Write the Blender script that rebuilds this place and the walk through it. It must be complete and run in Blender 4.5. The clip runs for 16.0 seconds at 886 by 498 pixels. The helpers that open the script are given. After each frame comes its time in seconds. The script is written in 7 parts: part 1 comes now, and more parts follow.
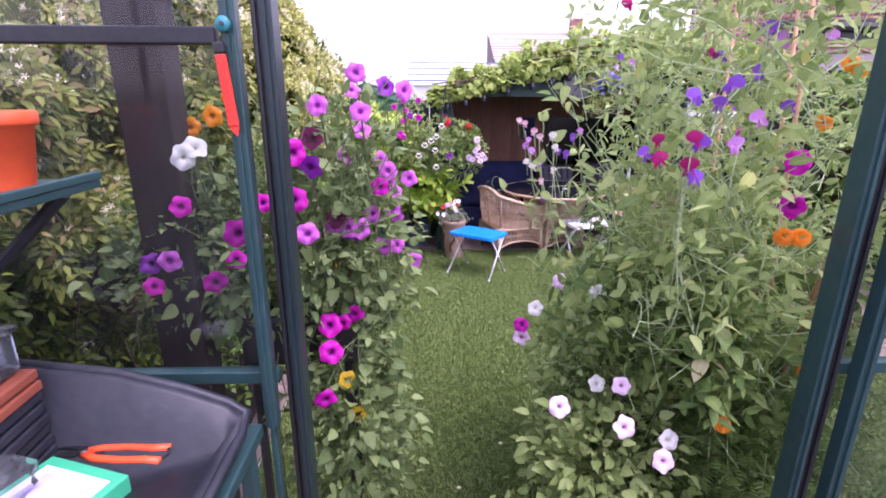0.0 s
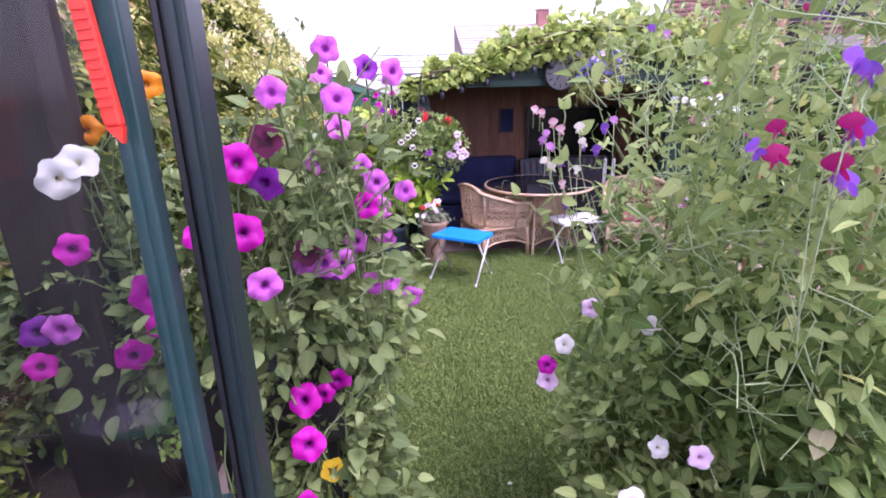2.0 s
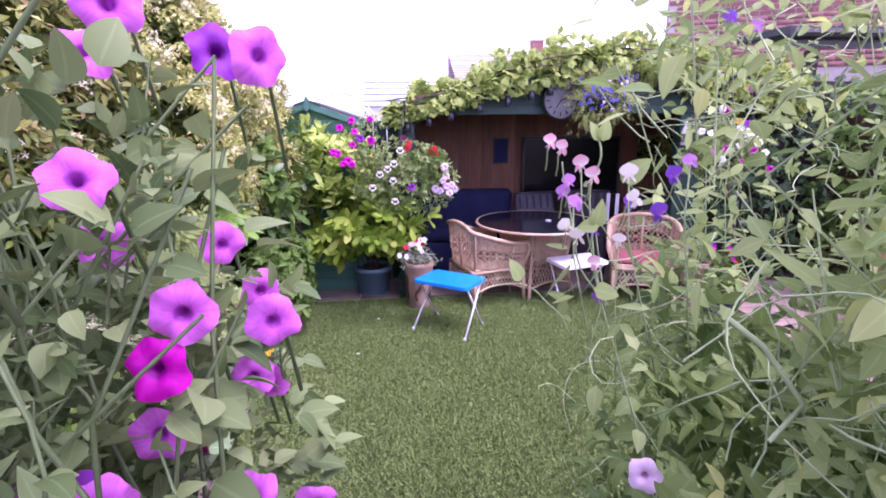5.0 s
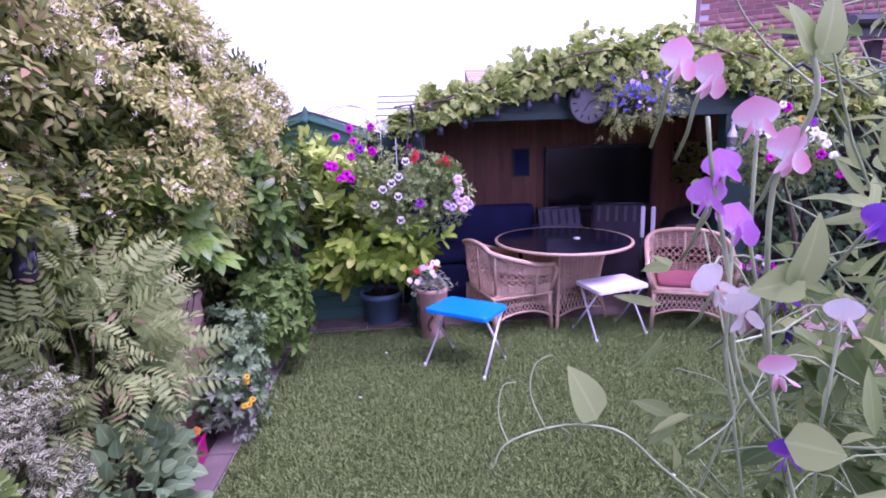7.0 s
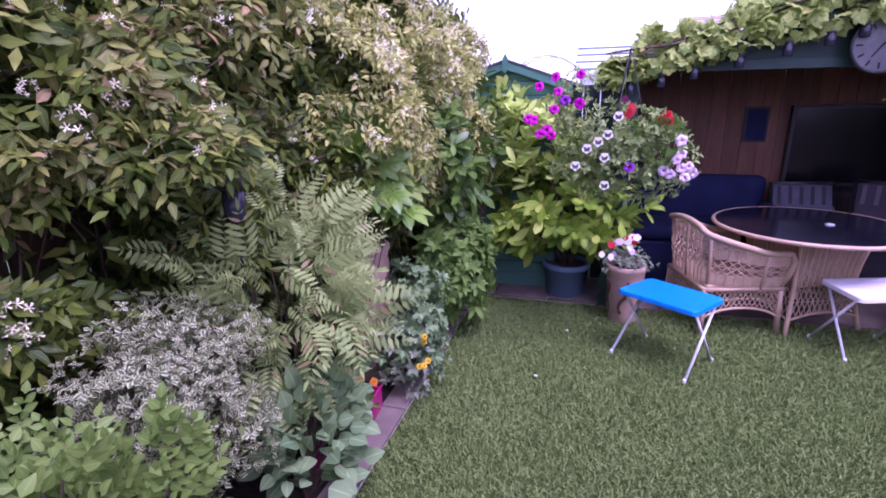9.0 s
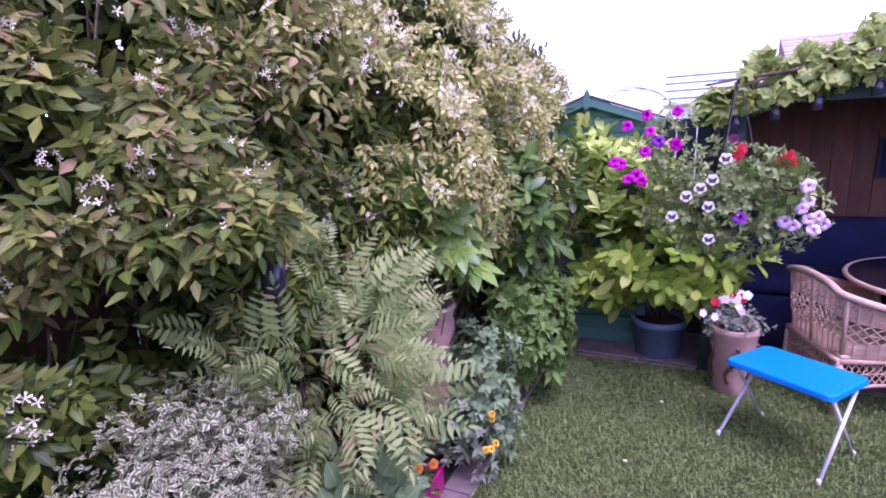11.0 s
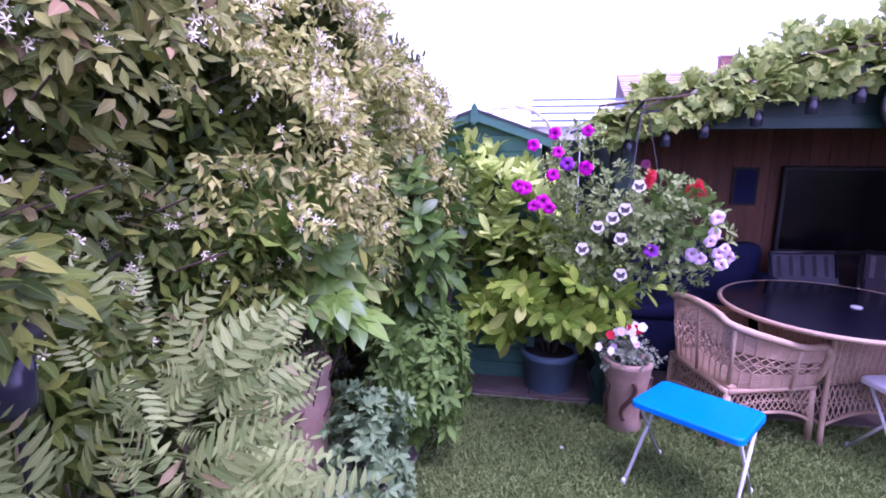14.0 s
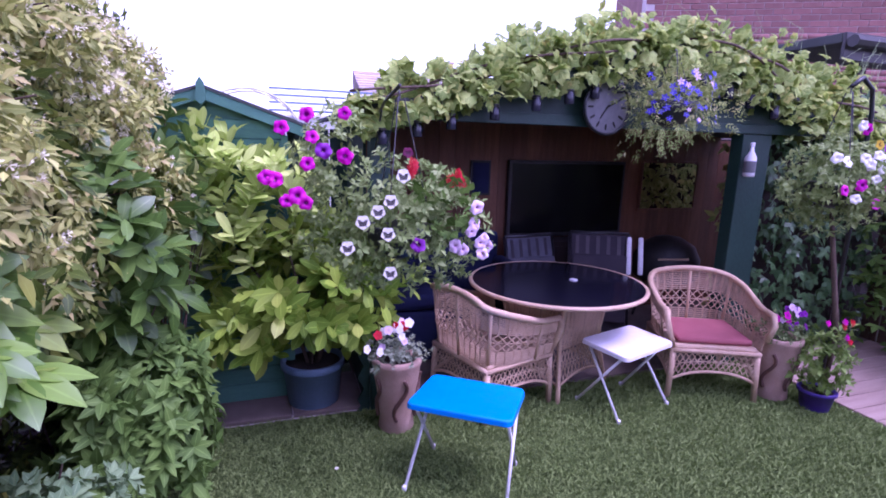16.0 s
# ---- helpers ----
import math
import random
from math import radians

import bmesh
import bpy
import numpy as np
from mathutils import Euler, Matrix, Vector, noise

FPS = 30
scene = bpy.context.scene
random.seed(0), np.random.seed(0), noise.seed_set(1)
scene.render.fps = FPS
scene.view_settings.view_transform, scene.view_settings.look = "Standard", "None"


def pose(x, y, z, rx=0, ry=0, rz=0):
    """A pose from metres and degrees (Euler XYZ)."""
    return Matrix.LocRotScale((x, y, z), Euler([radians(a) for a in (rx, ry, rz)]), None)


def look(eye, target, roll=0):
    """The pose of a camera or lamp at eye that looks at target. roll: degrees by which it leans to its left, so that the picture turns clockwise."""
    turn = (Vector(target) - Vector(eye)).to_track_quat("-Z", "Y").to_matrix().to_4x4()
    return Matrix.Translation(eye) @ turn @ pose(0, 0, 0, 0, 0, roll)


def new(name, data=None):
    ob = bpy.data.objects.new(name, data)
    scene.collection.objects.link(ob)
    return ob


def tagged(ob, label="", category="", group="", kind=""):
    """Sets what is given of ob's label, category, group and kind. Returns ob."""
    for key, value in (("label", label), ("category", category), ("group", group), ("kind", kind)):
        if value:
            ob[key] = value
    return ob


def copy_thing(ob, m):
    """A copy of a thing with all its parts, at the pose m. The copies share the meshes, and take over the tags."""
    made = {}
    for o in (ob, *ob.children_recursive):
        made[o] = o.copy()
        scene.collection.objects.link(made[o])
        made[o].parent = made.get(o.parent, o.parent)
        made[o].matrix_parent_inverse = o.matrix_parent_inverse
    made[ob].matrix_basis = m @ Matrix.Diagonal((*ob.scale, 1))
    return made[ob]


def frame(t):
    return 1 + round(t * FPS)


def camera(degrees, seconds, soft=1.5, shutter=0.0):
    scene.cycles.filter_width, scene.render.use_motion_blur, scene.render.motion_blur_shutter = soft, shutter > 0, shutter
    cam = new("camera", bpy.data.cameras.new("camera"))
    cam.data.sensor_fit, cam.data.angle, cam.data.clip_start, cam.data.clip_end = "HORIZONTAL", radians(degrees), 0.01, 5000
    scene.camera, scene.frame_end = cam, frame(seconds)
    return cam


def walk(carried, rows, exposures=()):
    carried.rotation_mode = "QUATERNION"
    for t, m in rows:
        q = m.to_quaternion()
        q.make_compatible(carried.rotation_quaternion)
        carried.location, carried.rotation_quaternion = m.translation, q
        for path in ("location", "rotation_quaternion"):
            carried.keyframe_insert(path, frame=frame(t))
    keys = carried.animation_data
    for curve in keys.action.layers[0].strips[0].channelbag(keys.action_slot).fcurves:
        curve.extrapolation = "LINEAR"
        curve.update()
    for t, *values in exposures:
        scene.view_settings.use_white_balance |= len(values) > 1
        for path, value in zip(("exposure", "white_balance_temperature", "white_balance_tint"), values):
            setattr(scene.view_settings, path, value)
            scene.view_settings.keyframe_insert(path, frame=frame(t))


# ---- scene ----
cam = camera(82.4, 16.0, soft=1.8)
PATH = [
    (0, (0.464, 1.186, 1.858), (0.535, 3.097, 1.273), 0.2),
    (0.5, (0.487, 1.266, 1.851), (0.517, 3.174, 1.253), 0.4),
    (1, (0.462, 1.384, 1.838), (0.485, 3.29, 1.233), -0.6),
    (1.5, (0.416, 1.507, 1.834), (0.531, 3.413, 1.238), -2.0),
    (2, (0.398, 1.591, 1.83), (0.573, 3.489, 1.226), -1.3),
    (2.5, (0.434, 1.706, 1.821), (0.619, 3.601, 1.21), -0.2),
    (3, (0.497, 1.825, 1.816), (0.605, 3.727, 1.206), 0.0),
    (3.5, (0.512, 1.945, 1.807), (0.605, 3.85, 1.206), -0.1),
    (4, (0.481, 2.075, 1.812), (0.686, 3.994, 1.288), 0.3),
    (4.2, (0.475, 2.126, 1.811), (0.712, 4.044, 1.298), 0.2),
    (6.3, (0.654, 2.503, 1.751), (0.793, 4.444, 1.289), -1.9),
    (6.5, (0.634, 2.614, 1.733), (0.799, 4.556, 1.285), -2.0),
    (7, (0.637, 2.751, 1.723), (0.764, 4.699, 1.288), -1.9),
    (7.5, (0.628, 2.829, 1.7), (0.698, 4.772, 1.231), -2.5),
    (8, (0.612, 2.89, 1.69), (0.367, 4.815, 1.206), -3.1),
    (8.5, (0.585, 2.959, 1.68), (0.124, 4.831, 1.15), -1.5),
    (9, (0.509, 3.068, 1.675), (-0.039, 4.906, 1.11), -1.1),
    (9.5, (0.464, 3.175, 1.686), (-0.085, 5.003, 1.086), -2.2),
    (10, (0.468, 3.23, 1.677), (-0.169, 5.027, 1.073), -1.7),
    (10.2, (0.477, 3.268, 1.684), (-0.265, 5.031, 1.102), -1.2),
    (12.3, (0.336, 3.539, 1.797), (-0.529, 5.318, 1.506), -2.5),
    (12.5, (0.314, 3.566, 1.791), (-0.505, 5.368, 1.501), -2.5),
    (13, (0.222, 3.653, 1.775), (-0.412, 5.523, 1.454), -1.8),
    (13.5, (0.188, 3.767, 1.749), (-0.292, 5.67, 1.365), -1.2),
    (14, (0.188, 3.876, 1.737), (-0.156, 5.805, 1.337), 0.0),
    (14.5, (0.16, 3.988, 1.737), (0.017, 5.944, 1.344), 0.5),
    (15, (0.102, 4.08, 1.725), (0.242, 6.04, 1.349), 0.6),
    (15.5, (0.1, 4.151, 1.711), (0.538, 6.062, 1.319), 0.9),
    (16, (0.154, 4.203, 1.696), (0.772, 6.061, 1.29), 1.6),
]
walk(cam, [(t, look(eye, target, roll)) for t, eye, target, roll in PATH], [(0.0, 1.32, 5800, 49), (4.2, 1.45, 5700, 55), (6.5, 1.06, 5220, 83), (10.2, 0.95, 5220, 75), (12.5, 1.26, 5140, 84), (16.0, 0.92, 5040, 74)])
# ---------------------------------------------------------------- world and light
world = bpy.data.worlds.new("world")
scene.world = world
world.use_nodes = True
wn = world.node_tree
sky = wn.nodes.new("ShaderNodeTexSky")
sky.sky_type, sky.sun_disc = "NISHITA", False
sky.sun_elevation, sky.sun_rotation = radians(65), radians(125)
sky.air_density, sky.dust_density, sky.ozone_density = 1.0, 1.5, 0.5
cloud = wn.nodes.new("ShaderNodeHueSaturation")
cloud.inputs["Saturation"].default_value, cloud.inputs["Value"].default_value = 0.3, 1.5
wn.links.new(sky.outputs[0], cloud.inputs["Color"])
wn.links.new(cloud.outputs[0], wn.nodes["Background"].inputs[0])
wn.nodes["Background"].inputs[1].default_value = 0.15
sun = new("sun", bpy.data.lights.new("sun", "SUN"))
sun.data.energy, sun.data.angle, sun.data.color = 1.5, radians(25), (1.0, 0.95, 0.9)
sun.matrix_world = look((0, 0, 20), (-7.6, 5.2, 0))


# ---------------------------------------------------------------- materials
def principled(name, rough=0.6, metal=0.0):
    m = bpy.data.materials.new(name)
    m.use_nodes = True
    b = m.node_tree.nodes["Principled BSDF"]
    b.inputs["Roughness"].default_value, b.inputs["Metallic"].default_value = rough, metal
    return m, m.node_tree, b


def ramp_mix(t, fac, a, b):
    n = t.nodes.new("ShaderNodeMix")
    n.data_type = "RGBA"
    if fac is not None:
        t.links.new(fac, n.inputs[0])
    for k, c in ((6, a), (7, b)):
        if isinstance(c, tuple):
            n.inputs[k].default_value = (*c, 1)
        else:
            t.links.new(c, n.inputs[k])
    return n.outputs[2]


def noise_fac(t, scale, lo=0.35, hi=0.65, detail=4, stretch=None):
    co = t.nodes.new("ShaderNodeTexCoord")
    src = co.outputs["Object"]
    if stretch:
        mp = t.nodes.new("ShaderNodeMapping")
        mp.inputs["Scale"].default_value = stretch
        t.links.new(src, mp.inputs[0])
        src = mp.outputs[0]
    n = t.nodes.new("ShaderNodeTexNoise")
    n.inputs["Scale"].default_value, n.inputs["Detail"].default_value = scale, detail
    t.links.new(src, n.inputs["Vector"])
    r = t.nodes.new("ShaderNodeMapRange")
    r.inputs[1].default_value, r.inputs[2].default_value = lo, hi
    t.links.new(n.outputs["Fac"], r.inputs[0])
    return r.outputs[0]


def surface(name, c1, c2, c3=None, rough=0.6, metal=0.0, coarse=3.0, fine=60.0, bump=0.2, depth=0.004, stretch=None, each=0.0, worn=None):
    """Two colours mixed by coarse noise, darkened or stained by c3 in fine noise, with fine relief."""
    m, t, b = principled(name, rough, metal)
    col = ramp_mix(t, noise_fac(t, coarse, stretch=stretch), c1, c2)
    grain = noise_fac(t, fine, 0.3, 0.75, stretch=stretch)
    if c3:
        half = t.nodes.new("ShaderNodeMath")
        half.operation = "MULTIPLY"
        half.inputs[1].default_value = 0.5
        t.links.new(grain, half.inputs[0])
        col = ramp_mix(t, half.outputs[0], col, c3)
    if worn:
        wf = t.nodes.new("ShaderNodeMath")
        wf.operation = "MULTIPLY"
        wf.inputs[1].default_value = 0.45
        t.links.new(noise_fac(t, 1.7, 0.4, 0.75, 6), wf.inputs[0])
        col = ramp_mix(t, wf.outputs[0], col, worn)
    if each:
        info = t.nodes.new("ShaderNodeObjectInfo")
        hs = t.nodes.new("ShaderNodeHueSaturation")
        mr = t.nodes.new("ShaderNodeMapRange")
        mr.inputs[3].default_value, mr.inputs[4].default_value = 1 - each, 1 + each
        t.links.new(info.outputs["Random"], mr.inputs[0])
        t.links.new(mr.outputs[0], hs.inputs["Value"])
        t.links.new(col, hs.inputs["Color"])
        col = hs.outputs[0]
    t.links.new(col, b.inputs["Base Color"])
    if bump:
        bp = t.nodes.new("ShaderNodeBump")
        bp.inputs["Strength"].default_value, bp.inputs["Distance"].default_value = bump, depth
        t.links.new(grain, bp.inputs["Height"])
        t.links.new(bp.outputs[0], b.inputs["Normal"])
    return m


def leaf_material(name, c1, c2, c3=None, edge=None, vein=0.25, rough=0.45, thin=0.25, old=0.85):
    """Leaf tissue: each leaf takes its own tone; a pale midrib; an edge colour for variegated leaves; some light comes through."""
    m, t, b = principled(name, rough)
    b.inputs["Specular IOR Level"].default_value = 0.22 if rough > 0.38 else 0.38
    geo = t.nodes.new("ShaderNodeNewGeometry")
    col = ramp_mix(t, geo.outputs["Random Per Island"], c1, c2)
    if c3:
        g = t.nodes.new("ShaderNodeMath")
        g.operation = "MULTIPLY_ADD"
        g.inputs[1].default_value, g.inputs[2].default_value = 37.0, 0.0
        t.links.new(geo.outputs["Random Per Island"], g.inputs[0])
        f = t.nodes.new("ShaderNodeMath")
        f.operation = "FRACT"
        t.links.new(g.outputs[0], f.inputs[0])
        r = t.nodes.new("ShaderNodeMapRange")
        r.inputs[1].default_value, r.inputs[2].default_value = old, 1.0
        t.links.new(f.outputs[0], r.inputs[0])
        col = ramp_mix(t, r.outputs[0], col, c3)
    uv = t.nodes.new("ShaderNodeTexCoord")
    sep = t.nodes.new("ShaderNodeSeparateXYZ")
    t.links.new(uv.outputs["UV"], sep.inputs[0])
    off = t.nodes.new("ShaderNodeMath")
    off.operation = "SUBTRACT"
    off.inputs[1].default_value = 0.5
    t.links.new(sep.outputs[0], off.inputs[0])
    ab = t.nodes.new("ShaderNodeMath")
    ab.operation = "ABSOLUTE"
    t.links.new(off.outputs[0], ab.inputs[0])
    rib = t.nodes.new("ShaderNodeMapRange")
    rib.inputs[1].default_value, rib.inputs[2].default_value = 0.07, 0.0
    rib.inputs[4].default_value = vein
    t.links.new(ab.outputs[0], rib.inputs[0])
    col = ramp_mix(t, rib.outputs[0], col, tuple(min(1, v * 2.2 + 0.04) for v in c2))
    if edge:
        nz = noise_fac(t, 90.0, 0.3, 0.7)
        ad = t.nodes.new("ShaderNodeMath")
        ad.operation = "MULTIPLY_ADD"
        ad.inputs[1].default_value = 0.16
        t.links.new(nz, ad.inputs[0])
        t.links.new(ab.outputs[0], ad.inputs[2])
        er = t.nodes.new("ShaderNodeMapRange")
        er.inputs[1].default_value, er.inputs[2].default_value = 0.3, 0.45
        t.links.new(ad.outputs[0], er.inputs[0])
        col = ramp_mix(t, er.outputs[0], col, edge)
    t.links.new(col, b.inputs["Base Color"])
    tr = t.nodes.new("ShaderNodeBsdfTranslucent")
    t.links.new(col, tr.inputs[0])
    mx = t.nodes.new("ShaderNodeMixShader")
    mx.inputs[0].default_value = thin
    t.links.new(b.outputs[0], mx.inputs[1])
    t.links.new(tr.outputs[0], mx.inputs[2])
    t.links.new(mx.outputs[0], t.nodes["Material Output"].inputs[0])
    return m


def petal_material(name, rim, mid, throat, at=0.22, thin=0.35, spread=0.12):
    """Petals coloured from the throat outwards (v of the UV), each flower a little lighter or darker."""
    m, t, b = principled(name, 0.6)
    uv = t.nodes.new("ShaderNodeTexCoord")
    sep = t.nodes.new("ShaderNodeSeparateXYZ")
    t.links.new(uv.outputs["UV"], sep.inputs[0])
    nz = noise_fac(t, 120.0, 0.2, 0.8)
    ad = t.nodes.new("ShaderNodeMath")
    ad.operation = "MULTIPLY_ADD"
    ad.inputs[1].default_value = 0.12
    t.links.new(nz, ad.inputs[0])
    t.links.new(sep.outputs[1], ad.inputs[2])
    a = t.nodes.new("ShaderNodeMapRange")
    a.inputs[1].default_value, a.inputs[2].default_value = at, at + 0.12
    t.links.new(ad.outputs[0], a.inputs[0])
    col = ramp_mix(t, a.outputs[0], throat, mid)
    a2 = t.nodes.new("ShaderNodeMapRange")
    a2.inputs[1].default_value, a2.inputs[2].default_value = at + 0.15, 0.95
    t.links.new(ad.outputs[0], a2.inputs[0])
    col = ramp_mix(t, a2.outputs[0], col, rim)
    mp = t.nodes.new("ShaderNodeMapping")
    mp.inputs["Scale"].default_value = (34.0, 1.6, 1.0)
    t.links.new(uv.outputs["UV"], mp.inputs[0])
    vn = t.nodes.new("ShaderNodeTexNoise")
    vn.inputs["Scale"].default_value, vn.inputs["Detail"].default_value = 1.0, 3
    t.links.new(mp.outputs[0], vn.inputs["Vector"])
    vr = t.nodes.new("ShaderNodeMapRange")
    vr.inputs[1].default_value, vr.inputs[2].default_value, vr.inputs[4].default_value = 0.45, 0.75, 0.55
    t.links.new(vn.outputs["Fac"], vr.inputs[0])
    col = ramp_mix(t, vr.outputs[0], col, tuple(0.55 * v for v in mid) if max(mid) < 0.8 or min(mid) < 0.4 else tuple(0.82 * v for v in mid))
    info = t.nodes.new("ShaderNodeObjectInfo")
    mr = t.nodes.new("ShaderNodeMapRange")
    mr.inputs[3].default_value, mr.inputs[4].default_value = 1 - spread, 1 + spread
    t.links.new(info.outputs["Random"], mr.inputs[0])
    hs = t.nodes.new("ShaderNodeHueSaturation")
    t.links.new(mr.outputs[0], hs.inputs["Value"])
    t.links.new(col, hs.inputs["Color"])
    t.links.new(hs.outputs[0], b.inputs["Base Color"])
    tr = t.nodes.new("ShaderNodeBsdfTranslucent")
    t.links.new(hs.outputs[0], tr.inputs[0])
    mx = t.nodes.new("ShaderNodeMixShader")
    mx.inputs[0].default_value = thin
    t.links.new(b.outputs[0], mx.inputs[1])
    t.links.new(tr.outputs[0], mx.inputs[2])
    t.links.new(mx.outputs[0], t.nodes["Material Output"].inputs[0])
    return m


def glass_material(name, tint=(0.93, 0.97, 0.95), haze=0.0):
    m = bpy.data.materials.new(name)
    m.use_nodes = True
    t = m.node_tree
    t.nodes.remove(t.nodes["Principled BSDF"])
    tr, gl = t.nodes.new("ShaderNodeBsdfTransparent"), t.nodes.new("ShaderNodeBsdfGlossy")
    tr.inputs[0].default_value, gl.inputs["Roughness"].default_value = (*tint, 1), 0.03
    fr = t.nodes.new("ShaderNodeFresnel")
    fr.inputs[0].default_value = 1.45
    mx = t.nodes.new("ShaderNodeMixShader")
    t.links.new(fr.outputs[0], mx.inputs[0])
    t.links.new(tr.outputs[0], mx.inputs[1])
    t.links.new(gl.outputs[0], mx.inputs[2])
    out = mx.outputs[0]
    if haze:
        df = t.nodes.new("ShaderNodeBsdfDiffuse")
        df.inputs[0].default_value = (0.55, 0.58, 0.58, 1)
        m2 = t.nodes.new("ShaderNodeMixShader")
        sc = t.nodes.new("ShaderNodeMath")
        sc.operation = "MULTIPLY"
        sc.inputs[1].default_value = haze
        t.links.new(noise_fac(t, 5.0, 0.25, 0.85), sc.inputs[0])
        t.links.new(sc.outputs[0], m2.inputs[0])
        t.links.new(out, m2.inputs[1])
        t.links.new(df.outputs[0], m2.inputs[2])
        out = m2.outputs[0]
    t.links.new(out, t.nodes["Material Output"].inputs[0])
    return m


M = {}
M["turf_base"] = surface("turf_base", (0.075, 0.12, 0.028), (0.12, 0.175, 0.047), (0.045, 0.07, 0.018), 1.0, coarse=90, fine=130, bump=1.0, depth=0.015)
M["turf"] = surface("turf_blade", (0.14, 0.22, 0.052), (0.21, 0.305, 0.084), (0.28, 0.335, 0.12), 0.9, coarse=60, fine=300, bump=0, worn=(0.225, 0.3, 0.1))
for key in ("turf", "turf_base"):
    M[key].node_tree.nodes["Principled BSDF"].inputs["Specular IOR Level"].default_value = 0.12
M["soil"] = surface("soil", (0.035, 0.024, 0.017), (0.06, 0.042, 0.03), (0.02, 0.014, 0.01), 0.95, coarse=6, fine=90, bump=1.0, depth=0.02)
M["field"] = surface("rough_grass", (0.06, 0.09, 0.03), (0.1, 0.12, 0.05), (0.05, 0.06, 0.03), 0.95, coarse=0.3, fine=8)
M["slab"] = surface("paving_slab", (0.165, 0.125, 0.105), (0.24, 0.185, 0.155), (0.1, 0.08, 0.068), 0.95, coarse=5, fine=160, bump=0.35, each=0.16)
M["board"] = surface("decking_board", (0.3, 0.21, 0.165), (0.38, 0.28, 0.22), (0.2, 0.14, 0.11), 0.8, coarse=2, fine=40, stretch=(1, 12, 12), each=0.1)
M["green_metal"] = surface("green_painted_metal", (0.012, 0.05, 0.05), (0.02, 0.07, 0.068), (0.05, 0.08, 0.08), 0.38, coarse=4, fine=40, bump=0.05)
M["black_metal"] = surface("black_metal", (0.008, 0.01, 0.012), (0.015, 0.018, 0.02), (0.03, 0.03, 0.03), 0.4, coarse=4, fine=60, bump=0.05)
M["dark_jamb"] = surface("blackened_green_metal", (0.007, 0.02, 0.022), (0.012, 0.03, 0.03), (0.02, 0.03, 0.03), 0.4, coarse=4, fine=40, bump=0.05)
M["glass"] = glass_material("greenhouse_glass", (0.72, 0.76, 0.75), 0.03)
M["clear_plastic"] = glass_material("clear_plastic", (0.85, 0.87, 0.92), 0.25)
M["table_glass"] = surface("dark_glass", (0.006, 0.006, 0.012), (0.01, 0.01, 0.016), rough=0.12, coarse=2, bump=0)
M["tray"] = surface("slate_plastic", (0.009, 0.012, 0.018), (0.015, 0.019, 0.027), (0.04, 0.04, 0.046), 0.5, coarse=9, fine=35, bump=0.08)
M["orange"] = surface("orange_plastic", (0.75, 0.09, 0.02), (0.82, 0.12, 0.03), (0.6, 0.07, 0.02), 0.45, coarse=8, fine=50, bump=0.05)
M["red_knife"] = surface("red_plastic", (0.85, 0.045, 0.02), (0.9, 0.06, 0.03), None, 0.4, bump=0)
M["steel"] = surface("dark_steel", (0.09, 0.09, 0.1), (0.16, 0.16, 0.17), (0.05, 0.04, 0.04), 0.35, 0.9, fine=90)
M["white_plastic"] = surface("white_plastic", (0.78, 0.76, 0.8), (0.84, 0.82, 0.85), (0.7, 0.68, 0.7), 0.45, coarse=3, fine=30, bump=0.05)
M["white_paint"] = surface("white_painted_tube", (0.72, 0.72, 0.74), (0.8, 0.8, 0.8), (0.5, 0.48, 0.45), 0.4, coarse=9, fine=80, bump=0.05)
M["blue_plastic"] = surface("blue_plastic", (0.0, 0.24, 0.80), (0.0, 0.27, 0.86), (0.0, 0.21, 0.7), 0.42, coarse=3, fine=30, bump=0.05)
M["green_card"] = surface("green_card", (0.02, 0.38, 0.19), (0.03, 0.44, 0.22), None, 0.5, bump=0)
M["lilac_print"] = surface("lilac_print", (0.55, 0.5, 0.68), (0.42, 0.36, 0.6), None, 0.5, coarse=30, bump=0)
M["brown_card"] = surface("brown_plastic", (0.24, 0.06, 0.03), (0.3, 0.08, 0.04), None, 0.55, bump=0)
M["dark_wood"] = surface("dark_stained_wood", (0.022, 0.012, 0.012), (0.04, 0.022, 0.02), (0.012, 0.008, 0.008), 0.75, coarse=3, fine=30, stretch=(10, 10, 1))
M["brown_wood"] = surface("brown_stained_wood", (0.16, 0.062, 0.028), (0.22, 0.09, 0.042), (0.08, 0.03, 0.015), 0.6, coarse=3, fine=30, stretch=(10, 10, 1), each=0.18)
M["fence_wood"] = surface("weathered_fence_wood", (0.075, 0.04, 0.025), (0.11, 0.06, 0.038), (0.04, 0.022, 0.015), 0.85, coarse=3, fine=30, stretch=(8, 8, 1), each=0.2)
M["shed_green"] = surface("green_painted_wood", (0.06, 0.19, 0.135), (0.075, 0.225, 0.16), (0.04, 0.125, 0.09), 0.6, coarse=3, fine=40, stretch=(1, 8, 8), each=0.06)
M["dark_green"] = surface("dark_green_painted_wood", (0.01, 0.042, 0.03), (0.015, 0.054, 0.038), (0.006, 0.025, 0.018), 0.55, coarse=3, fine=40, each=0.06)
M["felt"] = surface("roofing_felt", (0.05, 0.06, 0.055), (0.08, 0.09, 0.085), (0.03, 0.03, 0.03), 0.95, fine=200)
M["wicker"] = surface("woven_wicker", (0.55, 0.375, 0.235), (0.67, 0.48, 0.325), (0.36, 0.22, 0.125), 0.55, coarse=12, fine=120, bump=0.3)
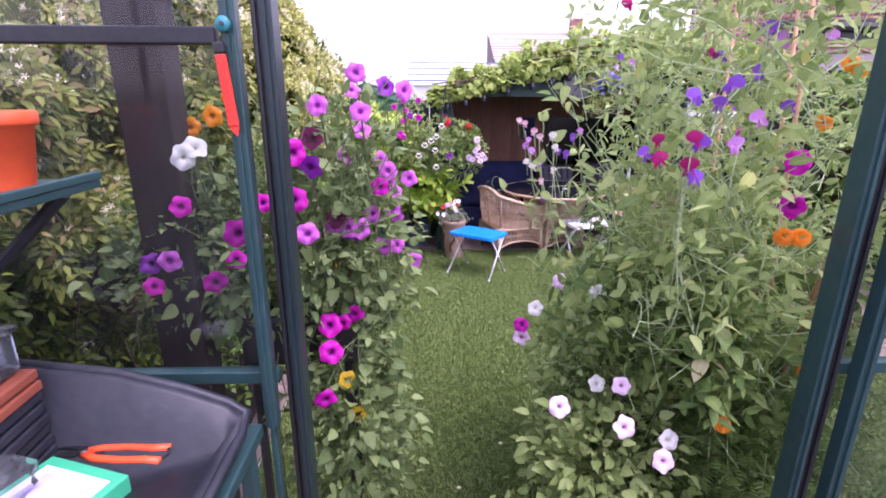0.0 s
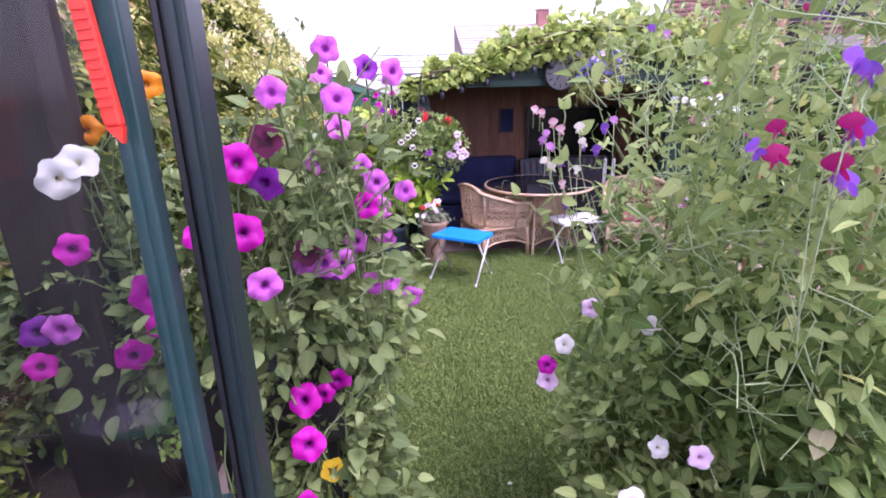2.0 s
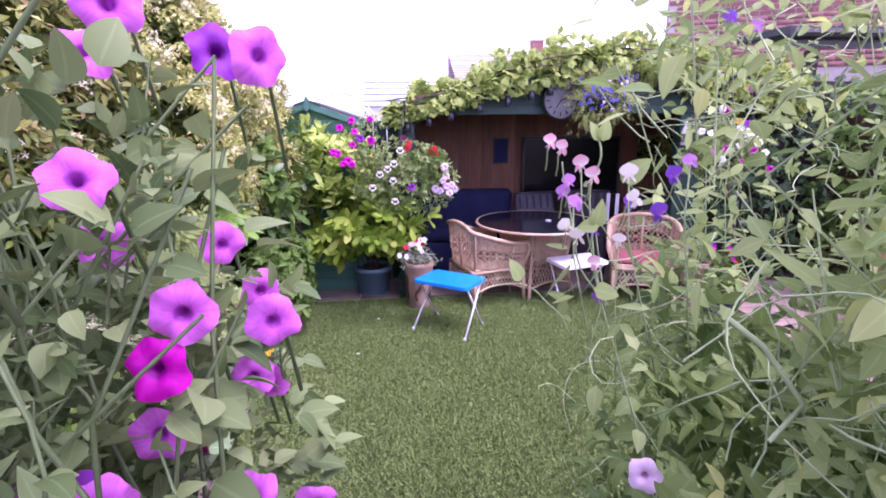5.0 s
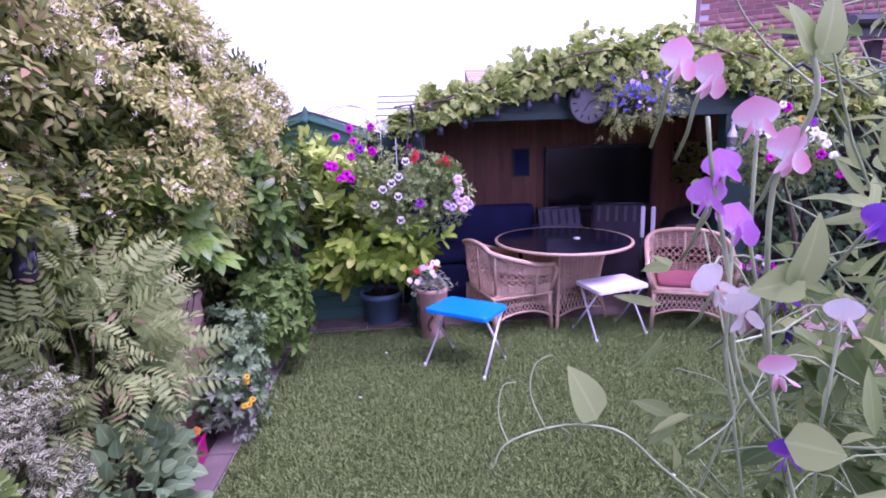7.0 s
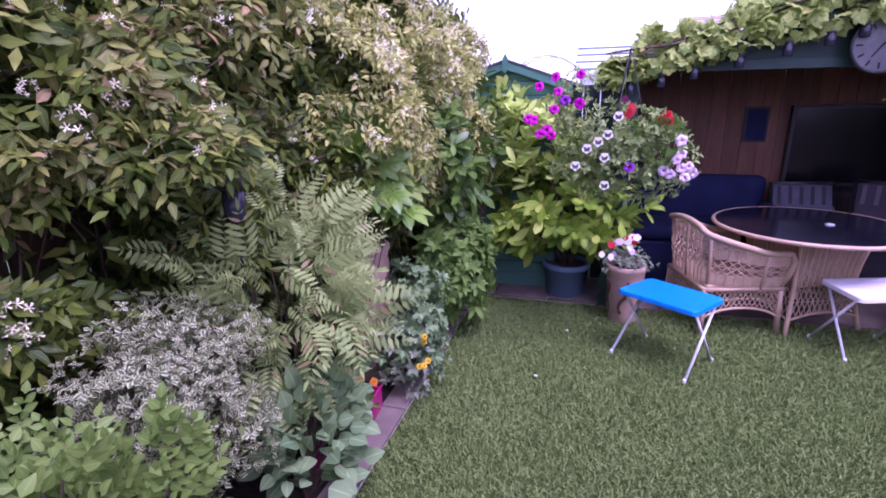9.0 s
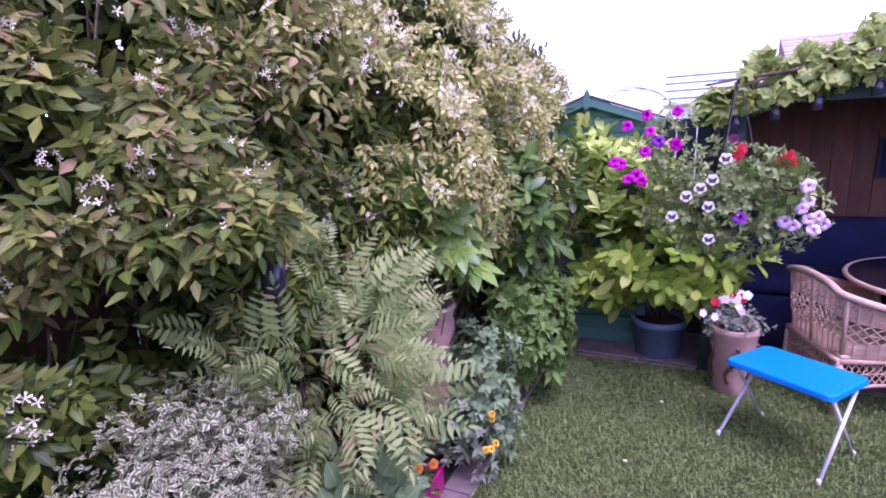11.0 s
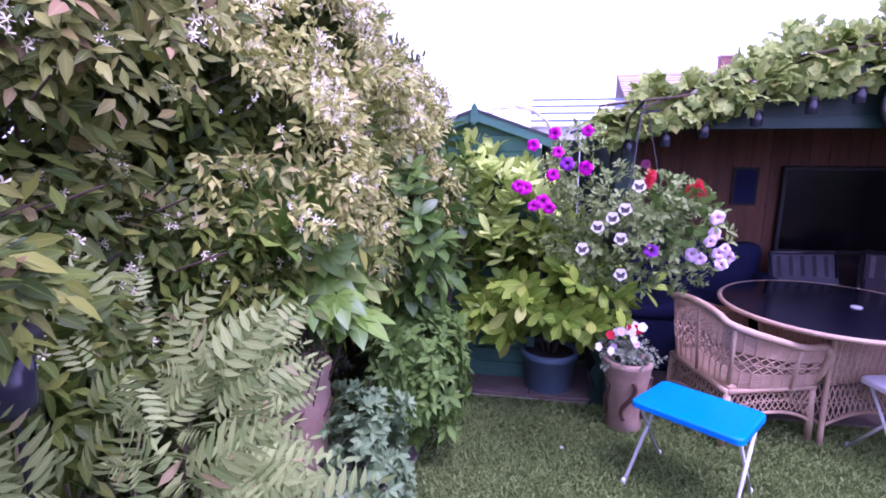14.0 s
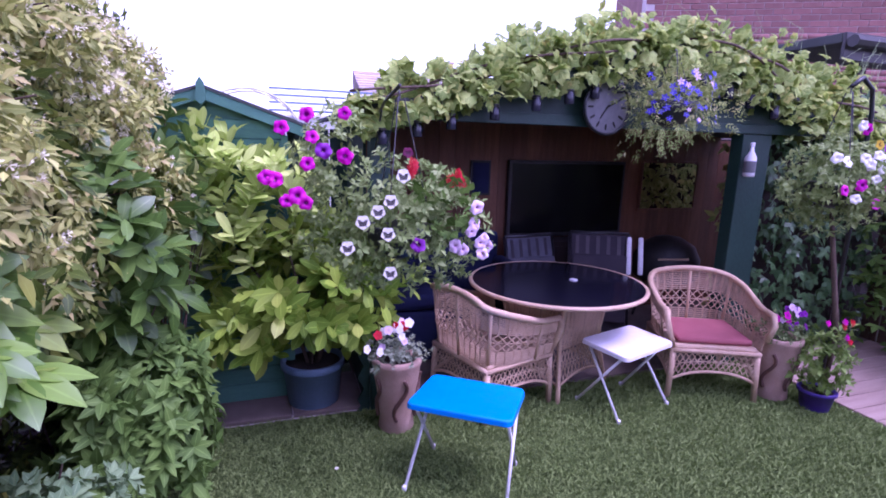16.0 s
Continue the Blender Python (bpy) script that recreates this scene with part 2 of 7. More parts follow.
M["cushion"] = surface("rose_cushion_cloth", (0.36, 0.1, 0.11), (0.43, 0.13, 0.14), (0.28, 0.07, 0.08), 0.9, coarse=5, fine=220, bump=0.4)
M["blue_cloth"] = surface("navy_cloth", (0.008, 0.012, 0.055), (0.014, 0.02, 0.08), (0.006, 0.008, 0.03), 0.9, coarse=4, fine=160)
M["stripe_cloth"] = surface("dark_cloth", (0.03, 0.025, 0.035), (0.05, 0.04, 0.05), None, 0.9, fine=160)
M["pale_stripe"] = surface("pale_stripe_cloth", (0.08, 0.07, 0.075), (0.11, 0.09, 0.1), None, 0.9, fine=160)
M["grey_mesh"] = surface("grey_mesh_cloth", (0.07, 0.07, 0.09), (0.1, 0.1, 0.13), (0.05, 0.05, 0.06), 0.8, coarse=9, fine=180)
M["screen"] = surface("black_screen", (0.004, 0.004, 0.005), (0.006, 0.006, 0.007), rough=0.2, bump=0)
M["mirror"] = principled("mirror_glass", 0.02, 1.0)[0]
M["pot_blue"] = surface("blue_grey_plastic", (0.11, 0.18, 0.26), (0.14, 0.215, 0.3), (0.09, 0.14, 0.19), 0.5, coarse=4, fine=50, bump=0.08)
M["terracotta"] = surface("terracotta", (0.38, 0.24, 0.17), (0.48, 0.33, 0.25), (0.27, 0.17, 0.12), 0.85, coarse=7, fine=110, bump=0.4)
M["terra_dark"] = surface("dark_glazed_relief", (0.1, 0.05, 0.035), (0.14, 0.07, 0.05), None, 0.6, fine=80)
M["magenta_plastic"] = surface("magenta_plastic", (0.42, 0.01, 0.14), (0.5, 0.015, 0.18), (0.3, 0.01, 0.1), 0.4, fine=40, bump=0.05)
M["black_plastic"] = surface("black_plastic", (0.012, 0.012, 0.014), (0.02, 0.02, 0.022), (0.04, 0.035, 0.03), 0.5, fine=50, bump=0.1)
M["purple_plastic"] = surface("violet_plastic", (0.06, 0.03, 0.2), (0.08, 0.04, 0.25), None, 0.45, bump=0)
M["brick"] = surface("red_brick", (0.25, 0.11, 0.095), (0.34, 0.16, 0.14), (0.17, 0.07, 0.065), 0.85, coarse=4, fine=60, each=0.18)
M["mortar"] = surface("mortar", (0.5, 0.42, 0.4), (0.58, 0.5, 0.48), (0.4, 0.34, 0.33), 0.9, fine=120)
M["roof_tile"] = surface("roof_tile", (0.42, 0.34, 0.34), (0.5, 0.41, 0.41), (0.34, 0.27, 0.27), 0.8, coarse=2, fine=20, each=0.12)
M["render_wall"] = surface("pale_wall", (0.7, 0.68, 0.68), (0.76, 0.74, 0.74), (0.6, 0.58, 0.58), 0.85, coarse=2, fine=30)
M["bark"] = surface("bark", (0.1, 0.065, 0.045), (0.15, 0.1, 0.07), (0.05, 0.035, 0.025), 0.9, coarse=8, fine=50, bump=0.6, stretch=(4, 4, 1))
M["stem"] = surface("green_stem", (0.13, 0.2, 0.07), (0.2, 0.27, 0.11), (0.1, 0.14, 0.06), 0.6, coarse=8, fine=60, bump=0.1)
M["pale_stem"] = surface("pale_green_stem", (0.31, 0.42, 0.19), (0.47, 0.57, 0.3), (0.24, 0.33, 0.14), 0.6, coarse=8, fine=60, bump=0.1)
M["cane"] = surface("bamboo_cane", (0.42, 0.24, 0.11), (0.5, 0.3, 0.15), (0.32, 0.17, 0.08), 0.6, coarse=8, fine=60)
# Pale dial dimmed in colour for the gable's shade; also the bottle's label.
M["clock_face"] = surface("clock_face", (0.14, 0.14, 0.15), (0.19, 0.19, 0.2), (0.1, 0.1, 0.1), 0.5, coarse=8, fine=40, bump=0)
M["ink"] = surface("black_ink", (0.01, 0.01, 0.01), (0.016, 0.016, 0.016), None, 0.6, bump=0)
M["lamp_glass"] = surface("smoked_cover", (0.02, 0.02, 0.035), (0.035, 0.035, 0.05), None, 0.2, bump=0)

L = {}
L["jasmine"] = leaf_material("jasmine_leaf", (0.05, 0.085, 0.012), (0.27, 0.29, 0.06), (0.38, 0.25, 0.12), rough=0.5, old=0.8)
# Far and topmost leaves: paler growth, hazy brightness also put into the colour.
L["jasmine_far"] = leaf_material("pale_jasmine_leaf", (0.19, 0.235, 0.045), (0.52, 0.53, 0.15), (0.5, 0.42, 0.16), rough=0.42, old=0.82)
# Greener low leaves, darkened so that the hedge's shade sits in the colour.
L["jasmine_low"] = leaf_material("shaded_jasmine_leaf", (0.028, 0.058, 0.007), (0.145, 0.2, 0.026), (0.28, 0.31, 0.05), rough=0.5, old=0.85)
L["euonymus"] = leaf_material("variegated_leaf", (0.065, 0.115, 0.035), (0.15, 0.215, 0.07), edge=(0.6, 0.58, 0.38), vein=0.0, rough=0.6, old=0.9)
L["hydrangea"] = leaf_material("pale_green_leaf", (0.12, 0.21, 0.035), (0.21, 0.31, 0.07), rough=0.5)
L["sorbaria"] = leaf_material("feathery_leaf", (0.19, 0.275, 0.08), (0.36, 0.44, 0.145), (0.42, 0.3, 0.16), rough=0.55, old=0.94, thin=0.35)
L["fatsia"] = leaf_material("broad_glossy_leaf", (0.09, 0.2, 0.02), (0.2, 0.34, 0.045), (0.28, 0.38, 0.06), rough=0.36, vein=0.16)
L["round"] = leaf_material("mid_green_leaf", (0.08, 0.16, 0.025), (0.16, 0.275, 0.05), rough=0.6, vein=0.3)
L["laurel_dark"] = leaf_material("dark_laurel_leaf", (0.055, 0.125, 0.018), (0.135, 0.24, 0.04), rough=0.36)
L["blue_green"] = leaf_material("blue_green_leaf", (0.12, 0.21, 0.085), (0.22, 0.33, 0.14), rough=0.58, vein=0.3)
L["silver"] = leaf_material("silver_leaf", (0.2, 0.25, 0.16), (0.34, 0.39, 0.26), rough=0.75)
L["laurel"] = leaf_material("laurel_leaf", (0.13, 0.25, 0.02), (0.33, 0.46, 0.05), (0.44, 0.52, 0.09), rough=0.4, old=0.85)
L["laurel_top"] = leaf_material("young_laurel_leaf", (0.42, 0.57, 0.09), (0.6, 0.7, 0.2), rough=0.45)
L["petunia"] = leaf_material("petunia_leaf", (0.09, 0.15, 0.045), (0.27, 0.35, 0.13), rough=0.55, vein=0.1)
L["basket"] = leaf_material("basket_leaf", (0.16, 0.24, 0.06), (0.32, 0.4, 0.14), rough=0.5, vein=0.15)
# Darker copy of the sweet pea leaf, with the plant's shade in its colour.
L["pea_shaded"] = leaf_material("shaded_pea_leaf", (0.08, 0.15, 0.035), (0.23, 0.33, 0.09), rough=0.5, vein=0.15, thin=0.35)
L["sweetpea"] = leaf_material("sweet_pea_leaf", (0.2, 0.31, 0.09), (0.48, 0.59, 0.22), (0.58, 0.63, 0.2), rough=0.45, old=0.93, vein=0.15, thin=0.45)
L["vine"] = leaf_material("vine_leaf", (0.2, 0.31, 0.06), (0.52, 0.61, 0.17), (0.6, 0.56, 0.15), rough=0.5, old=0.9, thin=0.42)
L["ivy"] = leaf_material("ivy_leaf", (0.04, 0.1, 0.035), (0.09, 0.17, 0.06), rough=0.35)
L["dead"] = leaf_material("yellowed_leaf", (0.62, 0.58, 0.28), (0.68, 0.64, 0.36), rough=0.6)
L["marigold"] = leaf_material("marigold_leaf", (0.09, 0.17, 0.045), (0.15, 0.25, 0.07), rough=0.5)
L["bluebell"] = leaf_material("wiry_leaf", (0.2, 0.28, 0.06), (0.4, 0.46, 0.14), (0.52, 0.46, 0.2), rough=0.6)

F = {}
F["magenta"] = petal_material("magenta_petal", (0.78, 0.012, 0.5), (0.66, 0.008, 0.45), (0.25, 0.0, 0.22))
F["pink"] = petal_material("violet_pink_petal", (0.8, 0.2, 0.72), (0.72, 0.14, 0.66), (0.34, 0.04, 0.36), 0.2)
F["purple"] = petal_material("purple_petal", (0.3, 0.03, 0.42), (0.25, 0.02, 0.36), (0.1, 0.0, 0.14))
F["blush"] = petal_material("blush_petal", (0.86, 0.66, 0.82), (0.82, 0.55, 0.76), (0.5, 0.28, 0.45), 0.1, 0.15)
F["white"] = petal_material("white_petal", (0.9, 0.88, 0.82), (0.88, 0.86, 0.79), (0.78, 0.78, 0.55), 0.08, 0.15, 0.04)
F["cream"] = petal_material("cream_petal", (0.9, 0.86, 0.6), (0.88, 0.82, 0.52), (0.74, 0.66, 0.3), 0.08, 0.15, 0.04)
F["pansy_white"] = petal_material("pansy_petal", (0.94, 0.91, 0.78), (0.92, 0.88, 0.72), (0.006, 0.003, 0.01), 0.56, spread=0.03)
F["pansy_wine"] = petal_material("wine_pansy_petal", (0.16, 0.01, 0.07), (0.14, 0.008, 0.055), (0.05, 0.0, 0.02), 0.4)
F["yellow"] = petal_material("yellow_petal", (0.86, 0.62, 0.02), (0.8, 0.52, 0.01), (0.05, 0.02, 0.0), 0.3)
F["orange"] = petal_material("orange_petal", (0.9, 0.32, 0.0), (0.85, 0.25, 0.0), (0.4, 0.1, 0.0), 0.15)
F["scarlet"] = petal_material("scarlet_petal", (0.7, 0.012, 0.03), (0.62, 0.01, 0.02), (0.3, 0.0, 0.01), 0.1)
F["pea_white"] = petal_material("white_pea_petal", (0.92, 0.89, 0.8), (0.9, 0.85, 0.75), (0.8, 0.62, 0.6), 0.1, spread=0.04)
F["pea_pink"] = petal_material("pink_pea_petal", (0.9, 0.38, 0.5), (0.92, 0.64, 0.68), (0.92, 0.85, 0.8), 0.3)
F["pea_mauve"] = petal_material("mauve_pea_petal", (0.68, 0.26, 0.72), (0.74, 0.34, 0.74), (0.85, 0.6, 0.85), 0.2)
F["pea_violet"] = petal_material("violet_pea_petal", (0.26, 0.1, 0.64), (0.32, 0.1, 0.56), (0.5, 0.22, 0.6), 0.2)
F["pea_wine"] = petal_material("wine_pea_petal", (0.5, 0.02, 0.16), (0.4, 0.01, 0.14), (0.2, 0.03, 0.3), 0.1)
F["lobelia"] = petal_material("lobelia_petal", (0.14, 0.1, 0.75), (0.1, 0.07, 0.6), (0.6, 0.6, 0.8), 0.1)


# ---------------------------------------------------------------- mesh helpers
def fast_mesh(name, V, faces, material, uv=None, smooth=True):
    """A mesh from arrays: V (n, 3), faces (m, k)."""
    V, faces = np.asarray(V, np.float32), np.asarray(faces, np.int32)
    me = bpy.data.meshes.new(name)
    k = faces.shape[1]
    me.vertices.add(len(V))
    me.vertices.foreach_set("co", V.ravel())
    me.loops.add(faces.size)
    me.loops.foreach_set("vertex_index", faces.ravel())
    me.polygons.add(len(faces))
    me.polygons.foreach_set("loop_start", np.arange(0, faces.size, k, dtype=np.int32))
    if smooth:
        me.polygons.foreach_set("use_smooth", np.ones(len(faces), bool))
    if uv is not None:
        lay = me.uv_layers.new(name="UVMap")
        lay.data.foreach_set("uv", np.asarray(uv, np.float32)[faces.ravel()].ravel())
    me.update(calc_edges=True)
    me.materials.append(material)
    return me


def thing(name, label, category, at=(0, 0, 0), rz=0.0, group="", kind=""):
    """An Empty at a thing's base, to hold its parts."""
    e = new(name)
    e.empty_display_size = 0.1
    e.matrix_basis = pose(*at, 0, 0, rz)
    return tagged(e, label, category, group, kind)


def child(name, me, parent, label="", at=None, kind=""):
    """A part: a mesh under a thing, in the thing's own frame."""
    ob = new(name, me)
    ob.parent = parent
    if at is not None:
        ob.matrix_basis = at
    return tagged(ob, label, "", "", kind)


def part(name, bm, material, parent, label="", at=None, smooth=False):
    me = bpy.data.meshes.new(name)
    bm.to_mesh(me)
    bm.free()
    me.materials.append(material)
    if smooth:
        for p in me.polygons:
            p.use_smooth = True
    return child(name, me, parent, label, at)


def solo(name, bm, material, label, category, at=None, kind="", group="", smooth=False):
    """A thing that is a single mesh."""
    me = bpy.data.meshes.new(name)
    bm.to_mesh(me)
    bm.free()
    me.materials.append(material)
    if smooth:
        for p in me.polygons:
            p.use_smooth = True
    ob = new(name, me)
    if at is not None:
        ob.matrix_basis = at
    return tagged(ob, label, category, group, kind)


def box(bm, x0, x1, y0, y1, z0, z1, bevel=0.0, m=None):
    r = bmesh.ops.create_cube(bm, size=1.0)
    mat = Matrix.Translation(((x0 + x1) / 2, (y0 + y1) / 2, (z0 + z1) / 2)) @ Matrix.Diagonal((x1 - x0, y1 - y0, z1 - z0, 1))
    bmesh.ops.transform(bm, matrix=(m @ mat) if m else mat, verts=r["verts"])
    if bevel:
        es = list({e for v in r["verts"] for e in v.link_edges})
        bmesh.ops.bevel(bm, geom=es, offset=bevel, segments=2, affect="EDGES", profile=0.5)
    return bm


def boxed(*a, **k):
    return box(bmesh.new(), *a, **k)


def tube(bm, pts, r, sides=8, cap=True, taper=1.0):
    """A round tube along points."""
    pts = [Vector(p) for p in pts]
    rings = []
    side = None
    for i, p in enumerate(pts):
        d = (pts[min(i + 1, len(pts) - 1)] - pts[max(i - 1, 0)]).normalized()
        if side is None:
            side = d.cross(Vector((0, 0, 1)))
            if side.length < 0.1:
                side = d.cross(Vector((1, 0, 0)))
        side = (side - d * side.dot(d)).normalized()
        up = d.cross(side)
        rr = r * (1 + (taper - 1) * i / max(1, len(pts) - 1))
        rings.append([bm.verts.new(p + (side * math.cos(a) + up * math.sin(a)) * rr) for a in [2 * math.pi * k / sides for k in range(sides)]])
    for a, b in zip(rings, rings[1:]):
        for k in range(sides):
            bm.faces.new((a[k], a[(k + 1) % sides], b[(k + 1) % sides], b[k]))
    if cap:
        bm.faces.new(rings[0][::-1])
        bm.faces.new(rings[-1])
    return bm


def tubed(*a, **k):
    return tube(bmesh.new(), *a, **k)


def lathe(bm, profile, sides=32, wobble=0.0, cap=True):
    """A turned shape from (radius, height) pairs."""
    rings = []
    for r, z in profile:
        rings.append([bm.verts.new((r * math.cos(a) * (1 + wobble * math.sin(3 * a)), r * math.sin(a), z)) for a in [2 * math.pi * k / sides for k in range(sides)]])
    for a, b in zip(rings, rings[1:]):
        for k in range(sides):
            bm.faces.new((a[k], a[(k + 1) % sides], b[(k + 1) % sides], b[k]))
    if cap:
        bm.faces.new(rings[0][::-1])
        bm.faces.new(rings[-1])
    return bm


def prism(bm, outline, y0, y1, m=None):
    """An outline of (x, z) drawn out from y0 to y1."""
    a = [bm.verts.new((x, y0, z)) for x, z in outline]
    b = [bm.verts.new((x, y1, z)) for x, z in outline]
    n = len(a)
    bm.faces.new(a)
    bm.faces.new(b[::-1])
    for k in range(n):
        bm.faces.new((a[k], b[k], b[(k + 1) % n], a[(k + 1) % n]))
    bmesh.ops.recalc_face_normals(bm, faces=bm.faces[:])
    if m:
        bmesh.ops.transform(bm, matrix=m, verts=bm.verts[:])
    return bm


# ---------------------------------------------------------------- leaves and flowers
rng = np.random.default_rng(7)


def leaf_shape(length, width, rows=3, fold=0.25, curl=0.25, point=1.0, lobes=0.0):
    """A leaf from its stalk (origin) along +y, face up: vertices, quads and UV."""
    V, U = [], []
    for i in range(rows + 1):
        v = i / rows
        w = width / 2 * (math.sin(math.pi * min(1.0, 0.06 + v * 0.94) ** (0.75 * point)) ** 0.8 if 0 < v < 1 else 0.03)
        w *= 1 + lobes * (1 if i % 2 else -1)
        for s in (-1, 0, 1):
            V.append((s * w, v * length, abs(s) * w * fold - curl * length * v * v))
            U.append((0.5 + 0.5 * s, v))
    Q = []
    for i in range(rows):
        for s in range(2):
            a = i * 3 + s
            Q.append((a, a + 1, a + 4, a + 3))
    return np.array(V), np.array(Q), np.array(U)


def merge(*shapes):
    V, Q, U, n = [], [], [], 0
    for v, q, u in shapes:
        V.append(v)
        Q.append(q + n)
        U.append(u)
        n += len(v)
    return np.concatenate(V), np.concatenate(Q), np.concatenate(U)


def turned(shape, m):
    v, q, u = shape
    m = np.array(m)
    return v @ m[:3, :3].T + m[:3, 3], q, u


def rosette(leaf, n, tilt=50, spread=20, seed=1, lift=0.0):
    """n leaves round a shoot that points along +y."""
    r = random.Random(seed)
    out = []
    for k in range(n):
        t = tilt + r.uniform(-spread, spread)
        m = Matrix.Rotation(2 * math.pi * (k * 0.382 + r.uniform(-0.04, 0.04)), 4, "Y") @ Matrix.Translation((0, -lift * k / n, 0)) @ Matrix.Rotation(radians(-t), 4, "X")
        m = m @ Matrix.Scale(r.uniform(0.75, 1.1), 4)
        out.append(turned(leaf, m))
    return merge(*out)


def sprig(leaf, pairs, length, tilt=58, seed=1, tip=0.8):
    """A shoot along +y with opposite pairs of leaves that shorten towards its tip."""
    r = random.Random(seed)
    out = []
    for k in range(pairs):
        v = k / pairs
        for side in (-1, 1):
            m = Matrix.Translation((0, v * length, -0.1 * length * v)) @ Matrix.Rotation(radians(r.uniform(-28, 28) + 35 * (k % 2)), 4, "Y") @ Matrix.Rotation(radians(-side * (tilt + r.uniform(-16, 10))), 4, "Z") @ Matrix.Rotation(radians(r.uniform(-22, 12)), 4, "X") @ Matrix.Scale((1 - 0.35 * v) * r.uniform(0.85, 1.1), 4)
            out.append(turned(leaf, m))
    out.append(turned(leaf, Matrix.Translation((0, length, -0.1 * length)) @ Matrix.Scale(tip, 4)))
    return merge(*out)


def frond(leaflet, pairs, length, droop=0.3):
    """A pinnate leaf along +y."""
    out = []
    for k in range(pairs):
        v = (k + 0.6) / pairs
        s = math.sin(math.pi * (0.2 + 0.75 * v)) ** 0.8
        for side in (-1, 1):
            m = Matrix.Translation((0, v * length, -droop * length * v * v)) @ Matrix.Rotation(radians(-side * 66), 4, "Z") @ Matrix.Rotation(radians(-12), 4, "X") @ Matrix.Scale(s, 4)
            out.append(turned(leaflet, m))
    out.append(turned(leaflet, Matrix.Translation((0, length, -droop * length)) @ Matrix.Scale(0.7, 4)))
    return merge(*out)


def frames(D, roll=0.5, up=(0, 0, 1)):
    """Rotation matrices whose y axis is D and whose z axis leans to up, rolled at random."""
    D = D / np.linalg.norm(D, axis=1, keepdims=True)
    X = np.cross(D, np.array(up, float) + rng.normal(0, 0.05, D.shape))
    X /= np.linalg.norm(X, axis=1, keepdims=True) + 1e-9
    Z = np.cross(X, D)
    a = rng.normal(0, roll, len(D))[:, None]
    X, Z = X * np.cos(a) + Z * np.sin(a), Z * np.cos(a) - X * np.sin(a)
    return np.stack([X, D, Z], axis=2)


def scatter(shapes, P, R, S):
    """Copies of the shapes at P, turned by R and scaled by S, as one set of arrays."""
    VV, QQ, UU, n = [], [], [], 0
    pick = rng.integers(0, len(shapes), len(P))
    for k, (v, q, u) in enumerate(shapes):
        ids = np.nonzero(pick == k)[0]
        if not len(ids):
            continue
        V = np.einsum("nij,kj->nki", R[ids], v) * S[ids][:, None, None] + P[ids][:, None, :]
        Q = q[None] + (np.arange(len(ids)) * len(v))[:, None, None] + n
        VV.append(V.reshape(-1, 3))
        QQ.append(Q.reshape(-1, 4))
        UU.append(np.tile(u, (len(ids), 1)))
        n += len(ids) * len(v)
    return np.concatenate(VV), np.concatenate(QQ), np.concatenate(UU)


def ball_points(n, centre, radii, rough=0.25, freq=2.0, shell=0.35, low=-1.0, seed=0):
    """Points in the outer shell of an uneven rounded mass, with outward directions."""
    D = rng.normal(0, 1, (n * 2, 3))
    D /= np.linalg.norm(D, axis=1, keepdims=True)
    D = D[D[:, 2] > low][:n]
    k = np.array([1 + rough * 1.6 * noise.noise(Vector(d) * freq + Vector((seed * 7.1, seed, 3))) for d in D])
    r = k * (1 - shell * rng.random(len(D)) ** 1.5)
    P = np.array(centre) + D * np.array(radii) * r[:, None]
    N = D / np.array(radii)
    return P, N / np.linalg.norm(N, axis=1, keepdims=True)


def cleared(P, spots, base, face=(0.2, -1.0, 0.15), reach=0.22, width=0.036):
    """Which leaf points leave the flowers at spots open to view."""
    keep = np.ones(len(P), bool)
    d = np.array(face) / np.linalg.norm(face)
    for _, x, y, z in spots:
        rel = P + np.array(base) - np.array((x, y, z))
        along = rel @ d
        off = np.linalg.norm(rel - along[:, None] * d, axis=1)
        keep &= ~((along > -0.03) & (along < reach) & (off < width))
    return keep


def foliage(name, shapes, P, D, material, parent, size=(0.8, 1.2), roll=0.5, label="", up=(0, 0, 1)):
    S = rng.uniform(*size, len(P))
    V, Q, U = scatter(shapes, np.asarray(P, float), frames(np.asarray(D, float), roll, up), S)
    return child(name, fast_mesh(name, V, Q, material, U), parent, label, kind="stuff")


def wiry(name, lines, r, material, parent, sides=4, taper=0.6, kind="stuff"):
    bm = bmesh.new()
    for ln in lines:
        tube(bm, ln, r, sides, False, taper)
    return tagged(part(name, bm, material, parent, smooth=True), kind=kind)


def flower_ring(rings, lobes=5, lobe=0.12, seg=4, wave=0.0, seed=0):
    """A flower face along +y from (radius, height, v) rings with lobed edge."""
    n = lobes * seg
    V, U, Q = [], [], []
    for j, (r, h, v) in enumerate(rings):
        for k in range(n):
            a = 2 * math.pi * k / n
            c = abs(math.cos(lobes * a / 2))
            rr = r * (1 - lobe * (1 - c ** 0.6) * (v ** 2)) * (1 + 0.16 * v * noise.noise(Vector((math.cos(a) * 1.3, math.sin(a) * 1.3, seed * 5.3))))
            V.append((rr * math.cos(a), h + (wave * math.sin(lobes * a) + 0.5 * noise.noise(Vector((math.cos(a), math.sin(a), seed * 3.1)))) * r * v * v, rr * math.sin(a)))
            U.append((k / n, v))
    for j in range(len(rings) - 1):
        for k in range(n):
            Q.append((j * n + k, j * n + (k + 1) % n, (j + 1) * n + (k + 1) % n, (j + 1) * n + k))
    return np.array(V), np.array(Q), np.array(U)


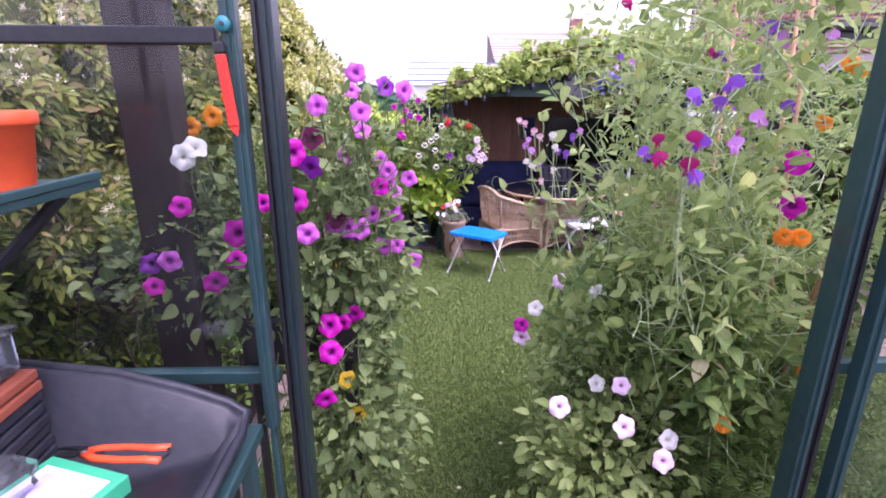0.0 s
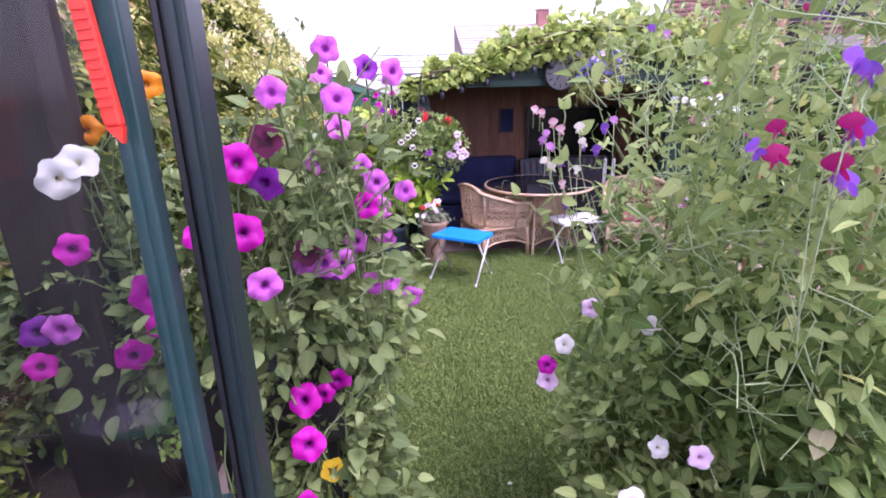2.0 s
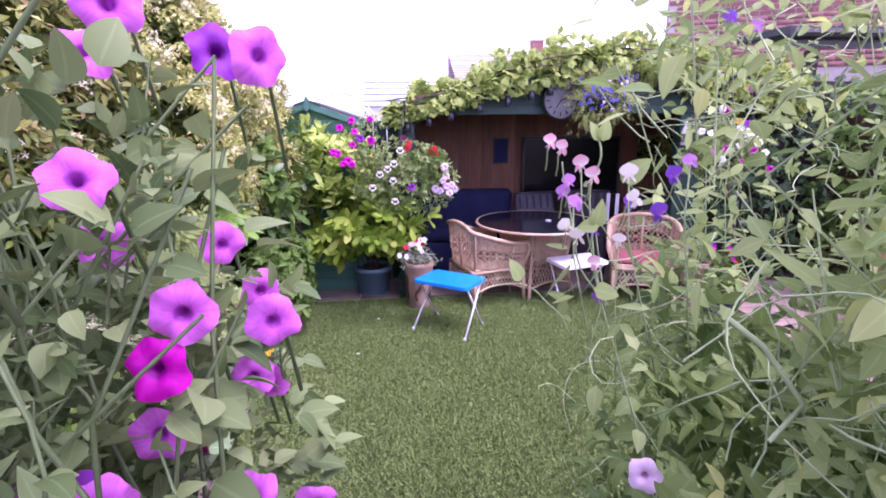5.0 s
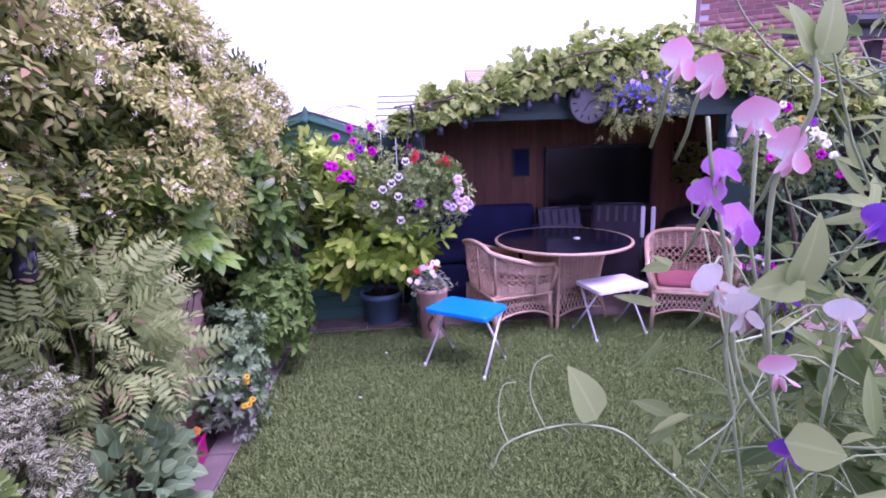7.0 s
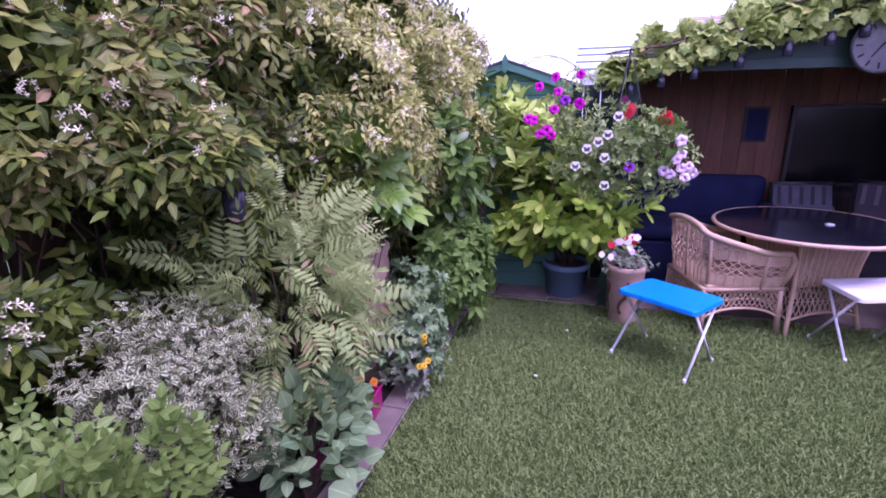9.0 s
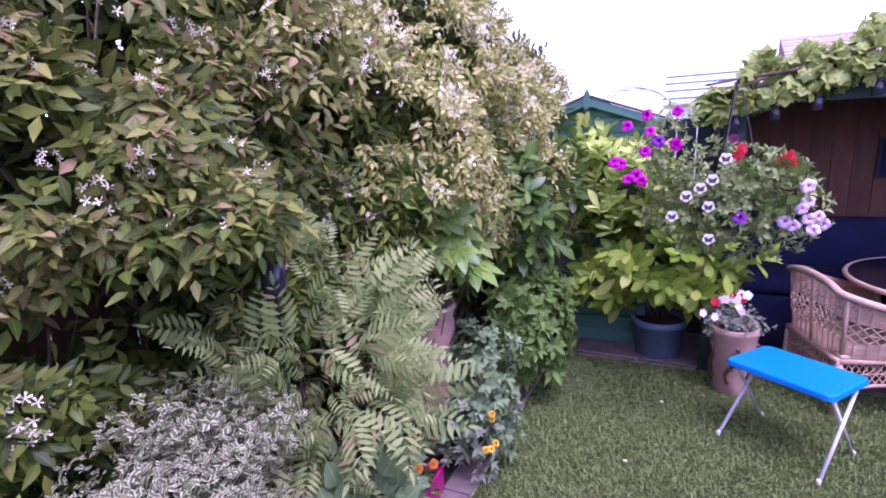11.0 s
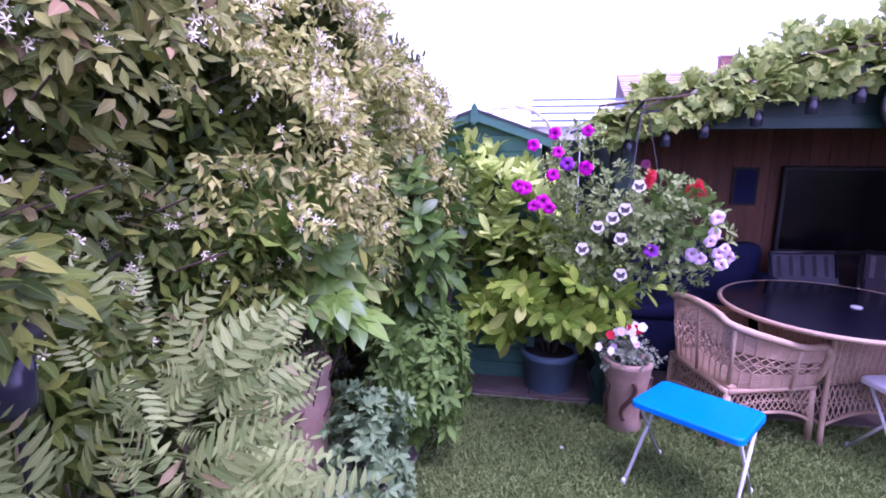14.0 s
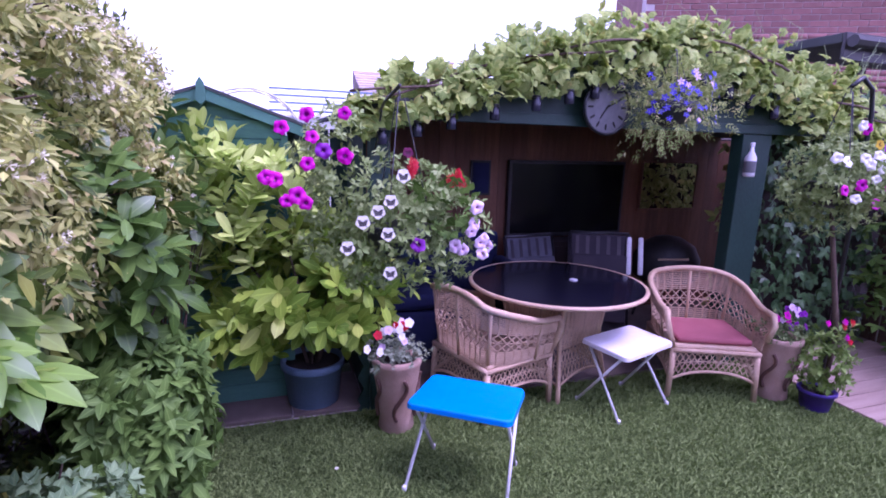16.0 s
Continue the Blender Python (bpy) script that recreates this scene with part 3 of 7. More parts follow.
PETUNIA_RINGS = [(0.0025, -0.03, 0.0), (0.0045, -0.01, 0.03), (0.0075, -0.002, 0.12), (0.02, 0.003, 0.5), (0.029, 0.0015, 0.8), (0.036, -0.002, 1.0)]
PETUNIAS = [flower_ring(PETUNIA_RINGS, 5, lb, 5, wv, sd) for lb, wv, sd in ((0.2, 0.13, 1), (0.28, -0.15, 2), (0.18, 0.18, 3))]
PANSY_PETAL = leaf_shape(0.034, 0.034, 5, 0.05, 0.06, 1.7)
PEA_PETAL = leaf_shape(0.036, 0.046, 6, 0.22, -0.2, 1.35)
STAR_PETAL = leaf_shape(0.016, 0.0075, 2, 0.1, 0.1, 1.2)
SLIM_PETAL = (np.array(((-0.001, 0, 0), (0.001, 0, 0), (0.0042, 0.0135, 0.001), (-0.0016, 0.0165, -0.003))), np.array(((0, 1, 2, 3),)), np.array(((0.4, 0.0), (0.6, 0.0), (1.0, 0.9), (0.0, 1.0))))


def radial(petal, n, tilt, start=0.0, scale=1.0):
    return [turned(petal, Matrix.Rotation(start + 2 * math.pi * k / n, 4, "Y") @ Matrix.Rotation(radians(-tilt), 4, "X") @ Matrix.Scale(scale, 4)) for k in range(n)]


PETALS5 = radial(PANSY_PETAL, 5, 84, 0.0)
PANSY = merge(*[(v * 0.95 + np.array((0, -0.003, 0)), q, u * np.array((1, 0.15)) + np.array((0, 0.85))) if k in (2, 3) else (v + np.array((0, 0.0015 * (k == 0), 0)), q, u) for k, (v, q, u) in enumerate(PETALS5)])
STAR = merge(*radial(STAR_PETAL, 5, 78))
SLIM_STAR = merge(*radial(SLIM_PETAL, 5, 66))
SPRAYS = [merge(*[turned(SLIM_STAR, Matrix.Translation((0.03 * math.cos(k * 2.4 + j), -0.012 * (k % 3), 0.03 * math.sin(k * 2.4 + j) - 0.01)) @ Matrix.Rotation(0.5 * math.cos(k * 2.4 + j), 4, "Z") @ Matrix.Rotation(0.5 * math.sin(k * 2.4 + j), 4, "X") @ Matrix.Rotation(k * 1.1, 4, "Y")) for k in range(4 + 2 * j)]) for j in (0, 1)]
FRILL = leaf_shape(0.017, 0.017, 2, 0.1, 0.35, 1.5)
MARIGOLD = merge(*[turned(FRILL, Matrix.Rotation(2.4 * k, 4, "Y") @ Matrix.Rotation(radians(-88 * math.sqrt((k + 0.5) / 64)), 4, "X") @ Matrix.Translation((0, 0.012, 0)) @ Matrix.Rotation(radians(-18 + 9 * (k % 3)), 4, "X")) for k in range(64)])
PEA = merge(turned(PEA_PETAL, Matrix.Rotation(radians(72), 4, "X")),
            *[turned(PEA_PETAL, Matrix.Translation((0.004 * k, 0.004, 0)) @ Matrix.Rotation(radians(-12 * k), 4, "Z") @ Matrix.Rotation(radians(-6), 4, "X") @ Matrix.Rotation(radians(66 * k), 4, "Y") @ Matrix.Scale(0.6, 4)) for k in (-1, 1)],
            turned(PEA_PETAL, Matrix.Translation((0, 0.002, -0.004)) @ Matrix.Rotation(radians(-8), 4, "X") @ Matrix.Rotation(radians(90), 4, "Y") @ Matrix.Scale(0.5, 4)))
CLUSTER = merge(*[turned(merge(*radial(STAR_PETAL, 5, 70)), Matrix.Translation((0.018 * math.cos(k * 2.4) * math.sqrt(k / 9), 0.012 - 0.01 * k / 9, 0.018 * math.sin(k * 2.4) * math.sqrt(k / 9))) @ Matrix.Scale(0.9, 4)) for k in range(10)])
FLOWER_MESHES = {}


def bloom(kind, colour, parent, at, face, size=1.0, spin=None, label="", name="flower"):
    """One flower as a part: its face looks along face."""
    key = (kind, colour, int(rng.integers(0, 3)) if kind == "petunia" else 0)
    if key not in FLOWER_MESHES:
        v, q, u = {"petunia": PETUNIAS[key[2]], "pansy": PANSY, "pea": PEA, "star": STAR, "spray": SPRAYS[1], "marigold": MARIGOLD, "cluster": CLUSTER}[kind]
        if kind in ("pansy", "star", "marigold", "cluster", "pea"):
            u = np.stack([u[:, 0], u[:, 1]], 1)
        FLOWER_MESHES[key] = fast_mesh(kind, v, q, F[colour], u)
    f = Vector(face).normalized()
    q = f.to_track_quat("Y", "Z").to_matrix().to_4x4()
    a = rng.uniform(0, 6.28) if spin is None else spin
    here = parent.matrix_basis.inverted() @ Matrix.Translation(at) @ q @ Matrix.Rotation(a, 4, "Y") @ Matrix.Scale(size, 4)
    return child(name, FLOWER_MESHES[key], parent, label, here)


# ---------------------------------------------------------------- ground
def sheet(name, x0, x1, y0, y1, z, material, label, category, n=1):
    bm = bmesh.new()
    bmesh.ops.create_grid(bm, x_segments=n, y_segments=n, size=0.5)
    bmesh.ops.transform(bm, matrix=Matrix.Translation(((x0 + x1) / 2, (y0 + y1) / 2, z)) @ Matrix.Diagonal((x1 - x0, y1 - y0, 1, 1)), verts=bm.verts[:])
    return solo(name, bm, material, label, category, kind="structure")


sheet("ground", -600, 600, -600, 600, -0.06, M["field"], "rough dull green ground beyond the garden", "ground")
solo("lawn", boxed(-0.41, 3.8, 2.26, 7.19, -0.058, 0.0), M["turf_base"], "flat lawn of short green artificial turf", "lawn", kind="structure")
solo("flower_bed", boxed(-1.55, -0.56, 2.3, 7.42, -0.058, 0.03), M["soil"], "dark bare soil of the border below the hedge", "flower bed", kind="structure")
solo("greenhouse_floor", boxed(-1.2, 2.5, -1.4, 2.26, -0.058, 0.012), M["slab"], "grey concrete floor of the greenhouse", "floor", kind="structure")

n = 290000
P = np.stack([rng.uniform(-0.41, 3.8, n), 2.3 + 4.9 * rng.random(n), np.full(n, -0.001)], 1)
D = np.stack([rng.normal(0, 0.75, n), rng.normal(0, 0.75, n) - 0.25, np.ones(n)], 1)
blade = [(np.array(((-0.0028, 0, 0), (0.0028, 0, 0), (0.0012 + b, h, 0), (b - 0.0012, h, 0))), np.array(((0, 1, 2, 3),)), np.array(((0.0, 0.0), (1.0, 0.0), (0.6, 1.0), (0.4, 1.0)))) for h, b in ((0.018, 0.0), (0.024, 0.005), (0.021, -0.004))]
V, Q, U = scatter(blade, P, frames(D, 1.5), rng.uniform(0.7, 1.3, n))
tagged(new("turf_pile", fast_mesh("turf_pile", V, Q, M["turf"], U)), "short green and straw-coloured artificial grass blades", "grass", kind="stuff")
petals_bm = bmesh.new()
for x, y in ((0.871, 3.522), (0.62, 3.2), (0.98, 3.3), (0.25, 5.9), (1.9, 4.9), (0.4, 6.6)):
    tube(petals_bm, [(x - 0.008, y, 0.02), (x, y + 0.004, 0.024), (x + 0.009, y, 0.02)], 0.006, 6)
solo("fallen_petals", petals_bm, F["white"], "pale fallen petals lying on the turf", "petals", kind="stuff")

# ---------------------------------------------------------------- fences closing the garden


def fence(name, x0, y0, x1, y1, h, label, material):
    e = thing(name, label, "fence", (x0, y0, 0), math.degrees(math.atan2(y1 - y0, x1 - x0)), kind="structure")
    n = math.ceil(math.hypot(x1 - x0, y1 - y0) / 0.15)
    me = bpy.data.meshes.new("board")
    bm = boxed(0, 0.142, -0.009, 0.009, -0.05, h)
    bm.to_mesh(me)
    bm.free()
    me.materials.append(material)
    for k in range(n):
        child("board", me, e, "", pose(k * 0.15, 0.01 * (k % 2), 0))
    return e


fence("fence_1", -1.5, 1.0, -1.5, 9.0, 1.75, "dark brown close-boarded wooden fence behind the hedge", M["fence_wood"])
fence("fence_4", 0.24, 8.05, 0.68, 8.05, 1.78, "dark green boarded screen between shed and summerhouse", M["dark_green"])
fence("fence_2", 5.4, 7.3, 5.4, -1.6, 1.8, "brown close-boarded wooden garden fence", M["fence_wood"])
fence("fence_3", 5.4, -1.9, -1.6, -1.9, 1.8, "brown close-boarded wooden fence behind the greenhouse", M["fence_wood"])

# ---------------------------------------------------------------- greenhouse
gh = thing("greenhouse", "green metal-framed glass greenhouse with its doorway open", "greenhouse", (0, 0, 0), kind="structure")
GX0, GX1, GY0, GY1, GZ, RIDGE = -1.15, 2.45, -1.3, 2.2, 2.42, 3.1


def bar(x0, x1, y0, y1, z0, z1, material="green_metal", name="glazing_bar", groove=True):
    bm = boxed(x0, x1, y0, y1, z0, z1, 0.003)
    if groove and z1 - z0 > 0.5:
        xm = (x0 + x1) / 2
        box(bm, xm - 0.003, xm + 0.003, y0 - 0.006, y0 + 0.002, z0, z1)
    part(name, bm, M[material], gh)


bar(0.1, 0.128, 2.18, 2.21, 1.13, GZ)
bar(0.106, 0.12, 2.185, 2.205, 0.02, 1.128)
bar(0.15, 0.166, 2.2, 2.235, 0.02, GZ, "black_metal", "door_track")
bar(0.168, 0.192, 2.185, 2.24, 0.02, GZ, "dark_jamb", "door_jamb")
bar(1.368, 1.392, 2.185, 2.24, 0.02, GZ, "green_metal", "door_jamb")
bar(1.394, 1.42, 2.19, 2.235, 0.02, GZ, "black_metal", "door_track")
bar(1.45, 1.482, 2.165, 2.2, 0.02, GZ)
bar(-1.12, 0.092, 2.172, 2.2, 1.942, 1.972, "black_metal", "rail", False)
bar(-1.12, 0.135, 2.202, 2.232, 1.232, 1.262, "green_metal", "rail", False)
bar(1.422, 2.44, 2.202, 2.232, 1.232, 1.262, "green_metal", "rail", False)
bar(0.192, 1.368, 2.18, 2.24, 0.012, 0.03, "green_metal", "threshold", False)
for x in (-1.15, -0.56, 1.9, 2.42):
    bar(x, x + 0.028, 2.203, 2.23, 0.02, GZ)
for z0, z1 in ((0.0, 0.1), (GZ, GZ + 0.05)):
    for a in ((GX0, 0.137), (1.421, GX1)):
        bar(a[0], a[1], GY1 + 0.034, GY1 + 0.06, z0 + 0.013, z1, "green_metal", "eave_rail" if z0 else "sill_rail", False)
bar(0.138, 1.42, 2.2, 2.26, GZ + 0.002, GZ + 0.06, "green_metal", "door_head", False)
for x in (GX0, GX1 - 0.03):
    bar(x, x + 0.03, GY0, GY1 - 0.01, GZ - 0.03, GZ, "green_metal", "eave_rail", False)
    for y in (-1.3, -0.6, 0.1, 0.8, 1.5):
        bar(x, x + 0.03, y, y + 0.03, 0.013, GZ - 0.032)
for y in (-1.3, -0.6, 0.1, 0.8, 1.5, 2.17):
    for s in (-1, 1):
        xm, xe = (GX0 + GX1) / 2, GX0 if s < 0 else GX1
        part("roof_bar", tubed([(xe, y + 0.015, GZ + 0.01), (xm + s * 0.012, y + 0.015, RIDGE)], 0.014, 6), M["green_metal"], gh)
part("ridge", tubed([((GX0 + GX1) / 2, GY0, RIDGE + 0.02), ((GX0 + GX1) / 2, GY1, RIDGE + 0.02)], 0.02, 8), M["green_metal"], gh)


def pane(corners):
    bm = bmesh.new()
    bm.faces.new([bm.verts.new(c) for c in corners])
    ob = part("pane", bm, M["glass"], gh)
    ob.visible_shadow = False


for x0, x1 in ((-1.12, -0.56), (-0.53, 0.1), (1.42, 1.9), (1.93, 2.42)):
    for z0, z1 in ((0.1, 1.23), (1.265, 1.94), (1.975, 2.4)):
        pane([(x0, 2.216, z0), (x1, 2.216, z0), (x1, 2.216, z1), (x0, 2.216, z1)])
for y0 in (-1.27, -0.57, 0.13, 0.83, 1.53):
    for x in (GX0 + 0.015, GX1 - 0.015):
        pane([(x, y0, 0.05), (x, y0 + 0.66, 0.05), (x, y0 + 0.66, GZ - 0.04), (x, y0, GZ - 0.04)])

# ---- potting bench and what lies on it
bench = thing("potting_bench", "green metal staging bench along the greenhouse side", "bench", (0, 0, 0))
part("edge_strip", boxed(0.06, 0.1, 0.2, 2.165, 1.125, 1.155, 0.004), M["green_metal"], bench)
part("edge_strip", boxed(-1.08, 0.058, 2.125, 2.165, 1.125, 1.155, 0.004), M["green_metal"], bench)
for k in range(8):
    part("slat", boxed(-1.05 + k * 0.139, -0.98 + k * 0.139, 0.2, 2.12, 1.129, 1.147, 0.003), M["green_metal"], bench)
for x, y in ((0.062, 2.13), (0.062, 0.25), (-1.07, 2.13), (-1.07, 0.25)):
    part("leg", boxed(x, x + 0.03, y - 0.03, y, 0.012, 1.124, 0.003), M["green_metal"], bench)

tray = thing("potting_tray", "dusty slate-grey plastic potting tray with a curved rim", "tray", (0, 0, 1.157))
bm = bmesh.new()
outline = [(-0.95, 0.19), (-0.5, 0.19), (-0.36, 0.18), (-0.16, 0.155), (-0.03, 0.115), (0.05, 0.082), (0.085, 0.056)]
inner, outer, bottom = [], [], []
for x, z in outline:
    outer.append(bm.verts.new((x, 2.12, z)))
    inner.append(bm.verts.new((x, 2.095, z - 0.004)))
    bottom.append(bm.verts.new((x, 2.075, 0.008)))
sx, sz = [2.12, 2.0, 1.8, 1.5], [0.05, 0.042, 0.036, 0.036]
side_o = [outer[-1]] + [bm.verts.new((0.095, y, z)) for y, z in zip(sx[1:], sz[1:])]
side_i = [inner[-1]] + [bm.verts.new((0.065, y, z - 0.003)) for y, z in zip(sx[1:], sz[1:])]
side_b = [bottom[-1]] + [bm.verts.new((0.05, y, 0.008)) for y in sx[1:]]
for a, b in ((outer, inner), (inner, bottom)):
    for k in range(len(a) - 1):
        bm.faces.new((a[k], a[k + 1], b[k + 1], b[k]))
for a, b in ((side_o, side_i), (side_i, side_b)):
    for k in range(len(a) - 1):
        bm.faces.new((a[k], a[k + 1], b[k + 1], b[k]))
low = [bm.verts.new((-0.95, 1.5, 0.008))]
bm.faces.new([bottom[0], *bottom[1:], *side_b[1:], low[0]])
bmesh.ops.recalc_face_normals(bm, faces=bm.faces[:])
ext = bmesh.ops.solidify(bm, geom=bm.faces[:], thickness=0.007)
part("basin", bm, M["tray"], tray, "", None, True)
part("rim", tubed([(x, 2.118, z + 0.002) for x, z in outline] + [(0.092, 2.06, 0.046), (0.092, 1.8, 0.038), (0.092, 1.5, 0.038)], 0.011, 8), M["tray"], tray, "", None, True)


def secateurs():
    e = thing("secateurs", "orange-handled steel secateurs lying on the potting tray", "secateurs", (-0.165, 2.052, 1.173), -3)
    for s in (-1, 1):
        pts = [(-0.05, 0.004 * s, 0), (-0.02, 0.016 * s, 0), (0.03, 0.02 * s, 0), (0.08, 0.017 * s, 0), (0.112, 0.02 * s, 0)]
        part("handle", tubed(pts, 0.0085, 8), M["orange"], e, "orange plastic grip", None, True)
    b = bmesh.new()
    prism(b, [(-0.052, -0.008), (-0.09, -0.002), (-0.125, 0.012), (-0.1, 0.014), (-0.06, 0.012)], -0.003, 0.002, Matrix.Rotation(radians(90), 4, "X"))
    part("blade", b, M["steel"], e, "dark steel blade")
    b = bmesh.new()
    prism(b, [(-0.05, -0.012), (-0.085, -0.016), (-0.11, -0.006), (-0.085, -0.008), (-0.05, 0.0)], 0.003, 0.006, Matrix.Rotation(radians(90), 4, "X"))
    part("hook", b, M["steel"], e, "dark steel hook blade")
    part("pivot", lathe(bmesh.new(), [(0.009, -0.009), (0.01, 0.006), (0.007, 0.01)], 14), M["steel"], e, "steel pivot bolt", pose(-0.052, 0, 0))
    part("spring", tubed([(-0.03 + 0.003 * k, 0.007 * (-1) ** k, 0.0) for k in range(8)], 0.0015, 5), M["steel"], e, "", None, True)
    part("strap", tubed([(0.108, -0.02, 0.002), (0.118, 0, 0.004), (0.108, 0.02, 0.002)], 0.003, 6), M["black_plastic"], e)
    return e


secateurs()
solo("plant_label", boxed(-0.05, 0.05, -0.008, 0.008, 0, 0.0025, 0.0008), M["white_plastic"], "white plastic plant label lying on the tray", "plant label", pose(0.01, 2.02, 1.1675, 0, 0, 60))
gb = thing("seed_box", "green card box with a white and lilac label", "box", (-0.175, 1.915, 1.166), -18)
carton = part("carton", boxed(-0.09, 0.09, -0.07, 0.07, 0, 0.04, 0.004), M["green_card"], gb)
part("label", boxed(-0.07, 0.075, -0.06, 0.045, 0.0405, 0.0425), M["white_plastic"], carton, "white printed label")
for k in range(3):
    part("print", boxed(-0.05 + 0.035 * k, -0.025 + 0.035 * k, -0.05, 0.03 - 0.01 * k, 0.043, 0.0436), M["lilac_print"], gb, "lilac print")
tub = thing("plastic_box", "clear lidded plastic box marked with black pen", "box", (-0.39, 1.985, 1.362), 4)
tub_base = part("base", boxed(-0.1, 0.1, -0.07, 0.07, 0, 0.075, 0.008), M["clear_plastic"], tub)
part("lid", boxed(-0.106, 0.106, -0.076, 0.076, 0.076, 0.09, 0.005), M["clear_plastic"], tub)
for k in range(4):
    part("marking", boxed(0.02 + 0.018 * k, 0.031 + 0.018 * k, -0.0725, -0.071, 0.03, 0.05 + 0.006 * (k % 2)), M["ink"], tub_base, "black pen mark")
    part("marking", boxed(0.02 + 0.018 * k, 0.031 + 0.018 * k, -0.0725, -0.071, 0.012, 0.024), M["ink"], tub_base, "black pen mark")
st = thing("seed_tray", "stacked dark and brown plastic seed trays", "tray", (-0.39, 1.985, 1.166), 3)
for k in range(8):
    part("tray", boxed(-0.12 + 0.003 * (k % 2), 0.12 - 0.003 * (k % 3), -0.08, 0.08, 0.002 + 0.024 * k, 0.022 + 0.024 * k, 0.004), M["brown_card"] if k > 5 else M["tray"], st)
bm = bmesh.new()
bmesh.ops.create_icosphere(bm, subdivisions=3, radius=0.07)
for v in bm.verts:
    v.co *= 1 + 0.35 * noise.noise(v.co * 40) + 0.2 * noise.noise(v.co * 90)
    v.co.z *= 0.8
solo("plastic_bag", bm, M["clear_plastic"], "crumpled clear plastic bag beside the box", "bag", pose(-0.275, 1.9, 1.222))

shelf = thing("wall_shelf", "grey-green metal shelf bracketed inside the greenhouse", "shelf", (0, 0, 0))
part("board", boxed(-0.85, -0.14, 1.9, 2.15, 1.69, 1.705, 0.003), M["green_metal"], shelf)
part("lip", boxed(-0.15, -0.136, 1.9, 2.15, 1.706, 1.72, 0.002), M["green_metal"], shelf)
part("bracket", tubed([(-0.2, 2.13, 1.68), (-0.5, 2.13, 1.4), (-0.6, 2.13, 1.1)], 0.012, 6), M["black_metal"], shelf)
part("bracket", tubed([(-0.2, 1.93, 1.68), (-0.52, 2.13, 1.32)], 0.01, 6), M["black_metal"], shelf)


def pot(name, label, r0, r1, h, material, at, rim=0.012, relief=False, soil=True, group=""):
    """A flower pot: tapered wall with a rolled rim, and soil inside."""
    e = thing(name, label, "flower pot", at, group=group)
    t = 0.008
    part("wall", lathe(bmesh.new(), [(r0 * 0.96, 0), (r0, 0.006), (r0 + (r1 - r0) * 0.8, h * 0.82), (r1 + rim * 0.6, h * 0.83), (r1 + rim, h * 0.86), (r1 + rim, h * 0.98), (r1 + rim * 0.5, h), (r1 - t, h), (r1 - 2 * t, h * 0.9)], 36), material, e, "", None, True)
    if soil:
        part("compost", lathe(bmesh.new(), [(r1 - 2.1 * t, h * 0.86), (r1 - 2.1 * t, h * 0.9), (0.01, h * 0.93)], 24), M["soil"], e, "dark compost")
    return e


pot("plant_pot", "orange plastic plant pot on the greenhouse shelf", 0.045, 0.062, 0.125, M["orange"], (-0.215, 2.02, 1.706), 0.004)
kn = thing("knife", "red plastic craft knife hooked on the glazing bar", "knife", (0.108, 2.165, 1.79), 0)
kn.matrix_basis = pose(0.114, 2.158, 1.8, 0, -4.5, 0)
grip = part("grip", boxed(-0.009, 0.009, -0.006, 0.006, 0, 0.125, 0.003), M["red_knife"], kn)
part("tip", prism(bmesh.new(), [(-0.009, 0), (0.009, 0), (0.004, -0.018)], -0.004, 0.004), M["red_knife"], kn)
for k in range(11):
    part("ridge", boxed(-0.0075, 0.0075, -0.0078, -0.0062, 0.02 + 0.009 * k, 0.024 + 0.009 * k), M["red_knife"], grip)
part("cap", boxed(-0.01, 0.01, -0.007, 0.007, 0.126, 0.145, 0.003), M["black_plastic"], kn, "black end cap")
knob = thing("knob", "blue-green plastic fixing knob on the rail", "knob", (0.112, 2.164, 1.975))
part("disc", lathe(bmesh.new(), [(0.012, -0.006), (0.014, 0), (0.011, 0.006)], 18), surface("teal_plastic", (0.02, 0.2, 0.22), (0.03, 0.25, 0.27), None, 0.4, bump=0), knob, "", pose(0, 0, 0, 90), True)
part("spindle", lathe(bmesh.new(), [(0.004, -0.009), (0.004, 0.009)], 10), M["steel"], knob, "", pose(0, 0, 0, 90))

solo("timber_post", boxed(-0.305, -0.175, 2.53, 2.63, -0.05, 2.9, 0.006), M["dark_wood"], "dark stained timber post outside the greenhouse glass", "post")

# ---------------------------------------------------------------- shed
shed = thing("shed", "small green-painted wooden garden shed with a pitched roof", "shed", (0, 0, 0))
SX0, SX1, SY0, SY1 = -0.66, 0.22, 7.45, 8.7
for k in range(16):
    z0 = 0.05 + 0.11 * k
    half = 0.44 if z0 < 1.7 else 0.44 * (1.97 - z0 - 0.06) / 0.22
    if half > 0.05:
        h = min(half, 0.44)
        bm = bmesh.new()
        prism(bm, [(0, 0), (0.012, 0), (0.02, 0.1), (0.008, 0.106), (0, 0.106)], -h, h, Matrix.Translation((-0.22, SY0, z0)) @ Matrix.Rotation(radians(-90), 4, "Z"))
        part("board", bm, M["shed_green"], shed)
part("gable_backing", prism(bmesh.new(), [(SX0, 0.03), (SX1, 0.03), (SX1, 1.74), (-0.22, 1.93), (SX0, 1.74)], SY0 + 0.002, SY0 + 0.02), M["shed_green"], shed)
part("side_wall", boxed(SX0, SX0 + 0.02, SY0 + 0.021, SY1, 0.03, 1.74), M["shed_green"], shed)
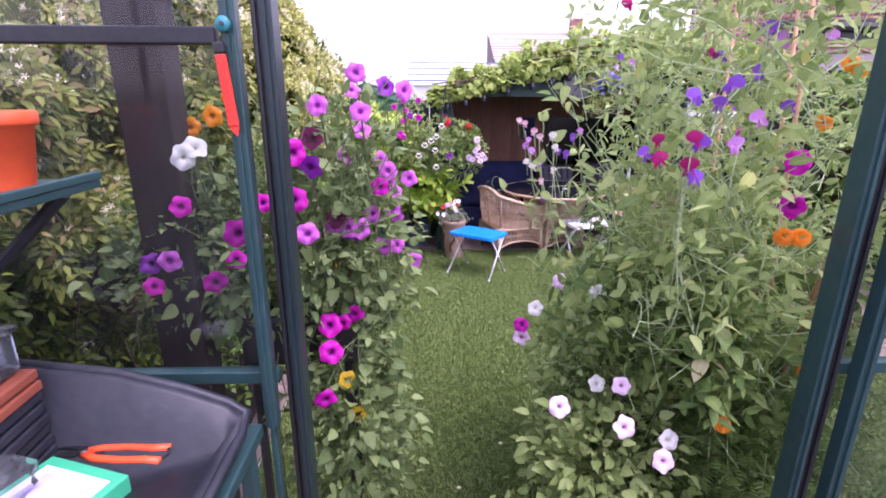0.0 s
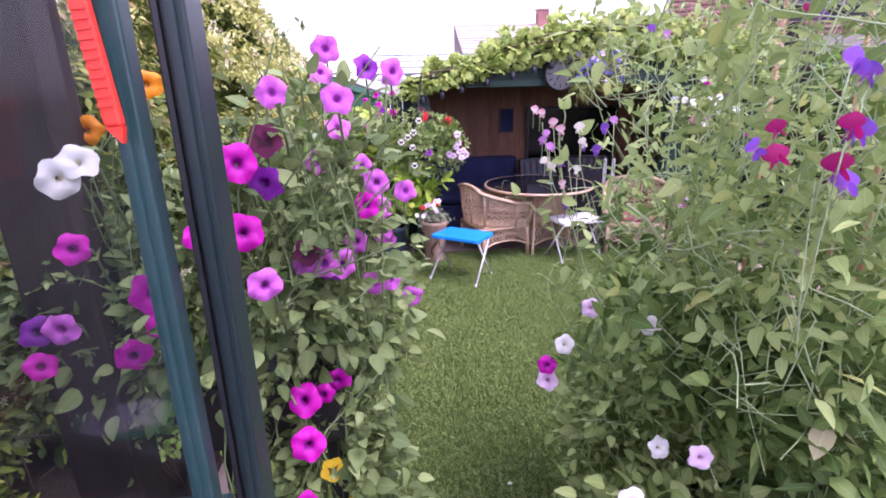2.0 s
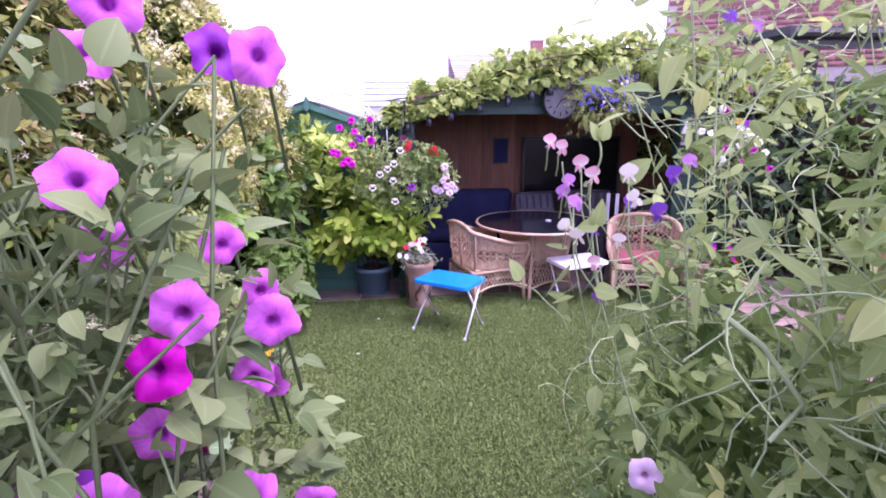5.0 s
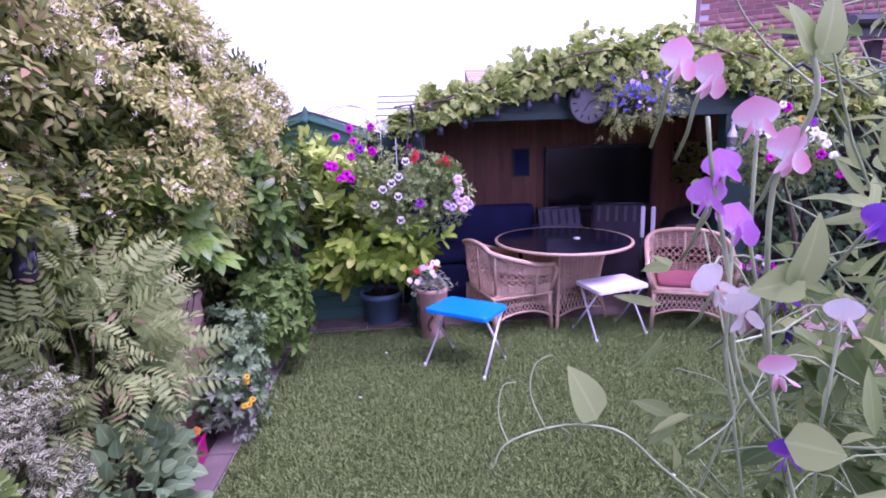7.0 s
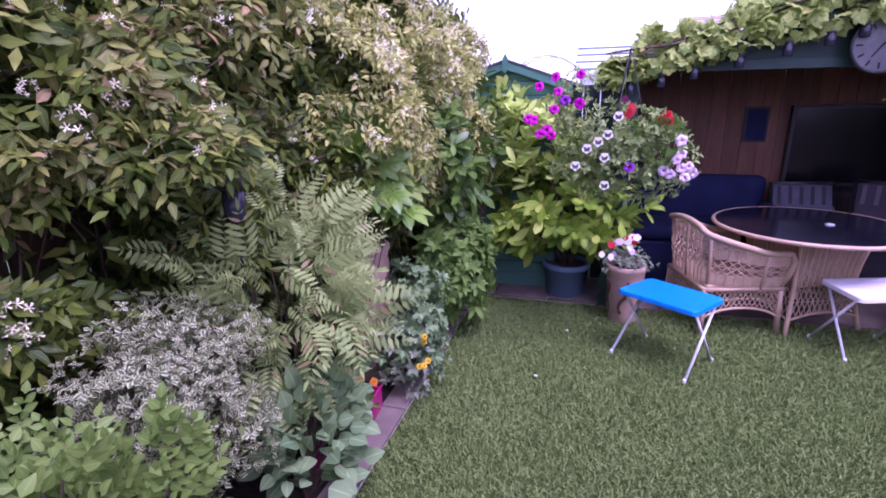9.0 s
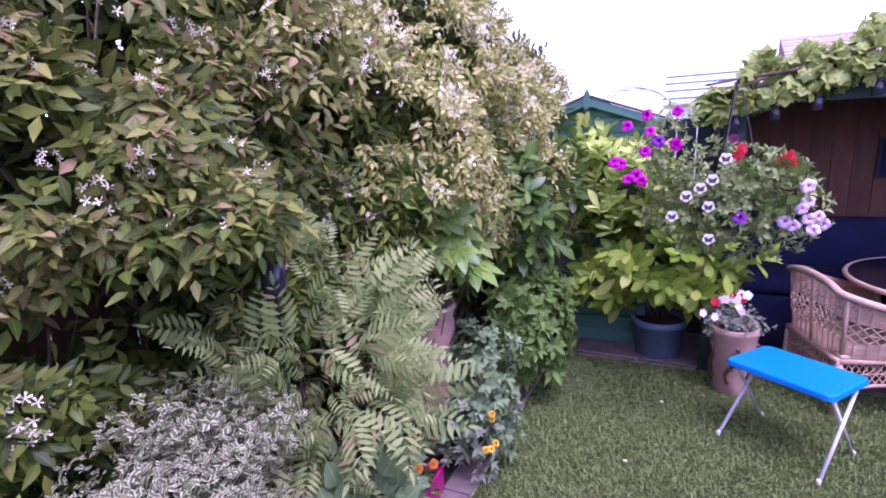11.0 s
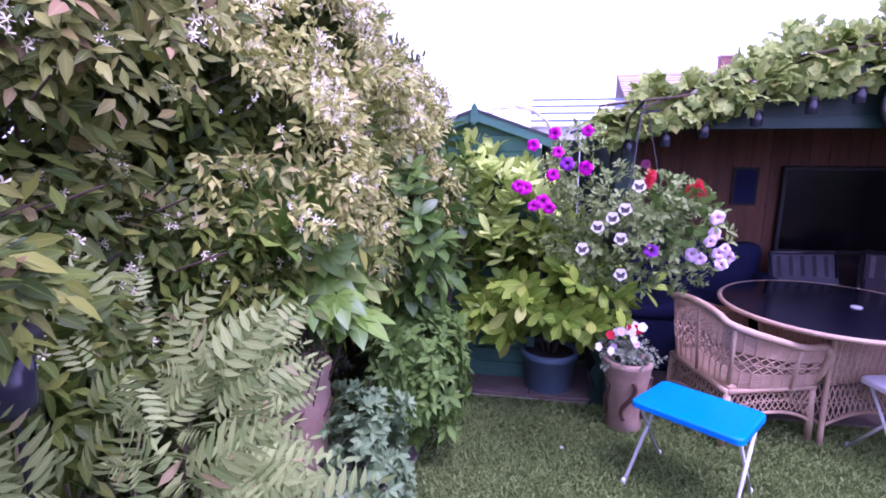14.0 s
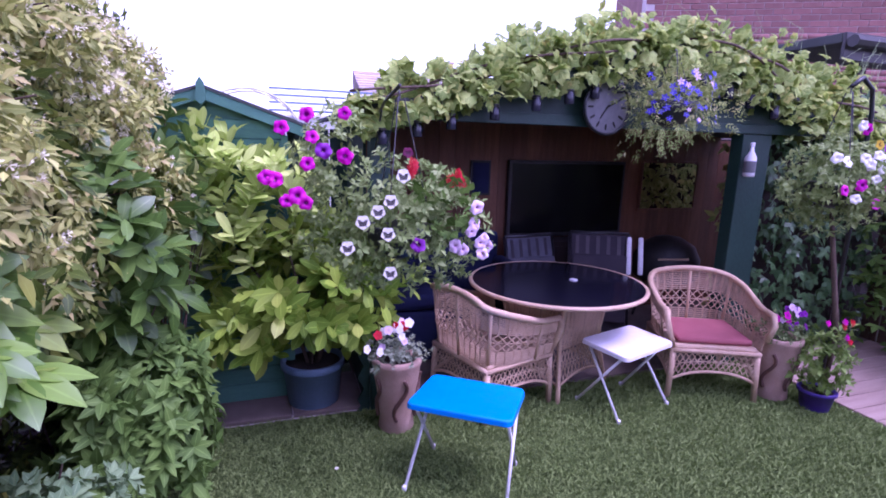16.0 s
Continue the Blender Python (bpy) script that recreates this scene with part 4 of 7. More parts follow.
part("side_wall", boxed(SX1 - 0.02, SX1, SY0 + 0.021, SY1, 0.03, 1.74), M["shed_green"], shed)
part("corner_strip", boxed(SX1 - 0.03, SX1 + 0.012, SY0 - 0.026, SY0 - 0.001, 0.03, 1.72, 0.003), M["shed_green"], shed)
for s in (-1, 1):
    bm = bmesh.new()
    prism(bm, [(0, 1.965), (0.54 * s, 1.775), (0.54 * s, 1.715), (0, 1.905)], SY0 - 0.075, SY0 - 0.05, Matrix.Translation((-0.22, 0, 0)))
    part("bargeboard", bm, M["shed_green"], shed)
    bm = bmesh.new()
    prism(bm, [(0, 1.985), (0.56 * s, 1.788), (0.56 * s, 1.77), (0, 1.967)], SY0 - 0.08, SY1 + 0.08, Matrix.Translation((-0.22, 0, 0)))
    part("roof_slope", bm, M["felt"], shed, "grey-green roofing felt")
part("finial", prism(bmesh.new(), [(-0.028, 1.9), (0, 1.87), (0.028, 1.9), (0.02, 1.99), (0, 2.02), (-0.02, 1.99)], SY0 - 0.098, SY0 - 0.082, Matrix.Translation((-0.22, 0, 0))), M["shed_green"], shed, "pointed finial board")

arch = thing("garden_arch", "pale metal garden arch behind the shed", "arch", (0, 9, 0))
for y in (0, 0.3):
    part("hoop", tubed([(-0.5, y, -0.06), (-0.5, y, 1.7)] + [(-0.05 - 0.45 * math.cos(a), y, 1.7 + 0.42 * math.sin(a)) for a in np.linspace(0.2, 2.94, 12)] + [(0.4, y, 1.7), (0.4, y, -0.06)], 0.009, 6), M["white_paint"], arch, "", None, True)
for a in np.linspace(0.2, 2.94, 9):
    part("rung", tubed([(-0.05 - 0.45 * math.cos(a), 0, 1.7 + 0.42 * math.sin(a)), (-0.05 - 0.45 * math.cos(a + 0.25), 0.3, 1.7 + 0.42 * math.sin(a + 0.25))], 0.006, 5), M["white_paint"], arch)

# ---------------------------------------------------------------- summerhouse
sh = thing("summerhouse", "open-fronted timber summerhouse, dark green outside and brown within", "summerhouse", (0, 0, 0))
HX0, HX1, HY0, HY1, APX, APZ = 0.66, 5.35, 7.17, 8.62, 2.75, 2.36
part("floor_deck", boxed(HX0, HX1, HY0 + 0.01, HY1, -0.05, 0.02), M["slab"], sh)
for x0, x1 in ((0.68, 0.8), (3.47, 3.75)):
    part("post", boxed(x0, x1, HY0, HY0 + 0.11, -0.05, 1.83, 0.006), M["dark_green"], sh)
ZL, ZR = 1.87, 1.84
part("gable_panel", prism(bmesh.new(), [(HX0 + 0.02, 1.835), (4.3, 1.835), (4.3, 1.946), (APX, APZ + 0.001), (HX0 + 0.02, 1.868)], HY0 + 0.02, HY0 + 0.05), M["dark_green"], sh)
part("header", boxed(HX0 + 0.01, 4.3, HY0 - 0.012, HY0 + 0.018, 1.832, 1.9, 0.004), M["dark_green"], sh)
for s, xe, ze in ((-1, 0.5, 1.83), (1, 4.75, 1.83)):
    dx, dz = xe - APX, ze - APZ
    bm = bmesh.new()
    top, bot = [], []
    for k in range(25):
        f = k / 24
        top.append((APX + dx * f, APZ + dz * f))
        bot.append((APX + dx * f, APZ + dz * f - 0.09 - 0.022 * abs(math.sin(f * math.pi * 9))))
    prism(bm, top + bot[::-1], HY0 - 0.075, HY0 - 0.05)
    part("bargeboard", bm, M["dark_green"], sh, "scalloped green edge board")
    bm = bmesh.new()
    prism(bm, [(APX, APZ + 0.03), (xe, ze + 0.03), (xe, ze + 0.005), (APX, APZ + 0.005)], HY0 - 0.09, HY1 + 0.15)
    part("roof_slope", bm, M["felt"], sh, "dark roofing felt")
for k in range(12):
    y0 = HY0 + 0.13 + k * 0.123
    part("side_board", boxed(HX0, HX0 + 0.018, y0, y0 + 0.121, 0.02, 1.83), M["dark_green"], sh)
part("scallop_trim", prism(bmesh.new(), [(0.6, 0.0), (0.675, 0.0), (0.675, 0.62)] + [(0.62 + 0.02 * math.cos(k * 1.57), 0.62 - 0.62 * k / 16) for k in range(16)], HY0 + 0.01, HY0 + 0.03), M["dark_green"], sh, "scalloped green edge board")
nb = int((HX1 - HX0 - 0.05) / 0.145)
for k in range(nb):
    x0 = HX0 + 0.025 + k * 0.145
    part("back_board", boxed(x0, x0 + 0.142, HY1 - 0.035, HY1 - 0.018, 0.02, (1.83 + 0.2355 * (x0 - 0.5) if x0 < APX - 0.15 else 2.36 - 0.265 * (x0 - 2.6)) + 0.02), M["brown_wood"], sh)
part("back_sheet", boxed(HX0 + 0.02, HX1 - 0.02, HY1 - 0.016, HY1, 0.02, 1.83), M["dark_wood"], sh)

tv = thing("television", "large black flat television on the summerhouse back wall", "television", (2.86, HY1 - 0.1, 0.84))
tv_case = part("case", boxed(-0.64, 0.64, 0.0, 0.06, 0, 0.73, 0.008), M["black_plastic"], tv)
part("screen", boxed(-0.61, 0.61, -0.004, -0.001, 0.04, 0.7), M["screen"], tv_case, "glossy black screen")
unit = thing("low_cabinet", "dark wooden cabinet under the television", "cabinet", (2.86, HY1 - 0.3, 0.022))
part("carcass", boxed(-0.6, 0.6, 0, 0.25, 0, 0.8, 0.006), M["dark_wood"], unit)
for s in (-1, 1):
    part("door", boxed(-0.29 + 0.3 * s, 0.29 + 0.3 * s, -0.02, -0.002, 0.04, 0.76, 0.004), M["dark_wood"], unit)
mr = thing("wall_mirror", "rectangular wall mirror reflecting the leafy garden", "mirror", (4.09, HY1 - 0.06, 1.33))
part("glass", boxed(-0.345, 0.345, -0.003, 0.0, -0.235, 0.235), M["mirror"], mr)
for x0, x1, z0, z1 in ((-0.365, 0.365, 0.236, 0.256), (-0.365, 0.365, -0.256, -0.236), (-0.366, -0.346, -0.235, 0.235), (0.346, 0.366, -0.235, 0.235)):
    part("frame", boxed(x0, x1, -0.012, 0.02, z0, z1, 0.003), M["brown_wood"], mr)
pic = thing("wall_picture", "small dark framed picture on the brown boards", "picture", (1.95, HY1 - 0.06, 1.4))
part("frame", boxed(-0.1, 0.1, 0, 0.02, -0.16, 0.16, 0.005), M["black_plastic"], pic)
part("print", boxed(-0.08, 0.08, -0.005, -0.001, -0.14, 0.14), M["blue_cloth"], pic)

ck = thing("wall_clock", "round pale wall clock hung on the green gable", "clock", (2.19, HY0 - 0.085, 1.955))
part("rim", lathe(bmesh.new(), [(0.15, 0), (0.172, 0.0), (0.178, 0.02), (0.168, 0.03), (0.158, 0.022), (0.156, 0.008)], 40, 0.0, False), M["black_metal"], ck, "", pose(0, 0, 0, 90), True)
dial = part("dial", lathe(bmesh.new(), [(0.157, 0.005), (0.157, 0.012), (0.001, 0.013)], 40), M["clock_face"], ck, "pale dial, dimmed in colour for the shade on the gable", pose(0, 0, 0, 90))
for k in range(12):
    a = radians(30 * k)
    part("numeral", boxed(-0.006, 0.006, -0.0165, -0.0145, 0.105, 0.142), M["ink"], dial, "", dial.matrix_basis.inverted() @ Matrix.Rotation(a, 4, "Y"))
for a, l in ((radians(215), 0.085), (radians(62), 0.115)):
    part("pointer", boxed(-0.004, 0.004, -0.019, -0.017, -0.015, l), M["ink"], dial, "", dial.matrix_basis.inverted() @ Matrix.Rotation(a, 4, "Y"))

bt = thing("hanging_bottle", "white bottle hung on the green post", "bottle", (3.5, HY0 - 0.06, 1.52))
flask = part("body", lathe(bmesh.new(), [(0.035, 0), (0.04, 0.01), (0.04, 0.14), (0.014, 0.19), (0.013, 0.22)], 20), M["white_plastic"], bt, "", None, True)
part("label", lathe(bmesh.new(), [(0.0405, 0.03), (0.041, 0.035), (0.041, 0.11), (0.0405, 0.115)], 20), M["clock_face"], flask)
part("cap", lathe(bmesh.new(), [(0.016, 0.221), (0.016, 0.245), (0.01, 0.25)], 14), M["white_plastic"], flask)

for k, f in enumerate((0.1, 0.19, 0.28, 0.4, 0.52, 0.62, 0.7, 0.78, 0.88, 1.08, 1.2, 1.3, 1.42)):
    x = 0.5 + (APX - 0.5) * f if f <= 1 else APX + (4.75 - APX) * (f - 1) * 1.0
    z = 1.83 + (APZ - 1.83) * f if f <= 1 else APZ - (APZ - 1.83) * (f - 1)
    j = thing("glass_jar", "small clear glass jar hung under the roof edge", "jar", (x, HY0 - 0.12, z - 0.2), group="jars along the roof edge")
    jar = part("body", lathe(bmesh.new(), [(0.025, 0), (0.03, 0.006), (0.03, 0.06), (0.024, 0.07), (0.024, 0.078)], 16), M["lamp_glass"], j, "", None, True)
    lid = part("lid", lathe(bmesh.new(), [(0.026, 0.079), (0.027, 0.09), (0.02, 0.094)], 16), M["steel"], jar, "dull metal lid")
    part("wire", tubed([(0, 0, 0.094), (0.002, 0.01, 0.13), (0, 0.04, 0.16)], 0.0015, 4), M["steel"], j)

# ---------------------------------------------------------------- furniture


def folding_stool(name, label, material, pts, top, feet, group):
    """A moulded top on two crossed tubular frames. pts: corners of the top in order; feet: in the same order."""
    c = sum((Vector(p) for p in pts), Vector((0, 0))) / 4
    e = thing(name, label, "folding stool", (c.x, c.y, 0), group=group)
    loc = [Vector((p[0] - c.x, p[1] - c.y)) for p in pts]
    ft = [Vector((p[0] - c.x, p[1] - c.y)) for p in feet]
    bm = bmesh.new()
    a = [bm.verts.new((p.x, p.y, top)) for p in loc]
    b = [bm.verts.new((p.x * 1.012, p.y * 1.012, top - 0.03)) for p in loc]
    bm.faces.new(a)
    bm.faces.new(b[::-1])
    for k in range(4):
        bm.faces.new((a[k], b[k], b[(k + 1) % 4], a[(k + 1) % 4]))
    bmesh.ops.recalc_face_normals(bm, faces=bm.faces[:])
    vert = [ed for ed in bm.edges if abs(ed.verts[0].co.z - ed.verts[1].co.z) > 0.02]
    bmesh.ops.bevel(bm, geom=vert, offset=0.035, segments=4, affect="EDGES", profile=0.5)
    flat = [ed for ed in bm.edges if all(v.co.z > top - 0.001 for v in ed.verts)]
    bmesh.ops.bevel(bm, geom=flat, offset=0.008, segments=2, affect="EDGES", profile=0.5)
    part("seat_top", bm, material, e)
    inset = [p * 0.9 for p in loc]
    for i, j in ((0, 1), (1, 0), (3, 2), (2, 3)):
        up = inset[j].lerp(inset[i], 0.12)
        leg = part("leg", tubed([(ft[i].x, ft[i].y, 0.004), (up.x, up.y, top - 0.036)], 0.009, 10), M["white_paint"], e, "", None, True)
        part("foot", lathe(bmesh.new(), [(0.011, 0), (0.012, 0.02), (0.009, 0.026)], 10), M["white_plastic"], leg, "", pose(ft[i].x, ft[i].y, 0))
    return e


folding_stool("folding_stool", "blue plastic-topped folding stool with white tube legs", M["blue_plastic"],
              [(0.945, 6.68), (0.715, 6.405), (1.14, 6.1), (1.356, 6.385)], 0.455, [(0.95, 6.665), (0.706, 6.366), (1.121, 6.075), (1.33, 6.4)], "folding stools")
folding_stool("folding_stool", "white plastic-topped folding stool with white tube legs", M["white_plastic"],
              [(2.066, 6.958), (2.155, 6.59), (2.645, 6.742), (2.575, 7.1)], 0.445, [(2.063, 6.945), (2.148, 6.6), (2.626, 6.72), (2.5, 7.05)], "folding stools")


def lattice(f, u0, u1, v0, v1, nu, nv, r, name, parent, dense=False):
    """Woven strips on a surface f(u, v): two crossing sets of diagonal strands, or close rows."""
    bm = bmesh.new()
    if dense:
        for j in range(nv + 1):
            v = v0 + (v1 - v0) * j / nv
            tube(bm, [f(u0 + (u1 - u0) * k / 14, v) for k in range(15)], r, 5, False)
        for k in range(nu + 1):
            u = u0 + (u1 - u0) * k / nu
            tube(bm, [f(u, v0 + (v1 - v0) * j / 4) for j in range(5)], r, 5, False)
    else:
        span = (u1 - u0) / nu
        for k in range(-2, nu + 1):
            for s in (1, -1):
                pts = []
                for j in range(7):
                    u = u0 + span * (k + (j / 6 * 2 if s > 0 else 2 - j / 6 * 2))
                    if u0 - 1e-6 <= u <= u1 + 1e-6:
                        pts.append(f(u, v0 + (v1 - v0) * j / 6))
                if len(pts) > 1:
                    tube(bm, pts, r, 5, False)
        if nv:
            for j in range(1, nv):
                v = v0 + (v1 - v0) * j / nv
                tube(bm, [f(u0 + (u1 - u0) * k / 14, v) for k in range(15)], r, 5, False)
    return part(name, bm, M["wicker"], parent, "", None, True)


def wicker_chair(label, at, rz, cushion):
    """A tub armchair that faces -y: curved back and arms in one sweep, woven skirt and four legs."""
    e = thing("wicker_armchair", label, "armchair", at, rz, group="wicker armchairs")

    def sweep(u, v):
        """u from 0 (tip of one arm) round the back to 1 (tip of the other); v from the seat up to the rim."""
        a = (u - 0.5) * 2
        s = abs(a)
        x = 0.3 * math.sin(min(1.0, s / 0.6) * math.pi / 2) * math.copysign(1, a)
        y = 0.27 - 0.54 * max(0.0, (s - 0.35) / 0.65) ** 1.15
        rim = 0.62 + 0.18 * math.cos(min(1.0, s / 0.85) * math.pi / 2) ** 1.2
        z = 0.37 + (rim - 0.37) * v
        lean = 1 + 0.16 * v
        return Vector((x * lean, y * (1 + 0.12 * v * (y > 0)), z))

    part("rim_roll", tubed([sweep(k / 30, 1.0) for k in range(31)] + [sweep(1, 1) + Vector((0, -0.03, -0.06)), sweep(1, 0.3) + Vector((0, -0.02, 0))], 0.021, 10), M["wicker"], e, "", None, True)
    part("arm_front", tubed([sweep(0, 1), sweep(0, 1) + Vector((0, -0.03, -0.06)), sweep(0, 0.3) + Vector((0, -0.02, 0)), Vector((-0.28, -0.27, 0.36))], 0.02, 10), M["wicker"], e, "", None, True)
    lattice(sweep, 0.0, 1.0, 0.62, 0.97, 26, 10, 0.0042, "back_weave", e, True)
    lattice(sweep, 0.0, 1.0, 0.28, 0.6, 26, 2, 0.0042, "back_lattice", e)
    lattice(sweep, 0.0, 1.0, 0.0, 0.26, 26, 7, 0.0042, "arm_weave", e, True)
    for u in (0.08, 0.3, 0.5, 0.7, 0.92):
        part("upright", tubed([sweep(u, 0) + Vector((0, 0, -0.02)), sweep(u, 0.5), sweep(u, 1)], 0.011, 8), M["wicker"], e, "", None, True)
    part("seat", boxed(-0.28, 0.28, -0.28, 0.26, 0.345, 0.385, 0.018), M["wicker"], e)
    if cushion:
        bm = boxed(-0.25, 0.25, -0.26, 0.2, 0.387, 0.43, 0.018)
        part("cushion", bm, M["cushion"], e, "faded rose seat cushion", None, True)
    edges = [((-0.28, -0.28), (0.28, -0.28)), ((0.28, -0.28), (0.28, 0.26)), ((0.28, 0.26), (-0.28, 0.26)), ((-0.28, 0.26), (-0.28, -0.28))]
    for (ax, ay), (bx, by) in edges:
        def skirt(u, v, ax=ax, ay=ay, bx=bx, by=by):
            x, y = ax + (bx - ax) * u, ay + (by - ay) * u
            low = 0.2 - 0.075 * abs(2 * u - 1) ** 2.5
            return Vector((x * 1.03, y * 1.03, 0.35 + (low - 0.35) * v))
        lattice(skirt, 0.03, 0.97, 0.12, 0.9, 14, 2, 0.004, "skirt", e)
        part("apron_rail", tubed([skirt(k / 12, 1.0) for k in range(13)], 0.011, 8), M["wicker"], e, "", None, True)
        part("seat_rail", tubed([skirt(k / 4, 0.03) for k in range(5)], 0.017, 8), M["wicker"], e, "", None, True)
    for x in (-0.28, 0.28):
        for y in (-0.28, 0.26):
            part("leg", tubed([(x, y, 0.35), (x * 1.04, y * 1.04, 0.0)], 0.02, 10), M["wicker"], e, "", None, True)
    return e


wicker_chair("woven wicker tub armchair with a faded rose cushion", (3.1, 6.975, 0), -23.2, True)
wicker_chair("empty woven wicker tub armchair pushed up to the table", (1.5, 7.17, 0), 107, False)

tb = thing("round_table", "round dark glass table on a woven wicker pedestal", "table", (2.06, 7.31, 0))
part("glass_top", lathe(bmesh.new(), [(0.605, 0.741), (0.61, 0.744), (0.605, 0.75), (0.03, 0.7505)], 64), M["table_glass"], tb, "dark glass top")
ring = [(0.62 * math.cos(a), 0.62 * math.sin(a), 0.737) for a in np.linspace(0, 2 * math.pi, 65)]
part("rim", tubed(ring, 0.015, 10, False), M["wicker"], tb, "woven wicker rim", None, True)
part("hole_cap", lathe(bmesh.new(), [(0.03, 0.749), (0.03, 0.757), (0.02, 0.76)], 20), M["white_plastic"], tb, "white centre cap", pose(0.13, -0.02, 0))
for k in range(4):
    m = Matrix.Rotation(math.pi / 2 * k + radians(23), 4, "Z")

    def face(u, v, m=m):
        w = 0.235 + 0.05 * abs(2 * v - 0.9) ** 1.4
        return m @ Vector(((u - 0.5) * 2 * w, -w, 0.7 - 0.7 * v))
    lattice(face, 0.02, 0.98, 0.05, 0.5, 10, 22, 0.0045, "panel", tb, True)
    lattice(face, 0.02, 0.98, 0.52, 0.8, 12, 2, 0.0042, "panel_lattice", tb)
    part("corner_post", tubed([face(0, v / 10) for v in range(11)], 0.016, 8), M["wicker"], tb, "", None, True)
    part("apron_rail", tubed([face(u / 10, 0.84 - 0.06 * math.sin(math.pi * u / 10)) for u in range(11)], 0.01, 8), M["wicker"], tb, "", None, True)

sofa = thing("garden_sofa", "low sofa under a navy blue cloth in the summerhouse", "sofa", (1.45, 8.05, 0.022))
part("base", boxed(-0.7, 0.6, -0.3, 0.4, 0, 0.42, 0.04), M["blue_cloth"], sofa, "", None, True)
part("seat_cushion", boxed(-0.6, 0.5, -0.32, 0.22, 0.421, 0.55, 0.05), M["blue_cloth"], sofa, "", None, True)
part("backrest", boxed(-0.7, 0.6, 0.23, 0.42, 0.421, 0.93, 0.06), M["blue_cloth"], sofa, "", None, True)
for x0, x1 in ((-0.74, -0.61), (0.51, 0.64)):
    part("armrest", boxed(x0, x1, -0.31, 0.22, 0.421, 0.72, 0.05), M["blue_cloth"], sofa, "", None, True)


def folded_chair(label, x, y, rz, top, cloth, stripe, arm):
    """A reclining garden chair folded flat and leaning back, its armrests hanging beside the cloth."""
    e = thing("folding_chair", label, "garden chair", (x, y, 0.022), rz, group="folded garden chairs")
    mm = Matrix.Rotation(radians(-16), 4, "X")
    for s in (-1, 1):
        part("side_rail", tubed([mm @ Vector((0.255 * s, 0, 0.0)), mm @ Vector((0.255 * s, 0, top))], 0.012, 8), M["steel"], e, "", None, True)
        part("leg", tubed([(0.235 * s, 0.03, 0.55), (0.235 * s, 0.3, 0.0)], 0.011, 8), M["steel"], e, "", None, True)
        if arm:
            part("armrest", boxed(0.3 + 0.05 * s - 0.022, 0.3 + 0.05 * s + 0.022, -0.045, -0.02, top - 0.36, top - 0.03, 0.012, mm), M["white_plastic"], e, "pale plastic armrest", None, True)
    part("top_rail", tubed([mm @ Vector((-0.25, 0, top)), mm @ Vector((0.25, 0, top))], 0.013, 8), M["steel"], e, "", None, True)
    part("cloth", boxed(-0.24, 0.24, -0.012, 0.012, 0.12, top - 0.016, 0.008, mm), cloth, e, "", None, True)
    part("seat", boxed(-0.23, 0.23, -0.05, -0.026, 0.2, top - 0.2, 0.008, mm), cloth, e, "", None, True)
    for k in range(5):
        part("stripe", boxed(-0.205 + 0.09 * k, -0.175 + 0.09 * k, -0.0155, -0.0125, top - 0.19, top - 0.03, 0, mm), stripe, e)
    return e


folded_chair("folded garden chair in dark striped cloth with pale armrests", 2.75, 7.72, -24, 0.98, M["stripe_cloth"], M["pale_stripe"], True)
folded_chair("folded grey garden chair leaning behind the table", 2.32, 7.95, 8, 0.93, M["grey_mesh"], M["stripe_cloth"], False)
bq = thing("covered_barbecue", "round barbecue under a black cover", "barbecue", (3.75, 8.1, 0.022))
bm = bmesh.new()
lathe(bm, [(0.27, 0.45), (0.3, 0.5), (0.3, 0.66), (0.24, 0.78), (0.12, 0.85), (0.01, 0.87)], 24, 0.02)
part("cover", bm, M["black_plastic"], bq, "", None, True)
for k in range(3):
    a = 2.1 * k
    part("leg", tubed([(0.18 * math.cos(a), 0.18 * math.sin(a), 0.46), (0.27 * math.cos(a), 0.27 * math.sin(a), 0)], 0.012, 8), M["black_metal"], bq)
part("side_handle", tubed([(-0.26, -0.18, 0.68), (-0.1, -0.38, 0.72)], 0.01, 8), M["wicker"], bq)

# ---------------------------------------------------------------- hedge and border plants
J_LEAF = [sprig(leaf_shape(0.07, 0.028, 3, 0.2, 0.22, 0.95), 3, 0.085, 60, s) for s in (1, 2, 3)]
J_FAR = [sprig(leaf_shape(0.058, 0.026, 2, 0.2, 0.25), 3, 0.075, 60, s) for s in (4, 5)]
J_INNER = [sprig(leaf_shape(0.07, 0.032, 2, 0.15, 0.2), 2, 0.07, 60, s) for s in (6, 7)]


def hedge_face(y, z):
    x = -0.98 + 0.28 * (y - 4.15) if y > 3.4 else -1.19 + 0.1 * (y - 3.4)
    x = min(x, -0.45 if y < 7.3 else -0.6)
    x -= 0.5 * max(0.0, z - 1.9) ** 1.1
    if z < 1.25:
        x -= 0.55 * min(1.0, (1.25 - z) / 0.5) * (1 if y > 4.8 else 0.3)
    return x if y < 7.25 else min(x, -0.78)


def hedge_top(y):
    return float(np.interp(y, (5.9, 6.7, 7.3, 8.2, 9.5), (2.85, 2.6, 2.42, 2.36, 2.16))) + 0.08 * math.sin(y * 3.1)


